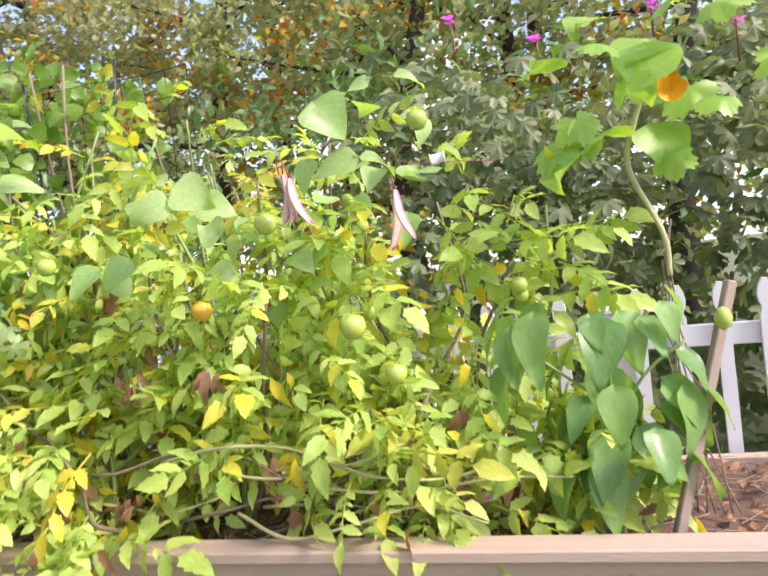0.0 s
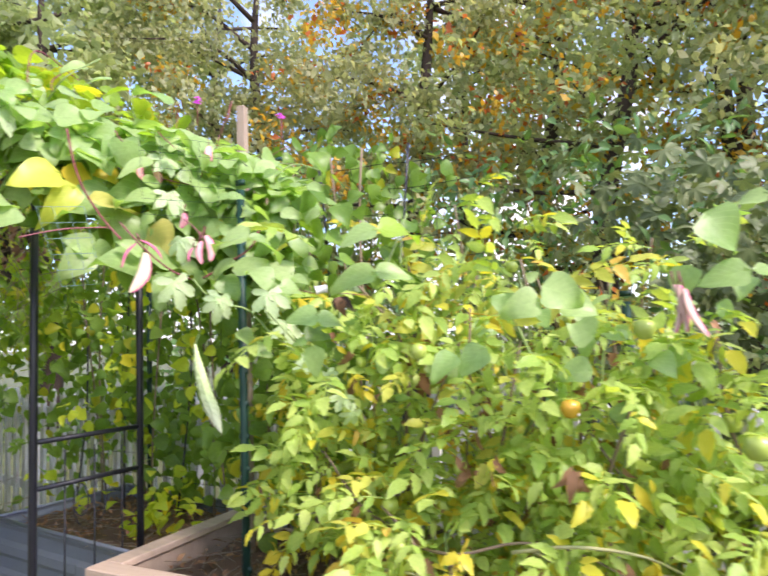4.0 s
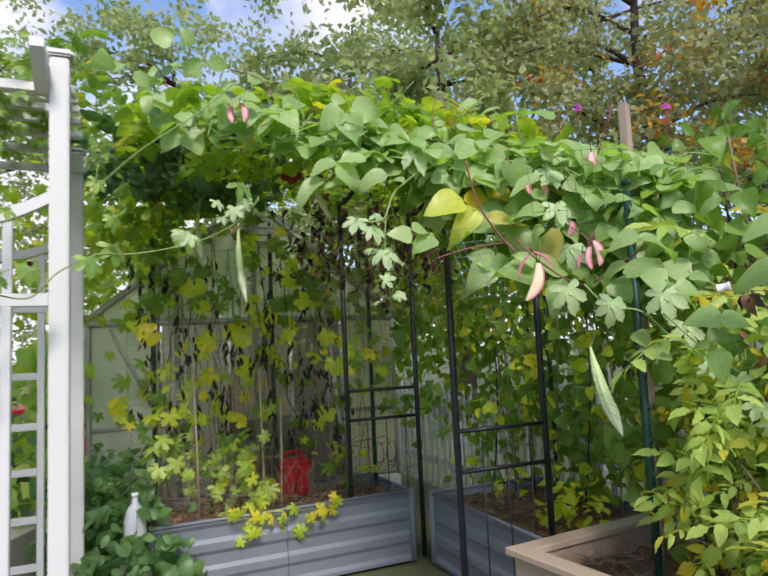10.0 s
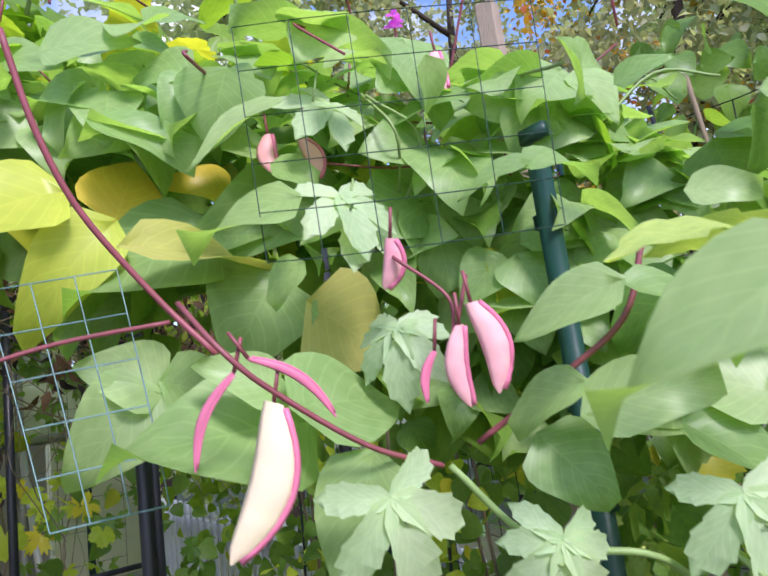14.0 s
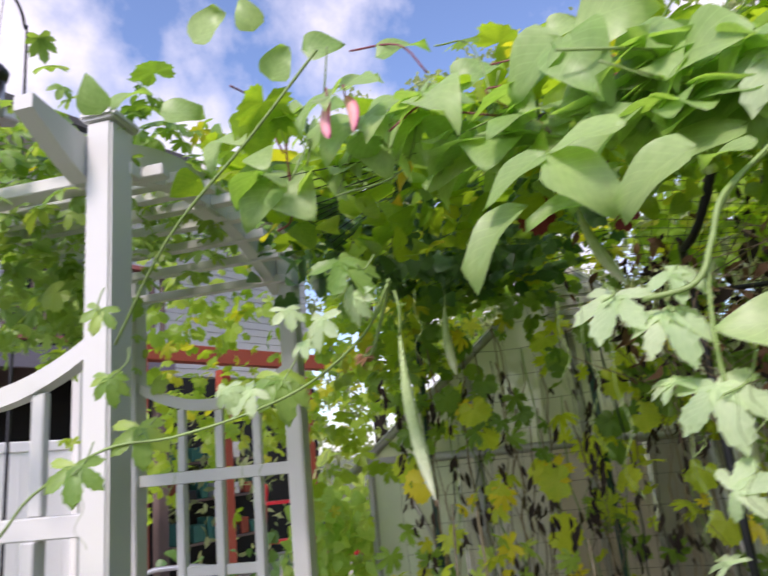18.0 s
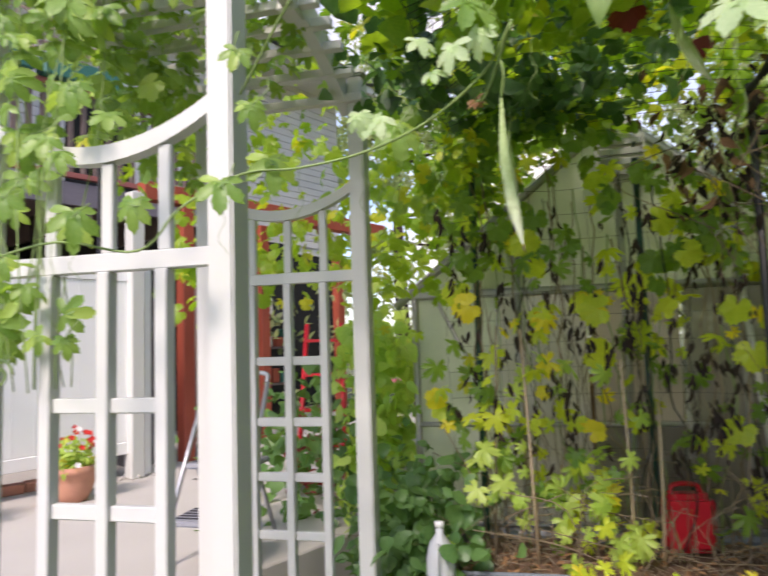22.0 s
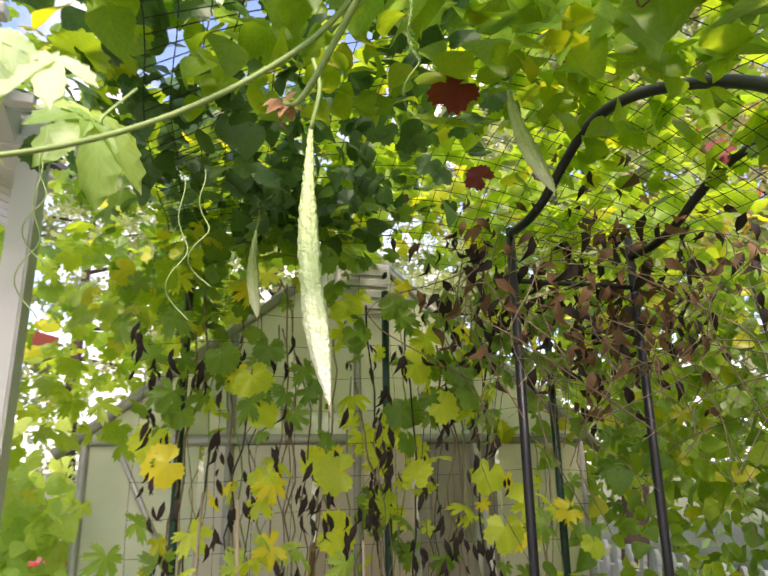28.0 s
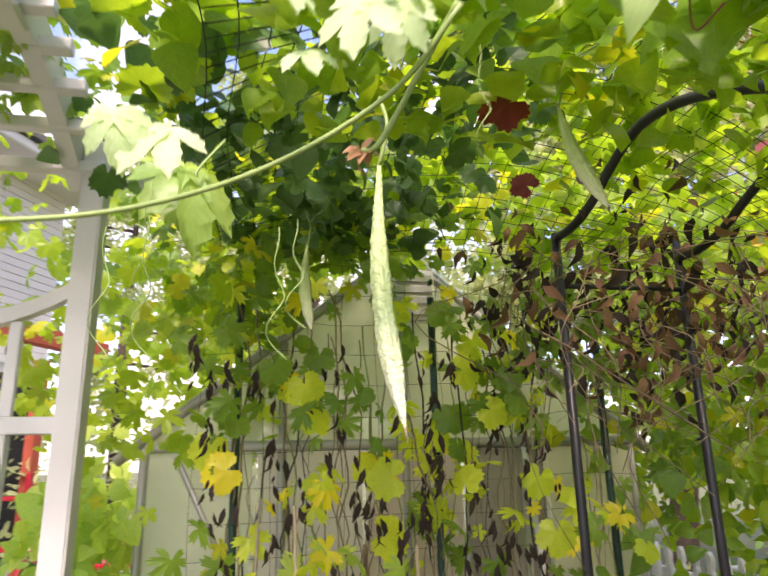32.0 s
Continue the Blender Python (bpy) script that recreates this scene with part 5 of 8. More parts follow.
vinyl_fence()
EDGE = on_house(thing("brick_edging", "low edging of rough red bricks behind the fence", "edging"))
rng = np.random.default_rng(93)
for k in range(24):
    br = part("brick", board((-0.095, -0.05, 0), (0.095, 0.05, 0.075), 0.008), terracotta, EDGE)
    br.matrix_local = pose(-3.3 + 0.205 * k, 0.22 + rng.uniform(-0.03, 0.03), 0.0, rng.uniform(-3, 3), 0, rng.uniform(-9, 9))
gv = on_house(thing("gravel", "small tan pebbles heaped at the fence posts", "gravel", kind="stuff"))
n = 420
pl = np.stack([rng.normal(0, 0.14, n) + np.where(rng.random(n) < 0.6, 0.12, 1.72), rng.normal(0.02, 0.07, n), rng.uniform(0.002, 0.03, n)], 1)
pebble = [np.asarray(q) for q in lathe([(0, -0.35), (0.42, -0.2), (0.5, 0.05), (0.3, 0.3), (0, 0.36)], 7)]
part("pebble", bake("pebble", (*pebble, np.zeros((len(pebble[0]), 2))), frames(pl, rng.normal(0, 1, (n, 3)), rng.normal(0, 1, (n, 3)), rng.uniform(0.012, 0.03, n))), concrete, gv, "", "stuff")


def deck():
    d = on_house(thing("balcony_deck", "dark brown wooden deck with upright balusters", "deck"))
    z0 = 2.45
    part("fascia", board((-3.4, 0.9, z0 - 0.02), (3.2, 0.95, z0 + 0.20), 0.005), deck_grey, d)
    part("platform", board((-3.4, 0.952, z0 + 0.10), (3.2, 3.0, z0 + 0.16), 0.004), deck_dark, d)
    part("bottom_rail", board((-3.4, 0.88, z0 + 0.24), (3.2, 0.94, z0 + 0.29), 0.004), deck_red, d)
    part("top_rail", board((-3.4, 0.86, z0 + 1.08), (3.2, 0.97, z0 + 1.13), 0.006), deck_red, d)
    for k in range(52):
        x = -3.35 + 0.125 * k
        part("baluster", board((x, 0.89, z0 + 0.291), (x + 0.045, 0.935, z0 + 1.079), 0.003), deck_dark, d)
    for x in (-3.3, -0.1, 3.1):
        part("beam_post", board((x - 0.06, 1.0, 0), (x + 0.06, 1.12, z0 - 0.021), 0.006), deck_dark, d)
    for k in range(7):
        x = -3.0 + 0.95 * k
        part("joist", board((x, 0.96, z0 - 0.16), (x + 0.05, 3.0, z0 + 0.09), 0.003), deck_dark, d)
    part("bracket", board((0.30, 0.84, z0 - 0.27), (0.48, 1.60, z0 - 0.021), 0.02), stake_wood, d, "pale timber bracket under the deck")


deck()
for x in (-1.15, -0.35, 0.45, 1.25):
    p = on_house(thing("window_box", "teal planter box with dry grassy plants on the deck rail", "planter", (x, 0.86, 3.585), 0, "planter boxes on the rail"))
    part("box", board((0, -0.09, 0), (0.72, 0.11, 0.20), 0.015), planter_teal, p)
    rng = np.random.default_rng(int(x * 100) + 500)
    g = Geo()
    for _ in range(70):
        a, b = rng.uniform(0.03, 0.69), rng.uniform(-0.07, 0.09)
        c = rng.normal(0, 0.09, 2)
        g.tube([(a, b, 0.18), (a + c[0] * 0.5, b + c[1] * 0.5, 0.30), (a + c[0], b + c[1] - 0.06, 0.33 + rng.uniform(-0.12, 0.12))], (0.003, 0.0025, 0.001), 3, False)
    part("grass", g, string_tan, p, "dry tan grass", "stuff")


def upper_balcony():
    b = on_house(thing("upper_balcony", "upper balcony with a bowed black iron railing", "balcony"))
    part("floor", board((-5.2, 1.55, 4.02), (0.4, 2.97, 4.14), 0.01), red_paint, b)
    part("bottom_rail", board((-5.2, 1.56, 4.22), (0.4, 1.60, 4.25), 0.003), black_metal, b)
    part("top_rail", board((-5.2, 1.55, 4.80), (0.4, 1.61, 4.84), 0.004), black_metal, b)
    for k in range(44):
        x = -5.15 + 0.126 * k
        pts = smooth_line([(x, 1.58, 4.25), (x, 1.50, 4.38), (x, 1.47, 4.52), (x, 1.55, 4.64), (x, 1.58, 4.80)], 4)
        part("baluster", Geo().tube(pts, 0.008, 5), black_metal, b)
    for x in (-2.5, 0.36):
        part("post", board((x - 0.05, 1.56, 4.141), (x + 0.05, 1.66, 5.50), 0.005), red_paint, b)


upper_balcony()
rng = np.random.default_rng(95)
tw = on_house(thing("dry_vine_tangle", "tangle of withered reddish vines drooping over the planter boxes", "dry vine"))
for k in range(120):
    x, z = rng.uniform(-2.2, 1.4), rng.uniform(3.75, 4.5)
    ln, sag = rng.uniform(0.4, 1.1), rng.uniform(0.05, 0.28)
    y = 0.84 + 0.25 * (z - 3.75) + rng.uniform(-0.08, 0.08)
    part("stem", Geo().tube(smooth_line([(x, y, z + rng.uniform(0, 0.15)), (x + ln * 0.35, y - 0.05, z - sag * 0.8), (x + ln * 0.7, y - 0.03, z - sag), (x + ln, y, z - sag * 0.4)], 4), rng.uniform(0.003, 0.007), 4, False), dry_twig, tw)
for k in range(30):
    x = rng.uniform(-2.2, 2.0)
    part("stem", Geo().tube(smooth_line([(x, 0.86, 3.72), (x + rng.normal(0, 0.08), 0.9, 4.0), (x + rng.normal(0, 0.15), 1.0, 4.3 + rng.uniform(0, 0.3))], 4), 0.005, 4, False), dry_twig, tw)
for x in (-2.9, -1.0, -0.06):
    bp = on_house(thing("balcony_pot", "small terracotta pot on the upper balcony rail", "flower pot", (x, 1.58, 4.841), 0, "pots on the balcony rail"))
    part("pot", np_mesh("pot", *lathe([(0, 0), (0.06, 0), (0.085, 0.13), (0.095, 0.135), (0.095, 0.17), (0.08, 0.17), (0, 0.14)], 16)), terracotta, bp)


ch = on_house(thing("deck_chest", "white plastic chest standing on the deck", "chest", (0.16, 1.6, 2.611), 4))
part("body", board((-0.14, -0.15, 0), (0.14, 0.15, 0.42), 0.02, 2), fence_vinyl, ch)
part("lid", board((-0.15, -0.16, 0.421), (0.15, 0.16, 0.47), 0.015, 2), fence_vinyl, ch)
wc = on_house(thing("wicker_planter", "pale round wicker planter on the deck", "planter", (0.70, 1.55, 2.611)))
part("bowl", np_mesh("bowl", *lathe([(0, 0), (0.20, 0), (0.23, 0.2), (0.24, 0.42), (0.22, 0.42), (0.2, 0.36), (0, 0.36)], 22)), siding, wc)
for k in range(7):
    part("band", Geo().tube([((0.216 + 0.004 * k) * math.cos(a), (0.216 + 0.004 * k) * math.sin(a), 0.04 + 0.055 * k) for a in np.linspace(0, 6.2832, 25)], 0.007, 5, False), coir, wc)
gr = on_house(thing("kettle_grill", "black covered grill standing on the deck", "grill", (-0.22, 1.7, 2.611)))
part("kettle", np_mesh("kettle", *lathe([(0, 0.42), (0.16, 0.46), (0.24, 0.58), (0.25, 0.62), (0.23, 0.72), (0.14, 0.82), (0, 0.85)], 22)), black_metal, gr)
for a in (0.5, 2.6, 4.7):
    part("leg", Geo().tube([(0.22 * math.cos(a), 0.22 * math.sin(a), 0), (0.14 * math.cos(a), 0.14 * math.sin(a), 0.50)], 0.012, 6), grey_metal, gr)
part("side_shelf", board((0.25, -0.14, 0.58), (0.42, 0.14, 0.60), 0.004), grey_metal, gr)
part("handle", Geo().tube(smooth_line([(-0.05, 0, 0.845), (-0.04, 0, 0.89), (0.04, 0, 0.89), (0.05, 0, 0.845)]), 0.008, 6), grey_metal, gr)
rt = on_house(thing("iron_table", "round black iron table with a pierced top on the balcony", "table", (-0.10, 1.85, 4.141)))
part("rim", Geo().tube([(0.24 * math.cos(a), 0.24 * math.sin(a), 0.42) for a in np.linspace(0, 6.2832, 33)], 0.014, 6, False), black_metal, rt)
for k in range(-4, 5):
    w = math.sqrt(0.23 ** 2 - (0.05 * k) ** 2)
    part("lattice_bar", board((0.05 * k - 0.012, -w, 0.413), (0.05 * k + 0.012, w, 0.421), 0.002), black_metal, rt)
    part("lattice_bar", board((-w, 0.05 * k - 0.012, 0.4212), (w, 0.05 * k + 0.012, 0.429), 0.002), black_metal, rt)
for a in (0.5, 2.6, 4.7):
    part("leg", Geo().tube([(0.2 * math.cos(a), 0.2 * math.sin(a), 0), (0.12 * math.cos(a), 0.12 * math.sin(a), 0.2), (0.2 * math.cos(a), 0.2 * math.sin(a), 0.412)], 0.008, 6), black_metal, rt)


def house():
    h = on_house(thing("house", "pale sided two-storey house behind the deck", "house"))
    part("wall", board((-7.0, 3.0, -0.3), (7.5, 3.2, 5.6), 0.01), siding, h)
    for k in range(24):
        part("siding_board", board((-7.0, 2.972, 2.75 + 0.12 * k), (7.5, 2.998, 2.86 + 0.12 * k), 0.003), siding, h)
    # near-black sheet before the pale wall, deck shade put into its colour
    part("lower_wall", board((-7.0, 2.9, -0.02), (7.5, 2.97, 2.6), 0.01), dark_inside, h, "wall under the deck, coloured near-black for shade")
    part("eave", board((-7.3, 2.2, 5.601), (7.8, 3.5, 5.75), 0.02), fence_white, h)
    b = bmesh.new()
    q = [b.verts.new(p) for p in ((-7.4, 2.1, 5.76), (7.9, 2.1, 5.76), (7.9, 6.5, 7.6), (-7.4, 6.5, 7.6))]
    q2 = [b.verts.new((v.co.x, v.co.y, v.co.z + 0.1)) for v in q]
    b.faces.new(q[::-1])
    b.faces.new(q2)
    for k in range(4):
        b.faces.new((q[k], q[(k + 1) % 4], q2[(k + 1) % 4], q2[k]))
    part("roof", b, roof_shingle, h)
    for x in (-2.2, 0.1, 2.4):
        w = part("window", board((x, 2.93, 3.0), (x + 0.95, 2.97, 4.6), 0.006), dark_inside, h, "dark glazed window")
        for lo, hi in (((x - 0.08, 2.90, 2.92), (x, 2.97, 4.68)), ((x + 0.95, 2.90, 2.92), (x + 1.03, 2.97, 4.68)), ((x, 2.90, 4.60), (x + 0.95, 2.97, 4.68)), ((x, 2.90, 2.92), (x + 0.95, 2.97, 3.0))):
            part("frame", board(lo, hi, 0.004), fence_white, w)


house()


def flower_pot(x, y, petal, seed, r=0.17):
    p = on_house(thing("flower_pot", "terracotta pot of small bright flowers on the patio", "flower pot", (x, y, 0.0), 0, "pots along the fence"))
    part("pot", np_mesh("pot", *lathe([(0.0, 0.0), (r * 0.60, 0.0), (r * 0.80, 0.06), (r * 0.94, 0.13), (r * 0.97, 0.195), (r * 1.05, 0.2), (r * 1.05, 0.25), (r * 0.9, 0.25), (r * 0.85, 0.2), (0, 0.2)], 24)), terracotta, p)
    rng = np.random.default_rng(seed)
    n = 430
    d = rng.normal(0, 1, (n, 3))
    d[:, 2] = np.abs(d[:, 2])
    d /= np.linalg.norm(d, axis=1)[:, None]
    pl = d * rng.uniform(0.3, 1, (n, 1)) * np.array((r * 1.15, r * 1.15, 0.27)) + np.array((0, 0, 0.22))
    way, nor = loose(rng, n, (0, -0.3, 1), 0.5, 0.1)
    part("foliage", bake("foliage", leaf_small(0.6), frames(pl, way, nor, rng.uniform(0.035, 0.07, n))), tomato_green, p, "", "stuff")
    for i in range(24):
        q = d[i] * np.array((r * 1.15, r * 1.15, 0.27)) + np.array((0, -0.03, 0.24))
        fm = join([xform(leaf_small(0.9), pose(0, 0, 0, 50, 0, 0) @ pose(0, 0, 0, 25, 0, 72 * k)) for k in range(5)])
        me = np_mesh("bloom", fm[0] * 0.030, fm[1], fm[2])
        part("bloom", me, petal if i % 4 else petal_white, p).location = q


flower_pot(-0.56, -0.42, petal_white, 61, 0.24)
flower_pot(0.10, -0.45, petal_red, 62)
flower_pot(0.98, -0.38, petal_red, 63)
hb = on_house(thing("hanging_basket", "coir hanging basket of withered flowers under the deck", "hanging basket", (-0.36, -0.10, 1.45)))
part("basket", np_mesh("basket", *lathe([(0, 0), (0.09, 0.015), (0.17, 0.07), (0.215, 0.16), (0.19, 0.16), (0, 0.13)], 20, 0.05, random.Random(2))), coir, hb)
for a in (0.4, 2.5, 4.6):
    part("wire", Geo().tube([(0.2 * math.cos(a), 0.2 * math.sin(a), 0.16), (0, 0.1, 0.75)], 0.004, 4), black_metal, hb)
rng = np.random.default_rng(64)
n = 220
pl = rng.normal(0, 1, (n, 3)) * np.array((0.13, 0.12, 0.05)) + np.array((0, 0, 0.21))
way, nor = loose(rng, n, (0, -0.3, 1), 0.8, 0.2)
for k in range(70):
    a, w = rng.uniform(0, 6.28), rng.uniform(0.05, 0.2)
    q = np.array((w * math.cos(a), w * math.sin(a), 0.15))
    e = q * (1.35, 1.35, 1) + np.array((*rng.normal(0, 0.03, 2), rng.uniform(0.05, 0.15)))
    part("twig", Geo().tube(smooth_line((q, (q + e) / 2 + rng.normal(0, 0.015, 3), e), 3), 0.0022, 4, False), dry_twig, hb)
part("dry_flowers", bake("dry_flowers", leaf_small(0.5), frames(pl, way, nor, rng.uniform(0.02, 0.05, n))), brown_leaf, hb, "withered tan flowers", "stuff")


def porch():
    """The open lean-to right of the privacy fence."""
    p = on_house(thing("porch", "open porch with rust-red posts and dark shelves", "porch"))
    for x, y in ((2.35, 0.25), (3.6, 0.6), (5.2, 0.9)):
        part("post", board((x - 0.06, y - 0.06, -0.02), (x + 0.06, y + 0.06, 2.43), 0.006), red_paint, p)
    part("beam", board((1.9, 0.2, 2.431), (5.4, 0.34, 2.60), 0.006), red_paint, p)
    # shade deep in the porch is painted as a near-black wall
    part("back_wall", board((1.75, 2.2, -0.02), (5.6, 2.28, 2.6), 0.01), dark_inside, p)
    for k, z in enumerate((0.5, 1.0, 1.45)):
        sh = part("shelf", board((3.7, 1.7, z), (5.1, 2.1, z + 0.03), 0.003), deck_dark, p)
        rng = np.random.default_rng(70 + k)
        x = 3.75
        while x < 5.0:
            w, h = rng.uniform(0.08, 0.22), rng.uniform(0.1, 0.32)
            m = [milk_plastic, planter_teal, red_paint, black_metal, fence_white][int(rng.integers(0, 5))]
            part("store_box", board((x, 1.72, z + 0.031), (x + w, 1.95, z + 0.031 + h), 0.01), m, sh)
            x += w + rng.uniform(0.02, 0.1)


porch()
cb = on_house(thing("cabinet", "tall black outdoor cabinet on the porch", "cabinet", (1.86, 0.35, 0)))
part("body", board((0, 0, 0), (0.42, 0.45, 1.75), 0.01), black_metal, cb)
dr = part("door", board((0.01, -0.022, 0.05), (0.41, -0.002, 1.72), 0.006), black_metal, cb)
part("handle", Geo().tube([(0.34, -0.04, 0.8), (0.34, -0.04, 1.0)], 0.008, 6), grey_metal, dr)
on_house(tagged(part("porch_column", board((1.60, -0.10, 0.0), (1.72, 0.02, 2.4), 0.008), white_vinyl), "white square column at the porch", "column"))


def step_stool():
    c = thing("step_stool", "grey metal folding step stool with two treads on the patio", "step stool", (-4.70, -1.27, 0.38), 0)
    for y in (-0.20, 0.20):
        part("front_leg", Geo().tube([(0.26, y, 0.0), (0.02, y * 0.95, 0.46), (-0.20, y * 0.9, 0.86)], 0.013, 8), grey_metal, c)
        part("back_leg", Geo().tube([(-0.30, y * 0.9, 0.0), (-0.06, y * 0.85, 0.46)], 0.011, 8), grey_metal, c)
    part("top_bar", Geo().tube(smooth_line([(-0.20, -0.18, 0.86), (-0.23, -0.14, 0.91), (-0.23, 0.14, 0.91), (-0.20, 0.18, 0.86)]), 0.013, 8), grey_metal, c)
    for x, z in ((0.05, 0.20), (-0.12, 0.44)):
        tr = part("tread", board((x - 0.10, -0.18, z), (x + 0.16, 0.18, z + 0.028), 0.01, 2), stool_grey, c, "grey plastic tread")
        for k in range(5):
            part("grip_rib", board((x - 0.08 + 0.045 * k, -0.16, z + 0.0285), (x - 0.065 + 0.045 * k, 0.16, z + 0.032), 0.001), black_metal, tr)


step_stool()
ld = thing("step_ladder", "red step ladder leaning on the porch", "ladder", (-6.3, -1.3, 0.1), 100)
for s in (-0.2, 0.2):
    part("rail", Geo().tube([(s, 0, 0), (s * 0.7, 0.35, 1.5)], 0.02, 4), red_plastic, ld)
for k in range(5):
    part("step", board((-0.19 + 0.012 * k, 0.06 * (k + 1) - 0.05, 0.27 * (k + 1)), (0.19 - 0.012 * k, 0.06 * (k + 1) + 0.04, 0.27 * (k + 1) + 0.025), 0.003), red_plastic, ld)
tb = thing("garden_table", "red plastic garden table behind the arbor", "table", (-7.4, -0.9, 0), 20)
part("tabletop", board((-0.6, -0.45, 1.02), (0.6, 0.45, 1.06), 0.02), red_plastic, tb)
for x in (-0.5, 0.45):
    for y in (-0.35, 0.3):
        part("leg", board((x, y, 0), (x + 0.05, y + 0.05, 1.019), 0.006), red_plastic, tb)
wc = thing("wind_chime", "dark metal wind chime hanging above the arbor", "wind chime", (-3.62, -1.26, 3.05))
part("top_disc", np_mesh("top_disc", *lathe([(0, 0.22), (0.05, 0.22), (0.055, 0.25), (0.03, 0.28), (0, 0.28)], 14)), black_metal, wc)
for k in range(6):
    a = k * math.pi / 3
    part("pipe", Geo().tube([(0.036 * math.cos(a), 0.036 * math.sin(a), 0.21), (0.036 * math.cos(a), 0.036 * math.sin(a), 0.02 + 0.02 * k)], 0.008, 6), grey_metal, wc)
part("cord", Geo().tube([(0, 0, 0.28), (-0.02, 0.01, 0.62)], 0.002, 4), black_metal, wc)
part("hook", Geo().tube(smooth_line([(-0.02, 0.01, 0.62), (-0.10, -0.04, 0.70), (-0.25, -0.10, 0.66), (-0.30, -0.13, 0.3), (-0.31, -0.14, -3.05)]), 0.007, 6), black_metal, wc)

# ---- bean vine over the frame ----
FACE = (0.75, -0.45, 0.75)


def hero_leaves(name, rows, mat, parent, label="", face=FACE, seed=0):
    """Single leaves from their foot to their tip, with a width."""
    rng = np.random.default_rng(seed)
    a = np.array(rows)
    p, q, w = a[:, :3], a[:, 3:6], a[:, 6]
    size = np.linalg.norm(q - p, axis=1)
    nor = np.array(face) + rng.normal(0, 0.15, (len(a), 3))
    m = frames(p, q - p, nor, size, w)
    as_parts(name, BEANS, m, mat, parent, label)


def bean_vine():
    vine = thing("bean_vine", "lablab bean vine with broad leaves over the frame", "bean vine", (-2.2, 1.5, 0.55))
    vine.matrix_world = Matrix.Identity(4)
    for nm, rows, mat, lab, sd in (("leaf", RIM_LEAVES, bean_green, "", 2), ("leaf", POST_LEAVES, bean_green, "", 3), ("leaf", UPPER_LEAVES, bean_green, "", 4), ("leaf", BIG_LEAVES[:8], bean_green, "", 7)):
        a = np.array(rows)
        flat = a[:, 6] < 0.65
        for sel, face, wid in ((flat, (0.6, -0.45, 0.7), 1.2), (~flat, FACE, 1.0)):
            if sel.any():
                b = a[sel].copy()
                b[:, 6] *= wid
                hero_leaves(nm, b, mat, vine, lab, face, sd)
    hero_leaves("leaf", EDGE_LEAVES + SHELF_LEAVES, bean_green, vine, "", (0.8, -0.35, 0.35), 1)
    hero_leaves("leaf", YELLOW_LEAVES, bean_yellow, vine, "yellowing bean leaf", (0.8, -0.35, 0.35), 5)
    hero_leaves("leaf", OLIVE_LEAVES, bean_olive, vine, "pale olive ageing bean leaf", (0.8, -0.35, 0.35), 9)
    hero_leaves("leaf", BRIGHT_LEAVES + GOLD_LEAVES, bean_gold, vine, "bright yellow bean leaf", (0.8, -0.35, 0.35), 6)
    hero_leaves("leaf", SKY_LEAVES, bean_green, vine, "", (0.8, 0.1, 0.1), 8)
    rng = np.random.default_rng(11)
    # the near rim: leaves in threes along the front edge and the drop below it
    edge = smooth_line(((-2.98, -0.20, 2.44), (-2.92, 0.22, 2.45), (-2.82, 0.60, 2.37), (-2.64, 1.00, 2.28), (-2.45, 1.35, 2.20), (-2.25, 1.62, 2.10), (-2.12, 1.82, 1.98)), 8)
    drop = np.interp(np.linspace(0, 1, len(edge)), (0, 0.2, 0.42, 0.58, 0.7, 0.85, 1), (0.07, 0.08, 0.14, 0.36, 0.48, 0.5, 0.35))
    trip, alone = [], []
    for k in range(150):
        i = int((len(edge) - 1) * rng.random() ** 0.75)
        c = edge[i] + (edge[i + 1] - edge[i]) * rng.random()
        s = rng.random() ** 1.3
        c = c + np.array((-0.10 * s - 0.05 * rng.random(), 0.03, -drop[i] * s)) + rng.normal(0, 0.03, 3)
        trip.append(c)
    trip = np.array(trip)
    keep = np.array([not ((abs(c[0] + 2.35) < 0.28) and (abs(c[1] - 1.22) < 0.26) and 1.55 < c[2] < 1.93) for c in trip])
    keep &= ~((trip[:, 1] > 0.5) & (trip[:, 1] < 1.08) & (trip[:, 2] < 2.2))
    keep &= (trip[:, 1] > 0.6) | (rng.random(len(trip)) < 0.4)
    trip = trip[keep][:95]
    P, Wy, N, S = [], [], [], []
    for c in trip:
        face = np.array(FACE) + rng.normal(0, 0.35, 3)
        face /= np.linalg.norm(face)
        down = np.array((0.15, -0.1, -1.0)) + rng.normal(0, 0.3, 3)
        down -= face * np.dot(down, face)
        down /= np.linalg.norm(down)
        side = np.cross(face, down)
        size = rng.uniform(0.075, 0.13)
        for w in (down, side * 0.9 + down * 0.3, -side * 0.9 + down * 0.3):
            P.append(c + w * 0.02)
            Wy.append(w)
            N.append(face + rng.normal(0, 0.18, 3))
            S.append(size * rng.uniform(0.85, 1.1))
    m = frames(np.array(P), np.array(Wy), np.array(N), np.array(S))
    as_parts("leaf", BEANS, m[:240], bean_green, vine)
    # crown of the vine, leaves up to the sky
    n = 430
    u = rng.random(n) ** 0.7
    pe = edge[(u * (len(edge) - 1)).astype(int)]
    back = rng.random(n) ** 1.2
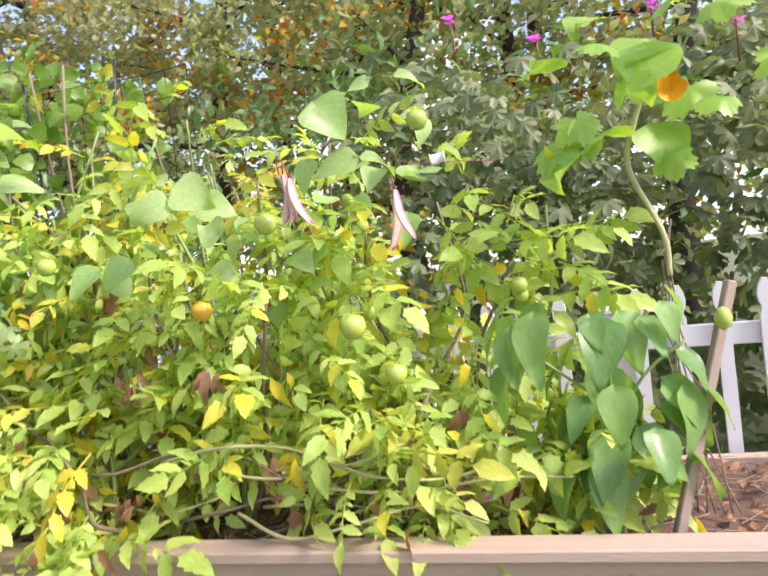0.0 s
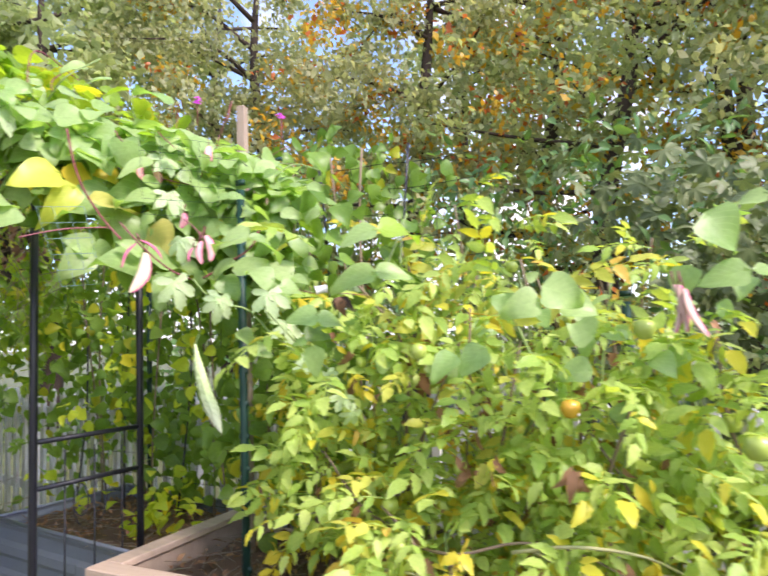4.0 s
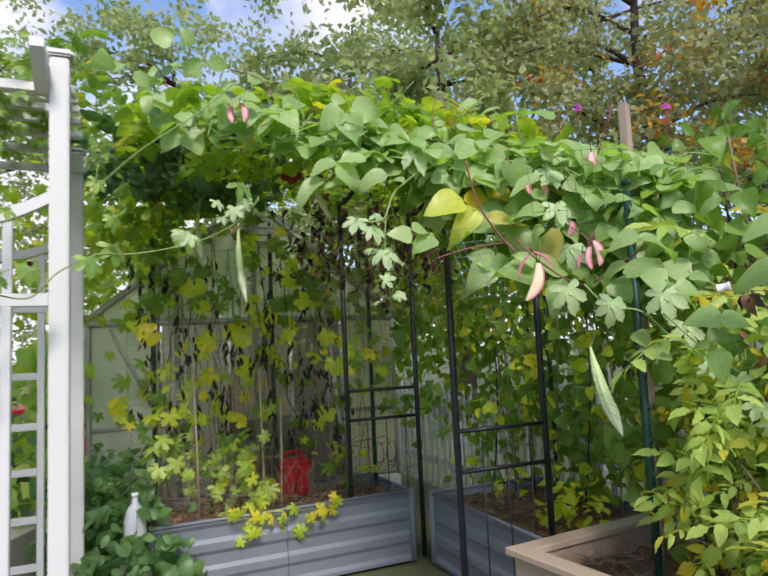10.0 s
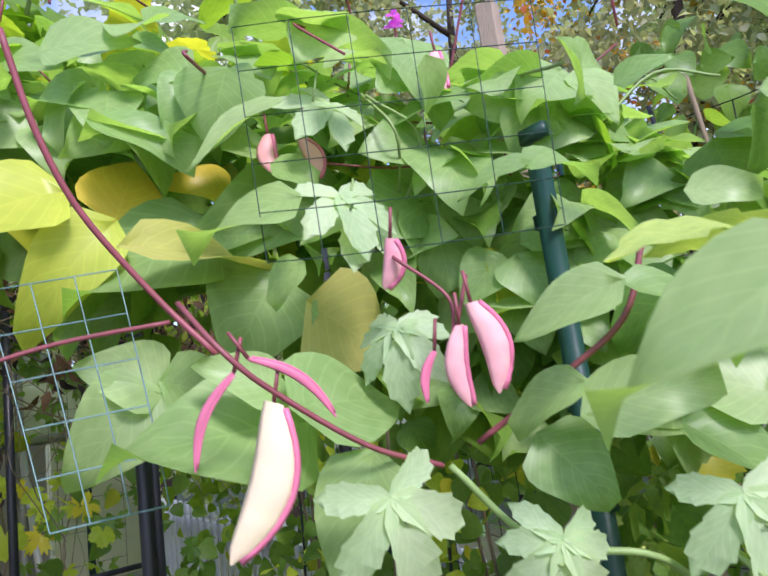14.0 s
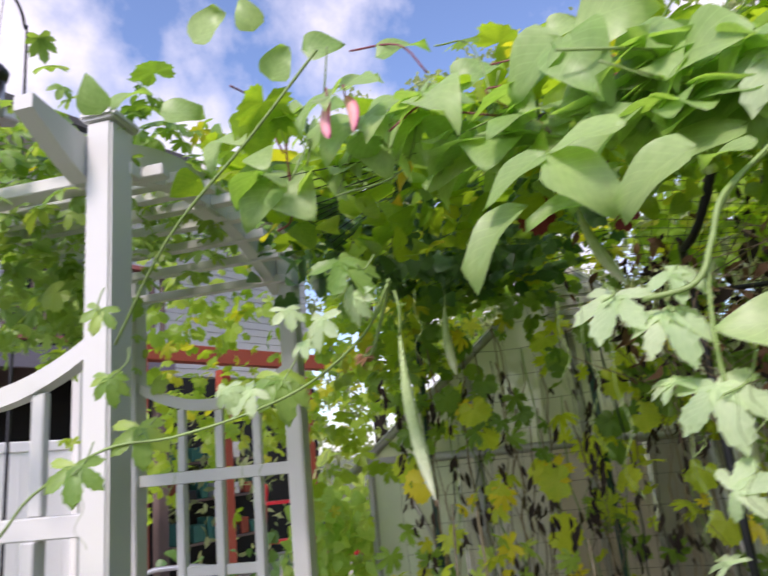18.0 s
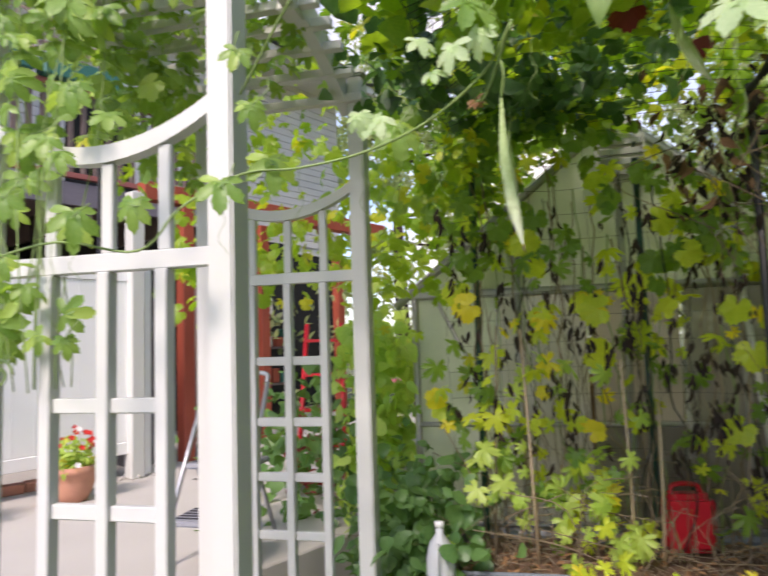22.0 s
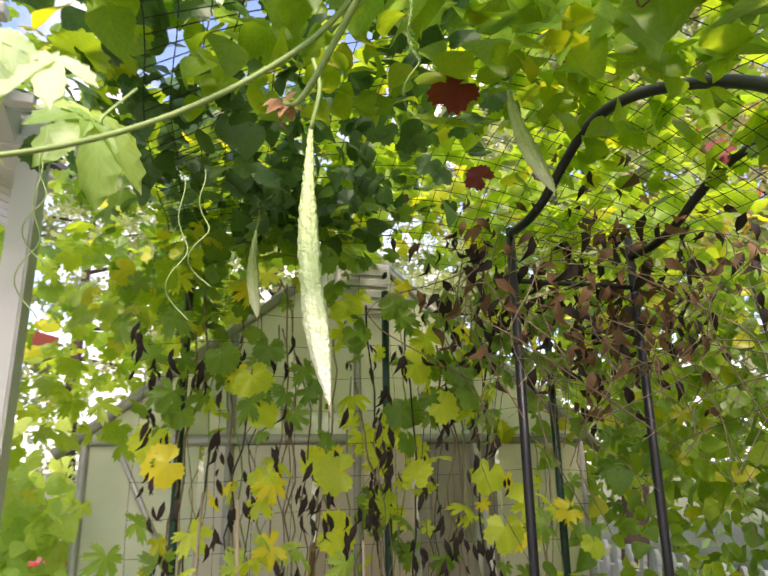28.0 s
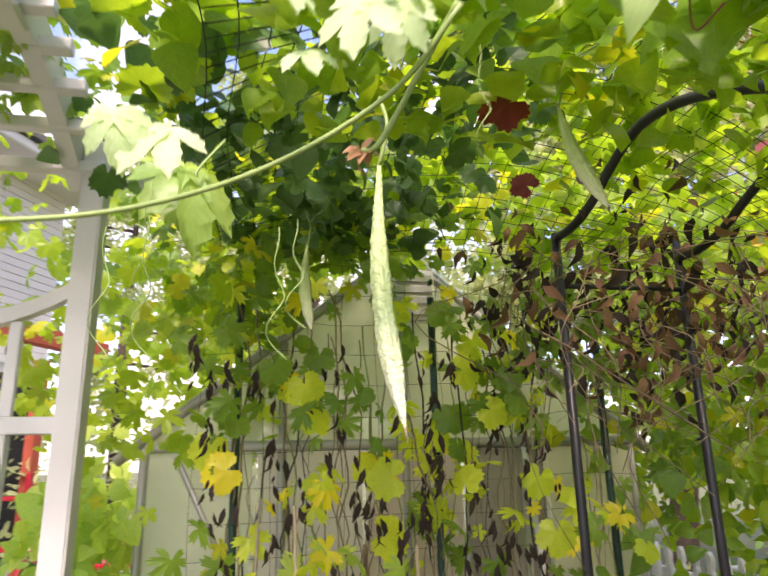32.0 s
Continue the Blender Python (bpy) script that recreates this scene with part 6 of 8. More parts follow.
    pl = pe + np.stack([-back * np.where(pe[:, 1] < 1.5, 0.75, 0.4), back * np.where(pe[:, 1] < 1.5, 0.1, 0.5) + rng.normal(0, 0.08, n), -0.02 + 0.20 * back + rng.normal(0, 0.03, n) - 0.05 * (pe[:, 1] < 1.1)], 1)
    pl = pl[pl[:, 1] > 0.02]
    n = len(pl)
    way, nor = loose(rng, n, (0.3, -0.15, 0.95), 0.3, 0.15)
    part("crown_foliage", bake("crown_foliage", BEANS[0], frames(pl, way, nor, rng.uniform(0.07, 0.125, n))), bean_green, vine, "", "stuff")
    n = 210
    pl = np.stack([rng.uniform(-3.6, -3.0, n), rng.uniform(0.1, 1.2, n), rng.uniform(2.30, 2.42, n)], 1)
    pl[:, 0] += 0.22 * np.clip(pl[:, 1] - 0.5, 0, 1) - 0.05
    way, nor = loose(rng, n, (0.5, -0.2, 0.8), 0.5, 0.3)
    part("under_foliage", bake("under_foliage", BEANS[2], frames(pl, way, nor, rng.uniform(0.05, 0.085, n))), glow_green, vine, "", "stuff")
    # hidden fill behind the rim, in the green darkened for shade
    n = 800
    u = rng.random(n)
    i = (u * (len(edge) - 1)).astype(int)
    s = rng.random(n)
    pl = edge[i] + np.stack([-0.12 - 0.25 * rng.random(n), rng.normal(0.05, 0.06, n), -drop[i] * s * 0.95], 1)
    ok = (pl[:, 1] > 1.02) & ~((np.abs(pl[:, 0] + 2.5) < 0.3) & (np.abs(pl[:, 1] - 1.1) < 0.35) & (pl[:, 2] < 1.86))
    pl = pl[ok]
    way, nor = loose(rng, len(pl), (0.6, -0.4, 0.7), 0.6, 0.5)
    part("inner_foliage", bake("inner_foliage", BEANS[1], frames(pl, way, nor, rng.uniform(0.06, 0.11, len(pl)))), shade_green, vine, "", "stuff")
    # stems and shoots
    for k, (pts, r, mat) in enumerate(((RED_STEM_A, 0.0036, red_stem), (RED_STEM_B, 0.0026, red_stem), (RED_STEM_C, 0.0028, red_stem), (RED_STEM_D, 0.002, red_stem), (RED_STEM_E, 0.0035, red_stem))):
        part("stem", Geo().tube(smooth_line(pts), r, 7), mat, vine)
    for k in range(46):
        i = rng.integers(4, len(edge) - 3)
        c = edge[i] + rng.normal(0, 0.05, 3) + np.array((-0.1, 0, -0.02))
        e = c + np.array((rng.uniform(-0.15, 0.15), rng.uniform(-0.25, 0.3), rng.uniform(-0.2, 0.2)))
        mid = (c + e) / 2 + rng.normal(0, 0.05, 3)
        part("stem", Geo().tube(smooth_line((c, mid, e), 5), rng.uniform(0.0015, 0.0035), 5), red_stem if k % 2 else green_stem, vine)
    for k in range(12):
        i = rng.integers(0, len(edge) - 10)
        c = edge[i] + np.array((-0.2 - 0.9 * rng.random(), 0, 0.08))
        h = rng.uniform(0.12, 0.38)
        pts = smooth_line((c, c + np.array((rng.uniform(-0.05, 0.05), rng.uniform(-0.05, 0.08), h * 0.5)), c + np.array((rng.uniform(-0.12, 0.12), rng.uniform(-0.05, 0.15), h))), 5)
        st = part("shoot", Geo().tube(pts, (0.003 + 0 * pts[:, 0]), 5), green_stem, vine)
        for j in range(4):
            q = pts[int(len(pts) * (0.45 + 0.13 * j))]
            way, nor = loose(rng, 1, (0.4, -0.2, 0.8), 0.4, 0.1)
            as_parts("leaf", [BEANS[j]], frames(q[None], way, nor, [rng.uniform(0.05, 0.1)]), bean_green, st)
    # pods
    for k, row in enumerate(PODS):
        pod(row, vine, k)
    for k, (c, ln) in enumerate((((-2.88, 0.24, 2.42), 0.085), ((-2.89, 0.275, 2.425), 0.08), ((-2.46, 1.32, 2.06), 0.06), ((-2.44, 1.36, 2.05), 0.06), ((-2.3, 1.5, 2.14), 0.06))):
        pod((*c, c[0] + 0.01, c[1] + 0.012 * (k % 2), c[2] - ln, 0.036), vine, 3 + k)
    for k, (c, dx) in enumerate((((-0.72, 1.47, 1.50), 0.02), ((-0.70, 1.48, 1.49), 0.045), ((-0.71, 1.47, 1.50), -0.015), ((-0.46, 1.52, 1.43), 0.035), ((-0.47, 1.53, 1.41), -0.02))):
        pod((*c, c[0] + dx, c[1], c[2] - 0.115, 0.030), vine, 8 + k, pod_dry)
    # flower spikes
    for k, c in enumerate(((-2.2, 1.80, 2.32), (-2.70, 1.80, 2.50), (-0.37, 1.90, 1.92), (-0.15, 1.90, 1.82), (0.13, 1.90, 1.87), (0.31, 1.90, 1.77))):
        h = (0.03, 0.04, 0.03, 0.03, 0.17, 0.07)[k]
        sp = part("flower_spike", Geo().tube([np.array(c) - (0, 0, 0.12), np.array(c) + (0, 0, h * 0.5)], 0.0025, 5), red_stem, vine)
        for j in range(2 + int(h * 60)):
            fm = join([xform(leaf_small(0.9), pose(0, 0, 0, 20, 0, 120 * t)) for t in range(3)])
            me = np_mesh("blossom", fm[0] * 0.02, fm[1], fm[2])
            part("blossom", me, petal_purple, sp).location = np.array(c) + (rng.normal(0, 0.008), rng.normal(0, 0.008), h * (j / (3 + h * 60) - 0.45))
    return vine


def pod(row, parent, k, mat=None):
    """A flat curved bean pod with a coloured seam."""
    p, q, w = np.array(row[:3]), np.array(row[3:6]), max(row[6], 0.012) * (1.0 if k == 0 else 0.72)
    d = q - p
    ln = np.linalg.norm(d)
    d /= ln
    side = np.cross(d, (0.8, -0.5, 0.1))
    side /= np.linalg.norm(side)
    nor = np.cross(side, d)
    n, ring = 11, 8
    v, f = [], []
    for i in range(n):
        t = i / (n - 1)
        c = p + d * ln * t + side * 0.12 * ln * math.sin(math.pi * t) * (1 if k % 2 else -1)
        ww = w * 0.5 * (math.sin(math.pi * min(1, 0.08 + 0.9 * t)) ** 0.6) if t < 1 else 0.001
        bulge = 1 + 0.18 * math.cos(t * 4 * 2 * math.pi)
        for j in range(ring):
            a = 2 * math.pi * j / ring
            v.append(c + side * ww * math.cos(a) + nor * ww * 0.42 * bulge * math.sin(a))
    for i in range(n - 1):
        for j in range(ring):
            a, b = i * ring + j, i * ring + (j + 1) % ring
            f += [(a, b, b + ring), (a, b + ring, a + ring)]
    mm = mat or (pod_cream if k == 0 else pod_rose if w < 0.02 else pod_pink)
    ob = part("pod", np_mesh("pod", v, f), mm, parent, "cream bean pod edged with pink" if k == 0 else "rosy flat bean pod")
    s = 1 if k % 2 else -1
    seam = [p + d * ln * t + side * (0.12 * ln * math.sin(math.pi * t) * s - s * 0.0 - w * 0.5 * (math.sin(math.pi * min(1, 0.08 + 0.9 * t)) ** 0.6)) for t in np.linspace(0.02, 0.97, 12)]
    part("seam", Geo().tube(seam, 0.0034 if w > 0.02 else 0.0014, 5), pod_rose, ob, "deep pink seam")
    part("stalk", Geo().tube([p - d * 0.02 + np.array((0, 0, 0.012)), p], 0.002, 5), red_stem, ob)


bean_vine()


# ---- bitter melon vine ----
def gourd(name, top, tip, r, label, seed, parent=None):
    """A long ridged, warty fruit hanging from a thin neck."""
    top, tip = np.array(top, float), np.array(tip, float)
    rng = np.random.default_rng(seed)
    n, sides = 70, 24
    d = tip - top
    ln = np.linalg.norm(d)
    bend = np.array((-0.005, -0.012, 0))
    v, f = [], []
    for i in range(n):
        t = i / (n - 1)
        c = top + d * t + bend * math.sin(math.pi * t)
        rr = r * (0.16 + 0.84 * min(1, (t / 0.48)) ** 0.9) * (1 - max(0, (t - 0.74) / 0.26) ** 1.8 * 0.93) * (1 + 0.06 * math.sin(t * 17 + seed))
        for j in range(sides):
            a = 2 * math.pi * j / sides
            ridge = 1 + 0.15 * math.cos(a * 8) + 0.16 * math.sin(t * 150 + 2 * math.sin(a * 8)) * max(0, 0.9 - t) + 0.22 * noise.noise(Vector((math.cos(a) * 4, math.sin(a) * 4, t * 40 + seed))) + 0.12 * noise.noise(Vector((math.cos(a) * 2, math.sin(a) * 2, t * 14 + seed)))
            v.append(c + rr * ridge * np.array((math.cos(a), math.sin(a), 0)))
    for i in range(n - 1):
        for j in range(sides):
            a, b = i * sides + j, i * sides + (j + 1) % sides
            f += [(a, b, b + sides), (a, b + sides, a + sides)]
    uv = [(j / sides, i / (n - 1)) for i in range(n) for j in range(sides)]
    body = part("skin", np_mesh("skin", v, f, uv), gourd_skin, parent)
    end = np.array(v[-sides:]).mean(0)
    part("tip", Geo().tube([end + (0, 0, 0.004), end - (0.0, -0.001, 0.008), end - (0.002, -0.004, 0.016)], (0.0022, 0.0016, 0.0008), 5), dry_stem, parent, "dry brown blossom end")
    return body


def hanging_gourd(top, tip, r, label, seed):
    g = thing("bitter_melon", label, "bitter melon", group="hanging bitter melons")
    gourd("skin", top, tip, r, label, seed, g)
    up = np.array(top) + np.array((0.01, 0.0, 0.09))
    part("stalk", Geo().tube(smooth_line((up, (up + np.array(top)) / 2 + np.array((0.012, 0.008, 0)), np.array(top) - (0, 0, 0.004))), 0.0028, 6), green_stem, g)


hanging_gourd((-3.10, 0.295, 1.99), (-3.135, 0.327, 1.649), 0.0125, "long pale green bitter melon hanging from its vine", 2)
hanging_gourd((-2.24, 1.37, 1.40), (-2.148, 1.40, 1.095), 0.021, "curved pale bitter melon hanging beside the post", 3)
hanging_gourd((-3.425, 0.73, 2.31), (-3.425, 0.815, 2.09), 0.015, "green bitter melon hanging from the overhead net", 4)
hanging_gourd((-4.28, 0.275, 2.29), (-4.28, 0.29, 2.01), 0.016, "dull green bitter melon in the shade", 5)
hanging_gourd((-3.55, 2.25, 1.0), (-3.52, 2.27, 0.9), 0.014, "small yellowish bitter melon low on the net", 6)


def melon_vine():
    vine = thing("bitter_melon_vine", "bitter melon vine with lobed leaves and thin tendrils", "melon vine", (-2.8, 0, 0))
    vine.matrix_world = Matrix.Identity(4)
    rng = np.random.default_rng(21)
    for rows, mat, face, size in ((MELON_LEAVES, melon_pale, (0.8, -0.5, 0.35), 1.0), (MELON_TRAIL, melon_pale, (0.7, -0.2, 0.55), 0.95), (MELON_ARBOR, melon_green, (0.8, 0.45, 0.5), 1.0)):
        a = np.array(rows)
        n = len(a)
        nor = np.array(face) + rng.normal(0, 0.16, (n, 3))
        way = np.array((0.05, -0.05, -1.0)) + rng.normal(0, 0.25, (n, 3))
        way -= nor * (np.sum(way * nor, 1) / np.sum(nor * nor, 1))[:, None]
        ways = way / np.linalg.norm(way, axis=1)[:, None]
        m = frames(a[:, :3] - ways * 0.3 * a[:, 3:4] * size, way, nor, a[:, 3] * size)
        as_parts("leaf", PALMATE, m, mat, vine)
        for c in a:
            q = c[:3] + np.array((-0.02, 0.02, 0.06)) + rng.normal(0, 0.015, 3)
            part("leaf_stalk", Geo().tube(smooth_line((c[:3] + (0, 0, 0.02), (c[:3] + q) / 2 + rng.normal(0, 0.01, 3), q), 4), 0.0016, 5), green_stem, vine)
    for pts, r in ((MELON_STEM, 0.0028), (GOURD_STALK, 0.0035), (MELON_STEM_B, 0.0035), (MELON_STEM_C, 0.0035)):
        part("stem", Geo().tube(smooth_line(pts), r, 7), green_stem, vine)
    fl = part("dry_flower", bake("dry_flower", leaf_small(0.8, 0.4), frames(np.array(GOURD_STALK[-1])[None].repeat(9, 0), *loose(rng, 9, (0.5, 0.3, 0.5), 0.8, 0.2), rng.uniform(0.015, 0.03, 9))), brown_leaf, vine, "shrivelled brown flower")
    for k in range(26):
        c = np.array(MELON_STEM[int(rng.integers(0, len(MELON_STEM)))] if k % 2 else MELON_TRAIL[k % 6][:3]) + rng.normal(0, 0.03, 3)
        ln = rng.uniform(0.07, 0.2)
        pts = [c + np.array((0.012 * math.sin(12 * t) * t, 0.012 * math.cos(12 * t) * t, -ln * t)) for t in np.linspace(0, 1, 22)]
        part("tendril", Geo().tube(pts, 0.0006, 4), green_stem, vine)
    # young leaves by the long fruit
    pl = np.array(((-2.85, 0.07, 1.88), (-2.84, 0.03, 1.885), (-2.79, 0.225, 1.975), (-2.82, 0.18, 1.945), (-2.84, 0.27, 2.02), (-2.80, 0.16, 2.0)))
    way, nor = np.array((0.1, 0.0, -1.0)) + rng.normal(0, 0.3, (6, 3)), np.array((0.75, -0.1, 0.6)) + rng.normal(0, 0.15, (6, 3))
    as_parts("leaf", PALMATE, frames(pl, way, nor, np.array((0.085, 0.07, 0.09, 0.055, 0.08, 0.07))), melon_pale, vine)
    # the runner trailing down over the tomatoes
    pl = np.array(((-1.912, 1.565, 1.338), (-1.827, 1.577, 1.281), (-1.757, 1.570, 1.212), (-1.721, 1.557, 1.159)))
    way, nor = np.array((0.2, -0.1, -0.8)) + rng.normal(0, 0.3, (4, 3)), np.array((0.35, -0.7, 0.6)) + rng.normal(0, 0.15, (4, 3))
    as_parts("leaf", PALMATE, frames(pl, way, nor, np.array((0.10, 0.09, 0.10, 0.09))), melon_pale, vine)
    part("stem", Geo().tube(smooth_line([(-2.05, 1.50, 1.53), (-1.95, 1.50, 1.44)] + [tuple(q + np.array((-0.01, 0.02, 0.02))) for q in pl]), 0.0032, 6), green_stem, vine)
    # drop of pale shoots in the opening
    for k, (c, s) in enumerate((((-2.61, 0.72, 1.93), 0.085), ((-2.62, 0.70, 1.80), 0.07), ((-2.60, 0.80, 1.75), 0.07), ((-2.58, 0.73, 1.68), 0.075), ((-2.60, 0.79, 1.63), 0.06), ((-2.62, 0.72, 1.60), 0.055))):
        way, nor = loose(rng, 1, (0.8, -0.2, 0.5), 0.2, 0.5)
        as_parts("leaf", [PALMATE[k % 3]], frames(np.array(c)[None], way, nor, [s]), melon_pale, vine)
    part("stem", Geo().tube(smooth_line(((-2.66, 0.92, 2.12), (-2.61, 0.79, 2.0), (-2.60, 0.75, 1.85), (-2.60, 0.76, 1.62))), 0.0028, 6), green_stem, vine)
    # leaves twining on the arbor and its top
    n = 110
    pl = np.stack([rng.uniform(-4.3, -3.0, n), rng.uniform(-1.1, -0.5, n), rng.uniform(2.45, 2.85, n)], 1)
    way, nor = loose(rng, n, (0.5, 0.2, 0.8), 0.5, 0.4)
    as_parts("leaf", PALMATE, frames(pl, way, nor, rng.uniform(0.07, 0.12, n)), melon_green, vine)
    n = 46
    pl = np.stack([rng.normal(-3.0, 0.05, n), rng.normal(-0.92, 0.065, n), rng.uniform(1.4, 2.5, n)], 1)
    way, nor = loose(rng, n, (0.8, 0.5, 0.4), 0.4, 0.7)
    as_parts("leaf", PALMATE, frames(pl, way, nor, rng.uniform(0.07, 0.13, n)), melon_green, vine)
    for k in range(8):
        x, y = rng.normal(-3.02, 0.05), rng.normal(-0.9, 0.1)
        pts = [(x + 0.05 * math.sin(5 * t + k), y + 0.06 * math.sin(4 * t + 2 * k), 1.35 + 1.2 * t) for t in np.linspace(0, 1, 14)]
        part("stem", Geo().tube(pts, 0.002, 5), green_stem, vine)
    # curled tips
    for c in ((-2.72, -0.80, 1.64), (-2.75, -0.72, 1.40)):
        pts = [np.array(c) + np.array((0.0, 0.035 * (1 - a / 12) * math.cos(a), 0.035 * (1 - a / 12) * math.sin(a))) for a in np.linspace(0, 9, 26)]
        part("curl", Geo().tube(pts, 0.0035, 6), green_stem, vine)
    long = smooth_line(((-3.0, -0.30, 2.03), (-2.88, -0.1, 2.2), (-2.82, 0.1, 2.34), (-2.80, 0.25, 2.48)))
    part("stem", Geo().tube(long, 0.003, 6), green_stem, vine)
    return vine


melon_vine()


# ---- foliage masses ----
def mass(name, label, category, forms, mat, places, face, sizes, seed, spread=0.6, hang=0.5, parts_n=0, parent_kind="thing"):
    """A climbing or bushy plant: the nearest leaves singly, the rest joined."""
    rng = np.random.default_rng(seed)
    pl = np.asarray(places)
    way, nor = loose(rng, len(pl), face, spread, hang)
    m = frames(pl, way, nor, rng.uniform(*sizes, len(pl)))
    t = thing(name, label, category)
    if parts_n:
        as_parts("leaf", forms, m[:parts_n], mat, t)
    rest = m[parts_n:]
    k = len(forms)
    for i in range(k):
        if len(rest[i::k]):
            part("foliage", bake("foliage", forms[i], rest[i::k]), mat, t, "", "stuff")
    return t


rng = np.random.default_rng(31)


def clumped(n, lo, hi, clumps, spread):
    c = rng.uniform(lo, hi, (clumps, 3))
    return c[rng.integers(0, clumps, n)] + rng.normal(0, 1, (n, 3)) * np.array(spread)


# overhead leaves on the net, seen against the sky
roof = clumped(1050, (-4.9, -0.35, 0.03), (-3.0, 1.9, 0.12), 80, (0.17, 0.17, 0.04))
roof = roof[(roof[:, 1] > -0.15) | (roof[:, 0] < -4.5)]
ru, rv = (-2.62 - roof[:, 0]) / 2.3, (roof[:, 1] + 0.25) / 2.1
roof[:, 2] += 2.27 + 0.22 * ru + 0.33 * np.sin(np.pi * np.clip(ru, 0, 1)) * np.sin(np.pi * np.clip(rv, 0, 1))
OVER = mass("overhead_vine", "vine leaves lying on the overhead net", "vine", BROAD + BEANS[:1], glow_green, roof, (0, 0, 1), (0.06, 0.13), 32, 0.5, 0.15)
# underside of the canopy, its shade put into the leaf colour
mass("overhead_vine", "leaves packed under the net by the arbor, coloured dark for shade", "vine", BROAD[:1] + BEANS[:1], net_shade_green, clumped(620, (-4.85, -0.15, 2.46), (-3.5, 0.80, 2.66), 90, (0.14, 0.13, 0.05)), (0.4, 0, 0.8), (0.06, 0.105), 33, 0.6, 0.5)
mass("withered_vine", "withered dark leaves hanging under the net", "withered vine", [leaf_small(0.5, 0.5)], litter_leaf, clumped(430, (-4.75, 0.9, 1.95), (-4.1, 2.2, 2.5), 34, (0.10, 0.10, 0.12)), (0.7, 0, 0.2), (0.04, 0.10), 34, 0.8, 1.2, 40)
for c, s in (((-3.46, 0.64, 2.33), 0.11), ((-4.2, 1.0, 2.5), 0.1), ((-3.95, 1.75, 2.55), 0.1), ((-4.5, -0.45, 1.9), 0.07), ((-4.55, -0.65, 2.0), 0.07)):
    way, nor = loose(np.random.default_rng(int(s * 1000)), 1, (0.8, -0.3, -0.1), 0.2, 0.3)
    as_parts("wine_leaf", BROAD[:1], frames(np.array([c]), way, nor, [s]), wine_leaf, OVER, "dark wine-red leaf")

mass("withered_vine", "blackened leaves clumped on the arch's far posts", "withered vine", [leaf_small(0.5, 0.5)], dry_leaf, clumped(130, (-4.95, 1.05, 2.0), (-4.55, 2.0, 2.40), 30, (0.06, 0.07, 0.08)), (0.7, 0, 0.2), (0.03, 0.08), 134, 0.8, 1.2, 30)

# vine before the greenhouse
gh = clumped(150, (-4.98, -0.1, 0.55), (-4.7, 1.6, 2.3), 60, (0.06, 0.09, 0.09))
CVINE = mass("climbing_vine", "yellowing lobed vine climbing the net before the greenhouse", "vine", LOBED + BROAD[:1], vine_yellow, gh, (0.9, 0, 0.4), (0.06, 0.15), 35, 0.45, 0.6, 150)
for c, s in (((-4.75, 0.62, 1.56), 0.16), ((-4.75, 0.60, 1.36), 0.17), ((-4.75, 0.03, 1.6), 0.15), ((-4.75, 1.25, 1.35), 0.15), ((-4.75, 1.2, 1.55), 0.14), ((-4.75, 0.3, 1.9), 0.15), ((-4.7, 0.9, 1.95), 0.14), ((-4.7, 1.0, 1.8), 0.13)):
    way, nor = loose(np.random.default_rng(int(s * 3000 + 90 * c[1])), 1, (1, 0.05, 0.2), 0.12, 0.8)
    as_parts("leaf", BROAD, frames(np.array([c]), way, nor, [s]), vine_yellow, CVINE, "broad yellow-green leaf")
# leaves in the darkened green, shade on the net carried by colour
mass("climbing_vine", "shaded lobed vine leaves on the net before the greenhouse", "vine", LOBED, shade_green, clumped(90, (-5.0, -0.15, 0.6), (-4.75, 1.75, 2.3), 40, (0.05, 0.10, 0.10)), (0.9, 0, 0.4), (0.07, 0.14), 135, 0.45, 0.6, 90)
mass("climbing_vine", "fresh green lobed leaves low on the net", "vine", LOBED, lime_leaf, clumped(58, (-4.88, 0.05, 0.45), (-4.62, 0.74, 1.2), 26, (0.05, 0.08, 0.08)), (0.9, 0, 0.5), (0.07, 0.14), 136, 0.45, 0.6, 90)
# shade before the gable is put into these leaves' colour
mass("climbing_vine", "vine leaves hanging before the gable, coloured dark for shade", "vine", LOBED[:1] + BROAD[:1], shade_green, clumped(170, (-4.98, -0.1, 1.75), (-4.7, 1.8, 2.5), 50, (0.06, 0.09, 0.08)), (0.9, 0, 0.4), (0.06, 0.13), 139, 0.5, 0.6, 170)
mass("arbor_vine", "vine leaves heaped over the far side of the arbor", "vine", LOBED[:2] + BROAD[:1], melon_green, clumped(260, (-4.3, -1.35, 2.2), (-3.3, -0.98, 2.85), 40, (0.10, 0.08, 0.10)), (0.6, 0.2, 0.7), (0.06, 0.12), 137, 0.6, 0.5)
mass("arbor_vine", "green lobed leaves trailing over the arbor's front", "vine", PALMATE, melon_green, clumped(60, (-3.06, -1.02, 2.2), (-2.96, -0.66, 2.66), 24, (0.04, 0.06, 0.08)), (0.8, 0.1, 0.5), (0.08, 0.13), 337, 0.5, 0.6, 60)
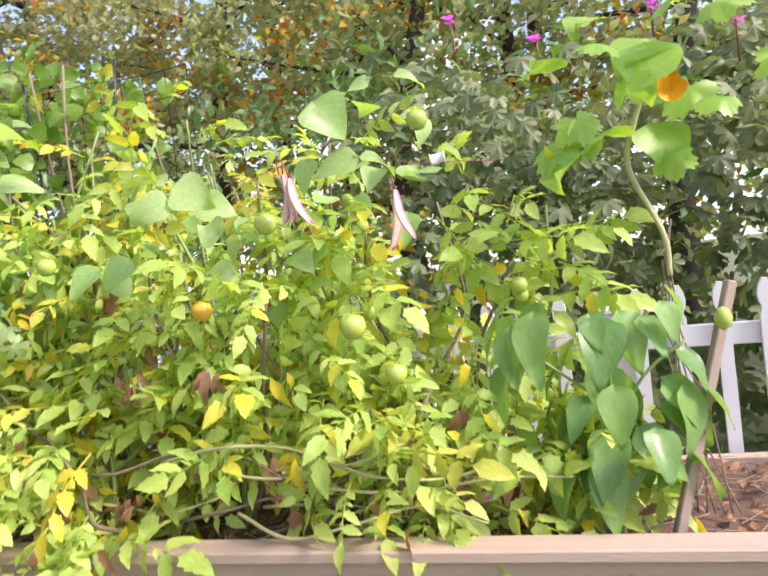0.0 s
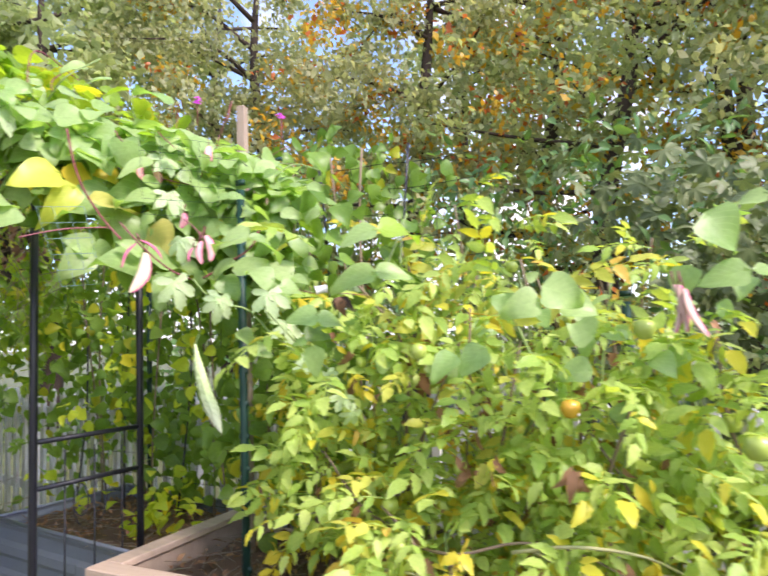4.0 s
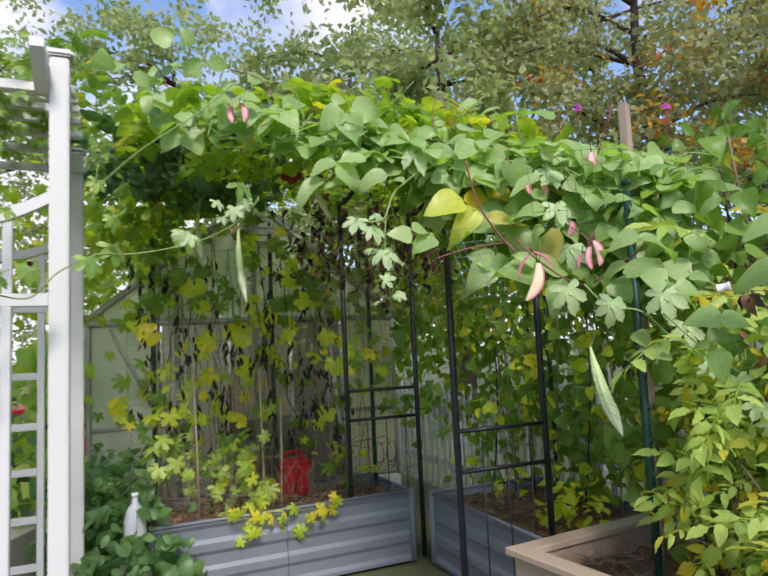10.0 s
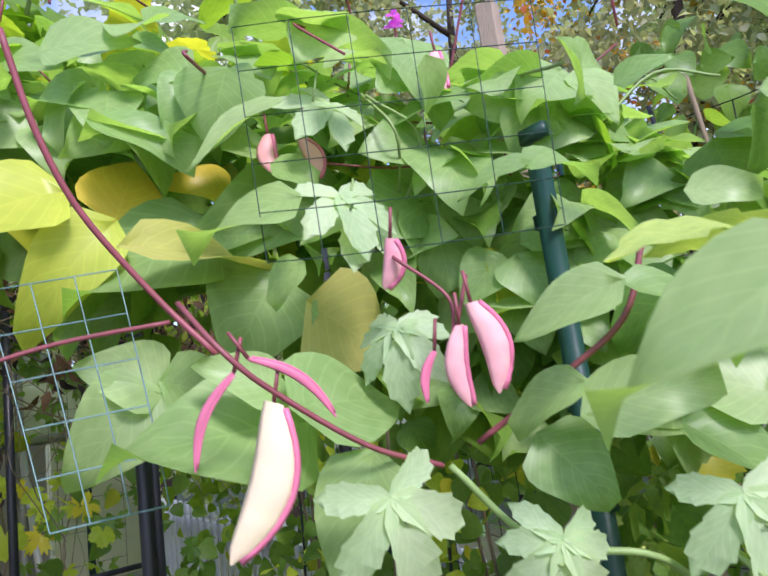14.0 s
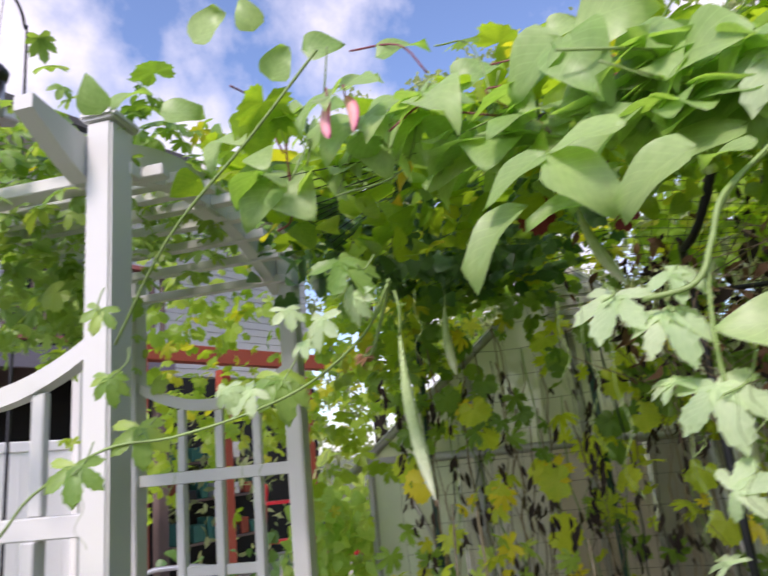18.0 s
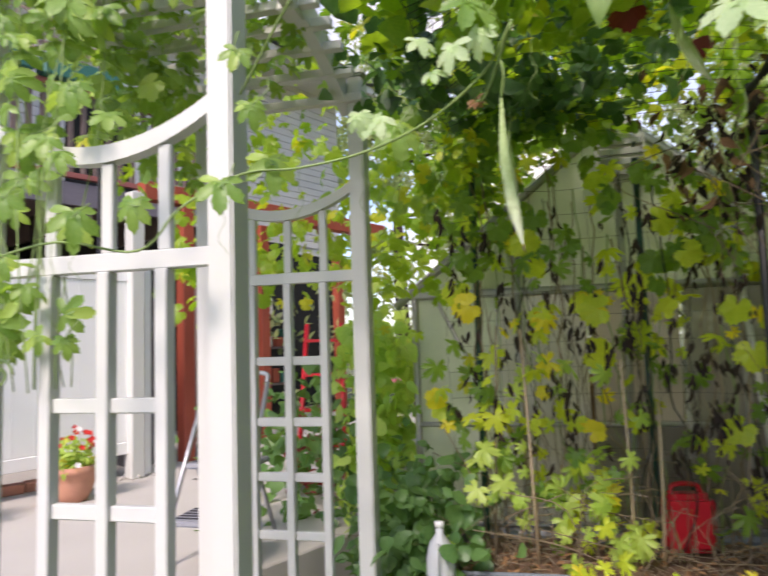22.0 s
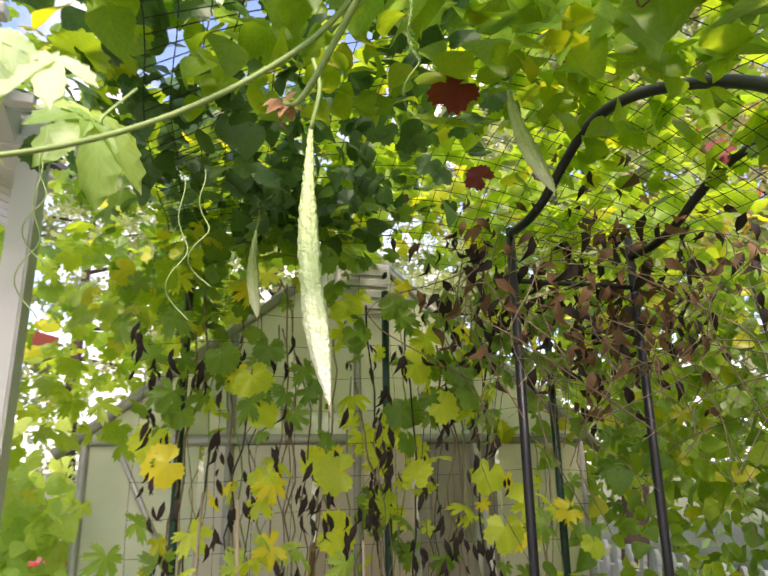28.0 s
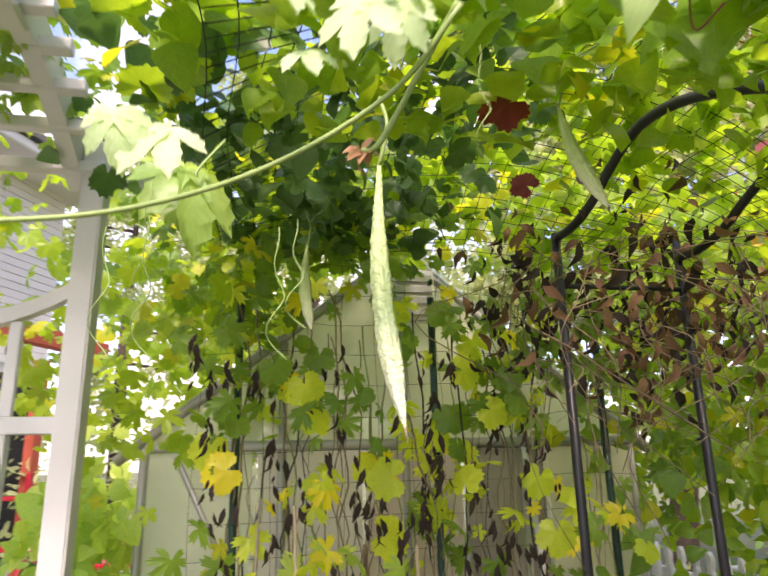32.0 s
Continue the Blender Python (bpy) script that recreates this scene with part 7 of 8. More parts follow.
mass("withered_vine", "shrivelled black leaves on the net", "withered vine", [leaf_small(0.35, 0.5)], dry_leaf, clumped(420, (-4.82, -0.1, 0.85), (-4.68, 1.35, 2.0), 80, (0.012, 0.014, 0.045)), (0.9, 0, 0), (0.035, 0.085), 36, 0.4, 2.5, 200)
# lighter copies, their sunlit look partly carried by the leaf colour
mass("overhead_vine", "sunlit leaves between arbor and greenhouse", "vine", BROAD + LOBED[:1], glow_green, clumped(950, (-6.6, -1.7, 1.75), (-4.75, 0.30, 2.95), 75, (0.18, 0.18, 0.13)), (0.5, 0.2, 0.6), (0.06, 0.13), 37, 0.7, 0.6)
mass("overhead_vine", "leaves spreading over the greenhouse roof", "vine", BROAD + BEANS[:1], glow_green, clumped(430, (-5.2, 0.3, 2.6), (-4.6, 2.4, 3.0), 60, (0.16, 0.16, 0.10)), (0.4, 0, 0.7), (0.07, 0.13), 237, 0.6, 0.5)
mass("ground_plant", "low dark leafy plants round the jug", "plant", [leaf_small(0.7), BEANS[2]], shrub_green, clumped(420, (-4.5, -0.40, 0.05), (-3.95, 0.12, 0.42), 40, (0.08, 0.09, 0.07)), (0.6, 0, 0.7), (0.05, 0.10), 239, 0.5, 0.3, 80)
mass("yellow_bush", "bright yellow-green bush beside the greenhouse", "bush", [leaf_small(0.6), BEANS[0]], lime_leaf, clumped(620, (-5.9, -0.76, 0.6), (-5.2, -0.48, 1.50), 50, (0.08, 0.06, 0.11)), (0.7, -0.1, 0.6), (0.06, 0.13), 38, 0.5, 0.6)
mass("ground_plant", "dark leafy plants growing at the arbor's foot", "plant", [leaf_small(0.7), BEANS[2]], shrub_green, clumped(1100, (-5.25, -0.5, 0.05), (-4.45, 0.0, 0.74), 80, (0.1, 0.1, 0.09)), (0.6, 0, 0.7), (0.05, 0.10), 39, 0.5, 0.3, 120)
mass("shrub", "green shrub beyond the arbor", "shrub", [leaf_small(0.5), BEANS[0]], shrub_green, clumped(700, (-6.3, -1.6, 0.1), (-5.2, -0.7, 1.15), 60, (0.12, 0.12, 0.12)), (0.6, 0.2, 0.7), (0.05, 0.12), 41, 0.6, 0.4)
mass("red_plant", "reddish flowering plant beyond the arbor", "plant", [leaf_small(0.35)], wine_leaf, clumped(120, (-5.6, -1.15, 0.5), (-5.4, -0.95, 1.0), 16, (0.05, 0.05, 0.08)), (0.6, 0.2, 0.7), (0.03, 0.07), 42, 0.6, 0.1)

# vine wall at the back of the metal bed
wall = clumped(1900, (-5.0, 2.25, 0.5), (-1.9, 2.62, 2.35), 210, (0.12, 0.08, 0.13))
mass("back_vine", "dense bean vine climbing the net behind the bed", "vine", BEANS[:3], shade_green, wall, (0.3, -0.9, 0.4), (0.05, 0.10), 43, 0.6, 0.7, 120)
mass("back_vine", "yellowing leaves low on the back net", "vine", BEANS[:2], vine_yellow, clumped(150, (-4.6, 2.1, 0.45), (-2.4, 2.4, 1.9), 40, (0.08, 0.06, 0.08)), (0.3, -0.9, 0.4), (0.05, 0.09), 44, 0.6, 0.7, 60)
for k in range(16):
    x = -4.5 + 0.17 * k
    pts = [(x + 0.05 * math.sin(4 * t + k), 2.34 + 0.05 * math.sin(3 * t + 2 * k), 0.4 + 1.9 * t) for t in np.linspace(0, 1, 10)]
    tagged(part("bean_pole", Geo().tube(pts, 0.006, 5), black_metal if k % 3 == 0 else dry_stem), "thin dark pole holding up the back vine", "pole", "thin poles in the back bed")
mass("back_vine", "green leaves covering the fence beside the greenhouse", "vine", BEANS[:2], glow_green, clumped(620, (-6.2, 2.1, 1.2), (-4.7, 2.6, 2.5), 70, (0.12, 0.1, 0.13)), (0.4, -0.8, 0.4), (0.05, 0.10), 143, 0.6, 0.7)
mass("low_seedlings", "small green seedlings in the metal bed", "plant", [BEANS[0], leaf_small(0.7)], vine_yellow, clumped(70, (-4.2, 1.85, 0.44), (-3.0, 2.2, 0.62), 18, (0.05, 0.05, 0.05)), (0.2, -0.3, 1), (0.04, 0.09), 45, 0.4, 0.2, 70)
mass("back_vine", "shaded vine leaves between the arch and the greenhouse", "vine", BEANS[:2] + LOBED[:1], shade_green, clumped(110, (-4.95, 1.60, 0.75), (-4.70, 2.15, 1.95), 32, (0.05, 0.07, 0.09)), (0.8, -0.3, 0.4), (0.06, 0.11), 243, 0.5, 0.7, 80)
mass("spilling_vine", "yellow-green lobed leaves spilling over the metal bed", "vine", LOBED, vine_yellow, clumped(26, (-4.42, 0.5, 0.36), (-4.36, 1.15, 0.55), 6, (0.03, 0.07, 0.06)), (0.95, 0, 0.4), (0.06, 0.10), 46, 0.3, 0.6, 26)


# ---- tomato plants ----
def bed_xy(u, v):
    c, s = math.cos(radians(6.5)), math.sin(radians(6.5))
    return -2.66 + c * u - s * v, 1.31 + s * u + c * v


def tomato_plant(u, v, h, seed, leaves, singles):
    rng = np.random.default_rng(seed)
    x, y = bed_xy(u, v)
    t = thing("tomato_plant", "sprawling tomato plant with unripe fruit and yellowing leaves", "tomato plant", (x, y, 0.54), 0, "tomato plants")
    stems = []
    for k in range(4):
        e = np.array((rng.normal(0, 0.16), rng.normal(-0.04, 0.10), h * rng.uniform(0.75, 1.0)))
        pts = smooth_line(((0, 0, 0), e * 0.35 + rng.normal(0, 0.05, 3) * (1, 1, 0), e * 0.7 + rng.normal(0, 0.06, 3), e), 5)
        part("stem", Geo().tube(pts, np.linspace(0.009, 0.004, len(pts)), 6), green_stem if k % 3 else dry_stem, t)
        stems.append(pts)
    forms = [leaf_tomato(rng) for _ in range(3)]
    n = leaves
    pl = np.array([stems[int(rng.integers(0, 4))][int(rng.integers(3, 16))] for _ in range(n)]) + rng.normal(0, 0.07, (n, 3))
    pl[:, 2] = np.maximum(pl[:, 2], 0.12 if h < 0.6 else 0.30 if u > 1.5 else 0.22)
    out = pl * np.array((1, 1, 0)) + rng.normal(0, 0.3, (n, 3)) + np.array((0.1, -0.5, 0.1))
    nor = np.array((0.1, -0.5, 0.8)) + rng.normal(0, 0.3, (n, 3))
    m = frames(pl, out, nor, rng.uniform(0.14, 0.26, n))
    as_parts("leaf", forms, m[:singles], tomato_green, t)
    for i, mt in enumerate((tomato_green, tomato_olive if seed % 2 else tomato_green, tomato_yellow if seed % 5 == 0 else tomato_green)):
        part("foliage", bake("foliage", forms[i], m[singles:][i::3]), mt, t, "", "stuff")
    for k in range(6):
        q = pl[int(rng.integers(0, n))] * np.array((1, 1, 0.9)) + np.array((0, -0.05, -0.03))
        r = rng.uniform(0.017, 0.028)
        fr = part("tomato", np_mesh("tomato", *lathe([(0, -r), (r * 0.6, -r * 0.85), (r, -r * 0.1), (r * 0.85, r * 0.6), (r * 0.3, r * 0.85), (0, r * 0.75)], 14)), tomato_skin, t, "unripe yellow-green tomato")
        fr.location = q
        part("calyx", bake("calyx", leaf_small(0.3), frames(np.zeros((5, 3)) + (0, 0, r * 0.8), np.array([(math.cos(1.257 * j), math.sin(1.257 * j), 0.2) for j in range(5)]), np.zeros((5, 3)) + (0, 0, 1.0), np.full(5, r * 1.1))), tomato_green, fr)
    n = 38
    pl = np.stack([rng.normal(0, 0.2, n), rng.normal(-0.05, 0.12, n), rng.uniform(0.0, h * 0.75, n)], 1)
    way, nor = loose(rng, n, (0.1, -0.8, 0.4), 0.5, 1.2)
    as_parts("withered_leaf", [leaf_small(0.45, 0.5)], frames(pl, way, nor, rng.uniform(0.03, 0.07, n))[:14], tomato_yellow if seed % 2 else brown_leaf, t)
    part("foliage", bake("foliage", leaf_toothed(0.6, 0.6), frames(pl, way, nor, rng.uniform(0.04, 0.08, n))[14:]), brown_leaf if seed % 2 else tomato_yellow, t, "withering lower leaves", "stuff")
    return t


for k, (u, v, h) in enumerate(((0.75, 0.36, 0.80), (1.05, 0.50, 1.15), (1.15, 0.22, 0.55), (1.35, 0.42, 1.05), (1.6, 0.25, 0.70), (1.65, 0.52, 1.15), (1.9, 0.38, 1.05), (2.05, 0.22, 0.45), (2.15, 0.50, 0.95), (2.45, 0.32, 0.30), (0.9, 0.66, 1.32), (1.5, 0.68, 1.28), (0.62, 0.70, 1.42), (1.2, 0.72, 1.38), (1.85, 0.72, 1.22), (1.28, 0.07, 0.36))):
    tomato_plant(u, v, h, 100 + k, 64 if k < 10 else 40 if k < 12 else 34, 28 if k < 10 else 0 if k < 12 else 20)
rng = np.random.default_rng(47)
pl = clumped(80, (-1.6, 1.55, 1.15), (-0.35, 1.75, 1.65), 20, (0.07, 0.05, 0.05))
RUN = mass("bean_runner", "bean runner with broad leaves draped over the tomatoes", "bean vine", BEANS, bean_green, pl[:34], (0.1, -0.7, 0.75), (0.06, 0.10), 48, 0.35, 0.3, 34)
hero_leaves("leaf", RUNNER_LEAVES, bean_green, RUN, "", (0.3, -0.75, 0.6), 12)
hero_leaves("leaf", RUNNER_LEAVES_FAR, bean_green, RUN, "", (0.3, -0.75, 0.6), 13)
TRAIL = thing("trailing_vine", "thin trailing stems along the front of the bed", "vine", (-0.9, 1.4, 0.55))
TRAIL.matrix_world = Matrix.Identity(4)
for k in range(11):
    x0 = rng.uniform(-1.9, -0.1)
    lift, y0 = 0.57 + 0.022 * k, 1.37 + 0.115 * (x0 + 1.9) + rng.uniform(0.02, 0.14)
    pts = smooth_line([(x0 + 0.16 * j, y0 + 0.018 * j + 0.03 * math.sin(j * 2 + k), lift + 0.07 * abs(math.sin(j * 0.9 + k))) for j in range(5)], 4)
    part("stem", Geo().tube(pts, np.linspace(0.0055, 0.0025, len(pts)), 6), dry_stem if k % 3 == 0 else pale_stem, TRAIL)
# ripening fruit in the open, and shrivelled leaves hanging from bent stems
for x, y, z, r, mat, lab in ((-0.574, 1.456, 1.138, 0.031, tomato_skin, "pale green unripe tomato"), (-0.98, 1.476, 1.206, 0.026, tomato_ripe, "yellow-orange ripening tomato"), (-0.50, 1.50, 1.02, 0.026, tomato_skin, "pale green unripe tomato"), (-1.36, 1.38, 1.36, 0.024, tomato_skin, "pale green unripe tomato"), (-0.80, 1.52, 1.40, 0.028, tomato_skin, "pale green unripe tomato"), (-0.42, 1.62, 1.60, 0.026, tomato_skin, "pale green unripe tomato")):
    fr = part("tomato", np_mesh("tomato", *lathe([(0, -r), (r * 0.6, -r * 0.85), (r, -r * 0.1), (r * 0.85, r * 0.6), (r * 0.3, r * 0.85), (0, r * 0.75)], 18)), mat, TRAIL, lab)
    fr.location = (x, y, z)
    part("calyx", bake("calyx", leaf_small(0.3), frames(np.zeros((5, 3)) + (0, 0, r * 0.8), np.array([(math.cos(1.257 * j), math.sin(1.257 * j), 0.2) for j in range(5)]), np.zeros((5, 3)) + (0, 0, 1.0), np.full(5, r * 1.1))), tomato_green, fr)
for k in range(15):
    c = np.array((rng.uniform(-1.9, -0.1), 0.0, rng.uniform(0.62, 1.15)))
    c[1] = 1.36 + 0.115 * (c[0] + 1.9) + rng.uniform(0.0, 0.16)
    n = int(rng.integers(3, 6))
    way, nor = loose(rng, n, (0.1, -0.8, 0.3), 0.5, 1.6)
    part("withered_leaf", bake("withered_leaf", leaf_small(0.42, 0.6), frames(c[None] + rng.normal(0, 0.012, (n, 3)), way, nor, rng.uniform(0.04, 0.085, n))), brown_leaf if k % 3 else tomato_yellow, TRAIL, "shrivelled tan leaf")


def pepper_plant():
    x, y = bed_xy(2.63, 0.13)
    p = thing("pepper_plant", "pepper plant with large drooping dark leaves", "pepper plant", (x, y, 0.54))
    rng = np.random.default_rng(51)
    part("stem", Geo().tube(smooth_line(((0, 0, 0), (0.01, -0.01, 0.2), (-0.02, 0, 0.38), (0.03, 0.02, 0.5))), (0.007), 7), green_stem, p)
    for k in range(4):
        a = k * 1.6
        part("branch", Geo().tube(smooth_line(((0, 0, 0.26 + 0.04 * k), (0.08 * math.cos(a), 0.06 * math.sin(a), 0.4), (0.18 * math.cos(a), 0.12 * math.sin(a), 0.48))), 0.004, 6), green_stem, p)
    n = 48
    a = rng.uniform(0, 6.28, n)
    pl = np.stack([np.cos(a) * rng.uniform(0.03, 0.27, n), np.sin(a) * rng.uniform(0.02, 0.12, n), rng.uniform(0.17, 0.62, n)], 1)
    way = np.stack([np.cos(a) * 0.6, np.sin(a) * 0.5 - 0.2, np.full(n, -0.9)], 1) + rng.normal(0, 0.2, (n, 3))
    nor = np.stack([np.cos(a), np.sin(a) - 0.6, np.full(n, 0.6)], 1)
    as_parts("leaf", [leaf_bean(0.3, 0.25, 0, 0.55), leaf_bean(0.2, 0.4, 0.5, 0.5)], frames(pl, way, nor, rng.uniform(0.09, 0.17, n)), pepper_green, p)


pepper_plant()


def squash_plant():
    s = thing("squash_plant", "squash vine with large soft leaves and an orange flower", "squash plant", (0.10, 1.86, 0.54))
    rng = np.random.default_rng(52)
    part("stem", Geo().tube(smooth_line(((0.01, 0.04, 0.62), (0.005, 0.04, 0.725), (-0.06, 0.04, 0.90), (-0.04, 0.03, 1.0), (0.0, 0.02, 1.1))), (0.007), 7), pale_stem, s)
    for k in range(6):
        part("dry_stem", Geo().tube(smooth_line(((0.01 + 0.006 * k - 0.015, 0.04, 0.66 + 0.02 * k), (0.02 * math.sin(k), 0.05, 0.5), (0.03 + 0.03 * math.sin(2 * k), 0.06, 0.3), (0.02 + 0.02 * k, 0.08, 0.0))), 0.0022, 5), dry_stem, s)
    pl = np.array([(x, y, z) for x, y, z in ((-0.22, 0.0, 0.98), (-0.10, -0.08, 1.19), (0.0, -0.06, 1.17), (0.06, -0.10, 1.25), (0.19, -0.04, 1.34), (-0.12, 0.02, 1.29), (-0.05, -0.09, 1.06), (0.15, -0.05, 1.02), (-0.20, 0.02, 0.94), (0.04, 0.0, 0.91), (0.17, 0.03, 1.26), (-0.23, 0.04, 1.18), (-0.17, -0.02, 1.03), (-0.11, -0.03, 0.98), (0.02, 0.02, 1.20), (0.26, -0.04, 1.10), (0.34, 0.0, 1.20), (0.28, 0.04, 1.38), (0.10, 0.06, 1.08), (0.40, 0.02, 1.05), (0.0, 0.05, 1.0))])
    n = len(pl)
    way = np.array((0, -0.55, -0.45)) + rng.normal(0, 0.55, (n, 3))
    nor = np.array((0, -0.55, 0.75)) + rng.normal(0, 0.3, (n, 3))
    as_parts("leaf", [leaf_lobed(5, 0.30, 0.35, 0.07, 150), leaf_lobed(5, 0.22, 0.5, 0.05, 155), BEANS[2]], frames(pl, way, nor, rng.uniform(0.10, 0.16, n)), squash_green, s)
    fl = part("flower", bake("flower", leaf_small(0.75, -0.2), frames(np.zeros((5, 3)), np.array([(math.cos(1.257 * j), -0.9, math.sin(1.257 * j)) for j in range(5)]), np.array([(-math.cos(1.257 * j), -0.6, -math.sin(1.257 * j)) for j in range(5)]), np.full(5, 0.055))), petal_orange, s, "open orange squash flower")
    fl.location = (0.04, -0.12, 1.04)
    small = part("fruit", np_mesh("fruit", *lathe([(0, -0.03), (0.016, -0.02), (0.02, 0.0), (0.013, 0.02), (0, 0.026)], 12)), tomato_skin, s, "small round green squash")
    small.location = (0.10, -0.10, 0.52)


squash_plant()
for x, y, z, a in ((-0.38, 1.62, 1.50, 12), (-1.72, 1.42, 1.555, 35)):
    sp = thing("string_spool", "small white spool tied on a cord in the vine", "spool", (x, y, z), a)
    sp.scale = (0.68, 0.68, 0.68)
    part("core", np_mesh("core", *lathe([(0, -0.026), (0.021, -0.026), (0.022, -0.022), (0.018, -0.019), (0.018, 0.019), (0.022, 0.022), (0.021, 0.026), (0, 0.026)], 16)), fence_white, sp).matrix_local = pose(0, 0, 0, 0, 82, 0)
    part("cord", Geo().tube(smooth_line([(-0.16, 0.02, 0.025), (-0.05, 0, -0.012), (0.05, 0, -0.016), (0.2, 0.03, -0.03)]), 0.0016, 5), red_stem, sp)



# ---- trees ----
def tree(x, y, h, r, seed, mat, leaves=9000, size=(0.07, 0.14), low=0.25, lean=0.0, accent=None, label="tall leafy tree behind the garden"):
    rng = np.random.default_rng(seed)
    t = thing("tree", label, "tree", (x, y, 0), 0, "trees round the garden")
    top = np.array((lean * h, rng.normal(0, 0.3), h * 0.92))
    tr = smooth_line(((0, 0, -0.1), top * 0.35 + rng.normal(0, 0.12, 3) * (1, 1, 0), top * 0.7 + rng.normal(0, 0.2, 3) * (1, 1, 0), top), 5)
    part("trunk", Geo().tube(tr, np.linspace(0.018 * h + 0.04, 0.02, len(tr)), 9), bark, t)
    tips = []
    for k in range(14):
        i = int(len(tr) * rng.uniform(0.25, 0.9))
        a = rng.uniform(0, 6.28)
        reach = r * rng.uniform(0.6, 1.05) * (1 - 0.45 * (i / len(tr) - 0.3))
        e = tr[i] + np.array((math.cos(a) * reach, math.sin(a) * reach, rng.uniform(-0.05, 0.35) * reach))
        ln = smooth_line((tr[i], (tr[i] + e) / 2 + rng.normal(0, 0.15, 3) + (0, 0, 0.12), e), 4)
        part("limb", Geo().tube(ln, np.linspace(0.005 * h, 0.006, len(ln)), 6), bark, t)
        for s in (0.35, 0.5, 0.65, 0.8, 0.92, 1.0):
            tips.append(ln[min(len(ln) - 1, int(s * len(ln)))])
    tips = np.array(tips)
    extra = []
    for _ in range(110):
        a, z = rng.uniform(0, 6.28), rng.uniform(low, 1.0)
        rr = r * math.sqrt(rng.uniform(0.05, 1)) * (1 - 0.55 * abs(z - 0.5))
        extra.append((math.cos(a) * rr + lean * h * z, math.sin(a) * rr, z * h))
    cl = np.vstack([tips, np.array(extra)])
    idx = rng.integers(0, len(cl), leaves)
    pl = cl[idx] + rng.normal(0, 1, (leaves, 3)) * np.array((0.05, 0.05, 0.032)) * (r + 1.2)
    way, nor = loose(rng, leaves, (0, 0, 0.6), 0.8, 0.4)
    m = frames(pl, way, nor, rng.uniform(*size, leaves))
    turned = (idx % (4 if x > -5 else 11) == 0) & (rng.random(leaves) < 0.75) if accent else np.zeros(leaves, bool)
    part("crown", bake("crown", leaf_tree(), m[~turned]), mat, t, "", "stuff")
    if accent:
        part("accent_leaves", bake("accent_leaves", leaf_tree(), m[turned]), accent, t, "yellow and orange autumn leaves", "stuff")


for k, (x, y, h, r, mat, n, low, acc) in enumerate((
    (0.6, 6.6, 6.5, 2.2, tree_dark, 9000, 0.10, None),
    (-2.0, 7.0, 7.5, 2.3, tree_green, 8000, 0.16, autumn_leaf),
    (-4.6, 7.0, 8.0, 2.4, tree_dark, 10000, 0.14, autumn_leaf),
    (3.2, 7.4, 7.5, 2.6, tree_dark, 9000, 0.08, None),
    (-7.2, 7.0, 8.5, 2.6, tree_dark, 10000, 0.15, autumn_leaf),
    (-10.0, 5.2, 8.5, 2.8, tree_green, 11000, 0.15, None),
    (-13.5, 4.6, 9.5, 3.0, tree_green, 10000, 0.2, None),
    (-16.0, 1.0, 10.0, 3.2, tree_green, 10000, 0.15, None),
    (-18.0, -3.0, 10.5, 3.4, tree_green, 10000, 0.15, None),
    (-15.0, -7.5, 8.0, 3.0, tree_green, 9000, 0.15, None),
    (-0.8, 10.5, 9.5, 3.2, tree_green, 9000, 0.1, autumn_leaf),
    (-5.5, 11.0, 10.5, 3.4, tree_green, 9000, 0.1, None),
    (4.5, 11.5, 10.0, 3.4, tree_dark, 9000, 0.1, None),
    (-11.5, 10.5, 11.0, 3.6, tree_dark, 9000, 0.1, None),
    (-22.0, 8.0, 11.0, 4.0, tree_green, 9000, 0.1, None),
    (-0.9, 7.8, 7.0, 2.4, tree_green, 11000, 0.12, autumn_leaf),
    (1.8, 8.6, 8.0, 2.6, tree_green, 10000, 0.12, None),
    (-3.3, 8.8, 8.5, 2.6, tree_green, 10000, 0.12, autumn_leaf),
)):
    tree(x, y, h, r, 200 + k, mat, int(n * (1.25 if x > -3.6 and y < 8 else 0.45 if x > -3.6 else 1.9 if y < 8 and x > -9 else 1.2)), (0.07, 0.125) if y < 8 and x > -9 else (0.12, 0.21), low, random.Random(k).uniform(-0.04, 0.04), acc)
mass("undergrowth", "dark leafy undergrowth beyond the picket fence", "bushes", [leaf_small(0.5)], shrub_green, clumped(7500, (-9, 3.7, 0.1), (4.5, 6.0, 2.8), 230, (0.25, 0.25, 0.22)), (0, -0.6, 0.6), (0.06, 0.14), 55, 0.7, 0.4)
mass("undergrowth", "leafy undergrowth west of the greenhouse", "bushes", [leaf_small(0.5)], tree_green, clumped(3200, (-13, -4.0, 0.1), (-9.0, 5.0, 2.4), 130, (0.3, 0.3, 0.25)), (0.6, 0, 0.6), (0.09, 0.18), 56, 0.7, 0.4)
mass("oak_shrub", "dark grey-green shrub with lobed leaves beyond the picket fence", "shrub", [leaf_lobed(5, 0.5, 0.3, 0.05, 120)], oak_green, clumped(1900, (-0.9, 2.9, 0.8), (2.4, 3.6, 1.9), 130, (0.14, 0.14, 0.09)), (0, -0.5, 0.8), (0.07, 0.13), 57, 0.5, 0.4, 300)
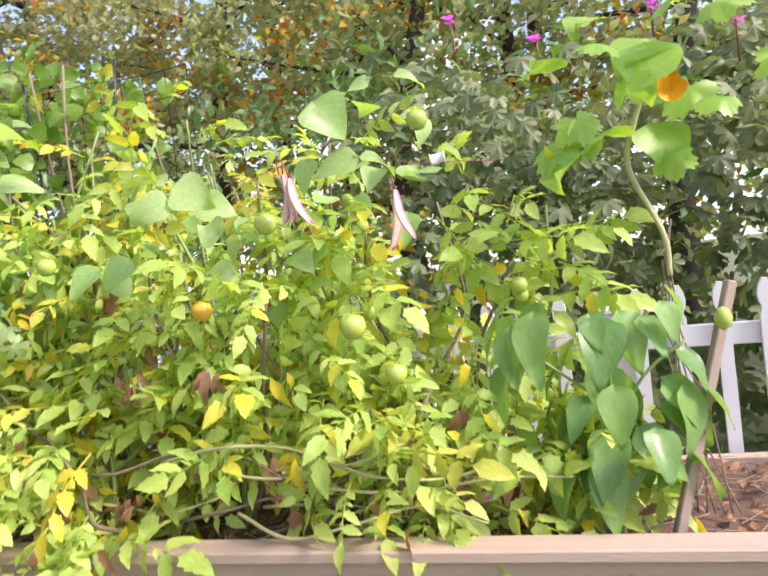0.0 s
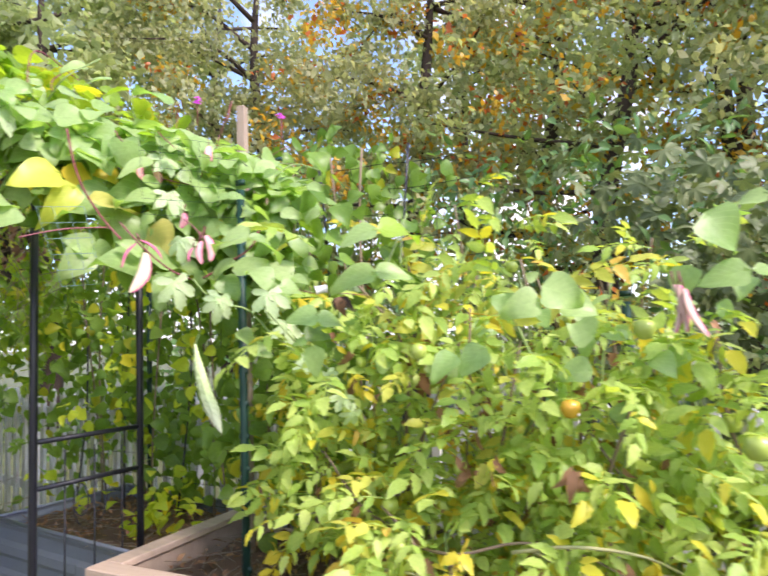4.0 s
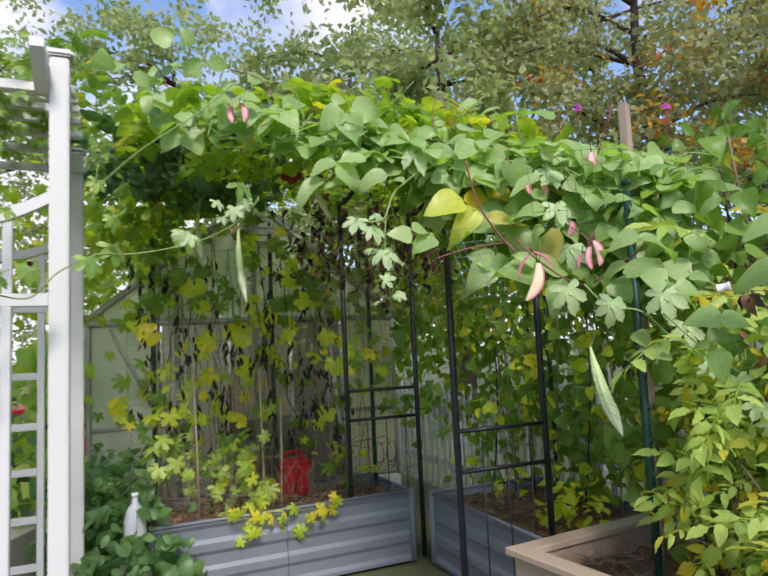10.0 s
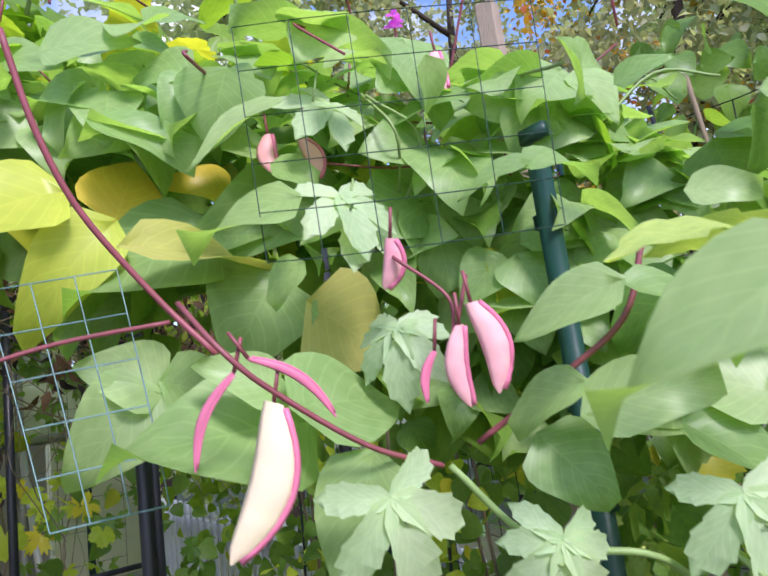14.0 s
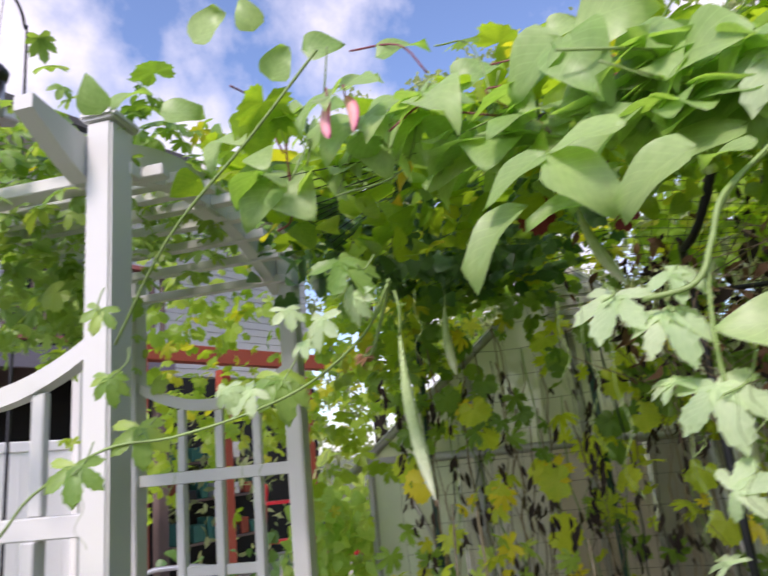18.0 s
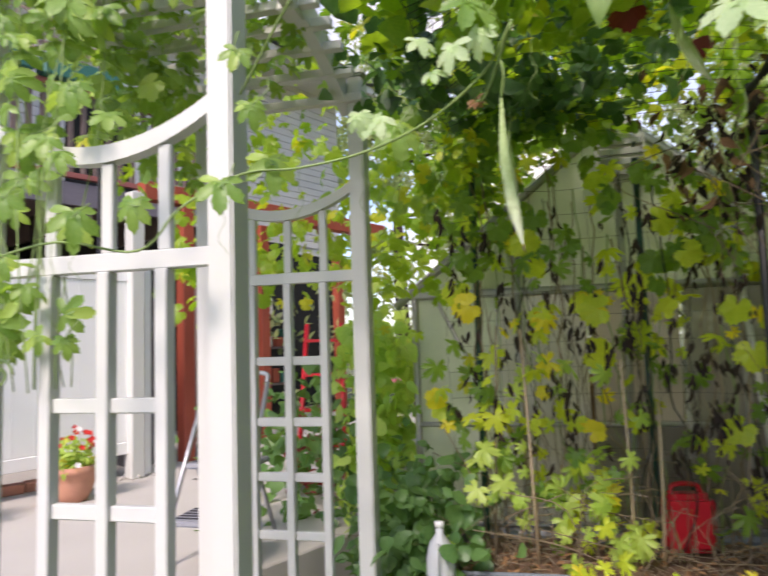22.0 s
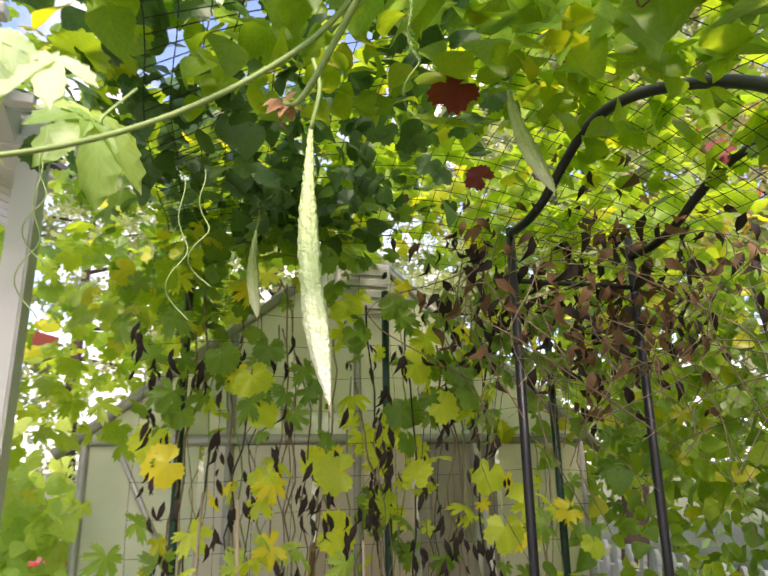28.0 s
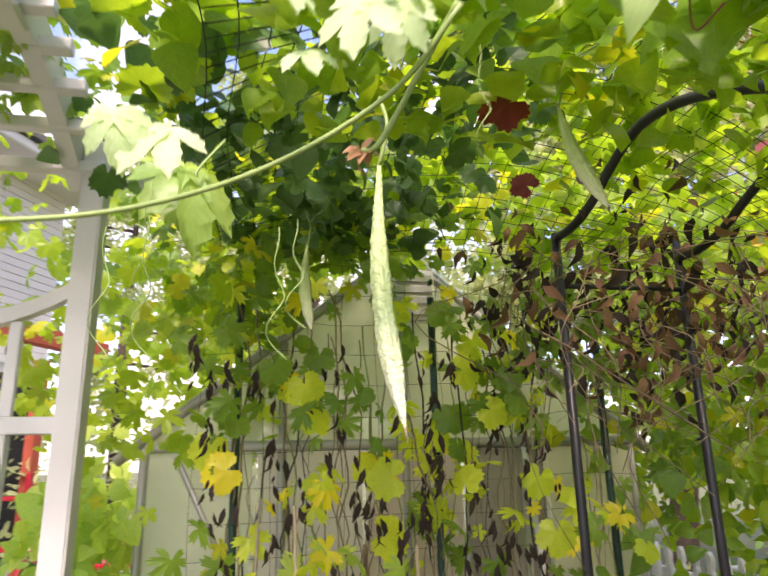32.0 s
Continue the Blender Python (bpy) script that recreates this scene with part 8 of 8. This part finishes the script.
# added leaf mass, its dark colour stands in for the shadow behind
mass("oak_shrub", "deep shaded shrub leaves behind the front ones", "shrub", [leaf_lobed(5, 0.5, 0.3, 0.05, 120)], oak_green, clumped(1500, (-1.6, 3.5, 0.2), (3.0, 4.6, 2.4), 110, (0.2, 0.2, 0.14)), (0, -0.5, 0.8), (0.10, 0.18), 157, 0.5, 0.4, 220)
curl = tagged(part("curled_leaf", bake("curled_leaf", leaf_small(0.7, 0.6), frames(np.array([(-1.66, 1.44, 1.53)] * 4), np.array([(0.2, -0.2, -1), (-0.5, -0.3, -0.7), (0.6, 0.1, -0.6), (0, -0.6, -0.5)]), np.array([(0.2, -1, 0.3)] * 4), np.array([0.06, 0.05, 0.05, 0.04]))), litter_leaf), "curled brown dead leaf caught in the vine", "dead leaf")
# darkened green again, for the shade round the post
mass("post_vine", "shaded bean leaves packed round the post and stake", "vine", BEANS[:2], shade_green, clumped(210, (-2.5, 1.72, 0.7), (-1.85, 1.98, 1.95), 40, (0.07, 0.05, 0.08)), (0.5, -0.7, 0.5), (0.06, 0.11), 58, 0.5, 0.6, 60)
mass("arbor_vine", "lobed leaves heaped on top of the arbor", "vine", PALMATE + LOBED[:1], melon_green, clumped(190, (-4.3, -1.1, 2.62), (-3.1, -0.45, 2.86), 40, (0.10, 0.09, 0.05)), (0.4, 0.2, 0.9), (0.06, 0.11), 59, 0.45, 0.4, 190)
# darkened copies beside the sunlit leaves there, shade put into the colour
mass("overhead_vine", "leaves massed between the arbor and the greenhouse, coloured dark for shade", "vine", BROAD[:1] + LOBED[:1], shade_green, clumped(260, (-5.4, -0.5, 2.25), (-4.45, 0.6, 2.9), 60, (0.12, 0.12, 0.10)), (0.7, 0.1, 0.5), (0.06, 0.11), 60, 0.6, 0.5)
mass("back_vine", "vine leaves behind the garden arch", "vine", BEANS[:2] + LOBED[:1], glow_green, clumped(520, (-5.7, 2.05, 1.5), (-4.5, 2.6, 2.9), 70, (0.12, 0.1, 0.12)), (0.6, -0.6, 0.4), (0.06, 0.10), 61, 0.6, 0.6)
FALLEN = thing("fallen_leaves", "few dry brown leaves lying on the patio", "fallen leaves")
FALLEN.matrix_world = HOUSE
rng = np.random.default_rng(91)
pl = np.stack([rng.uniform(-2.6, 3.0, 26), rng.uniform(-2.3, 0.6, 26), np.full(26, 0.006)], 1)
way, nor = loose(rng, 26, (0, 0, 1), 0.12, 0)
as_parts("leaf", [leaf_small(0.6, 0.05)], frames(pl, way * np.array((1, 1, 0.1)), nor, rng.uniform(0.04, 0.09, 26)), litter_leaf, FALLEN)
# shade over the beams is in the leaf colour
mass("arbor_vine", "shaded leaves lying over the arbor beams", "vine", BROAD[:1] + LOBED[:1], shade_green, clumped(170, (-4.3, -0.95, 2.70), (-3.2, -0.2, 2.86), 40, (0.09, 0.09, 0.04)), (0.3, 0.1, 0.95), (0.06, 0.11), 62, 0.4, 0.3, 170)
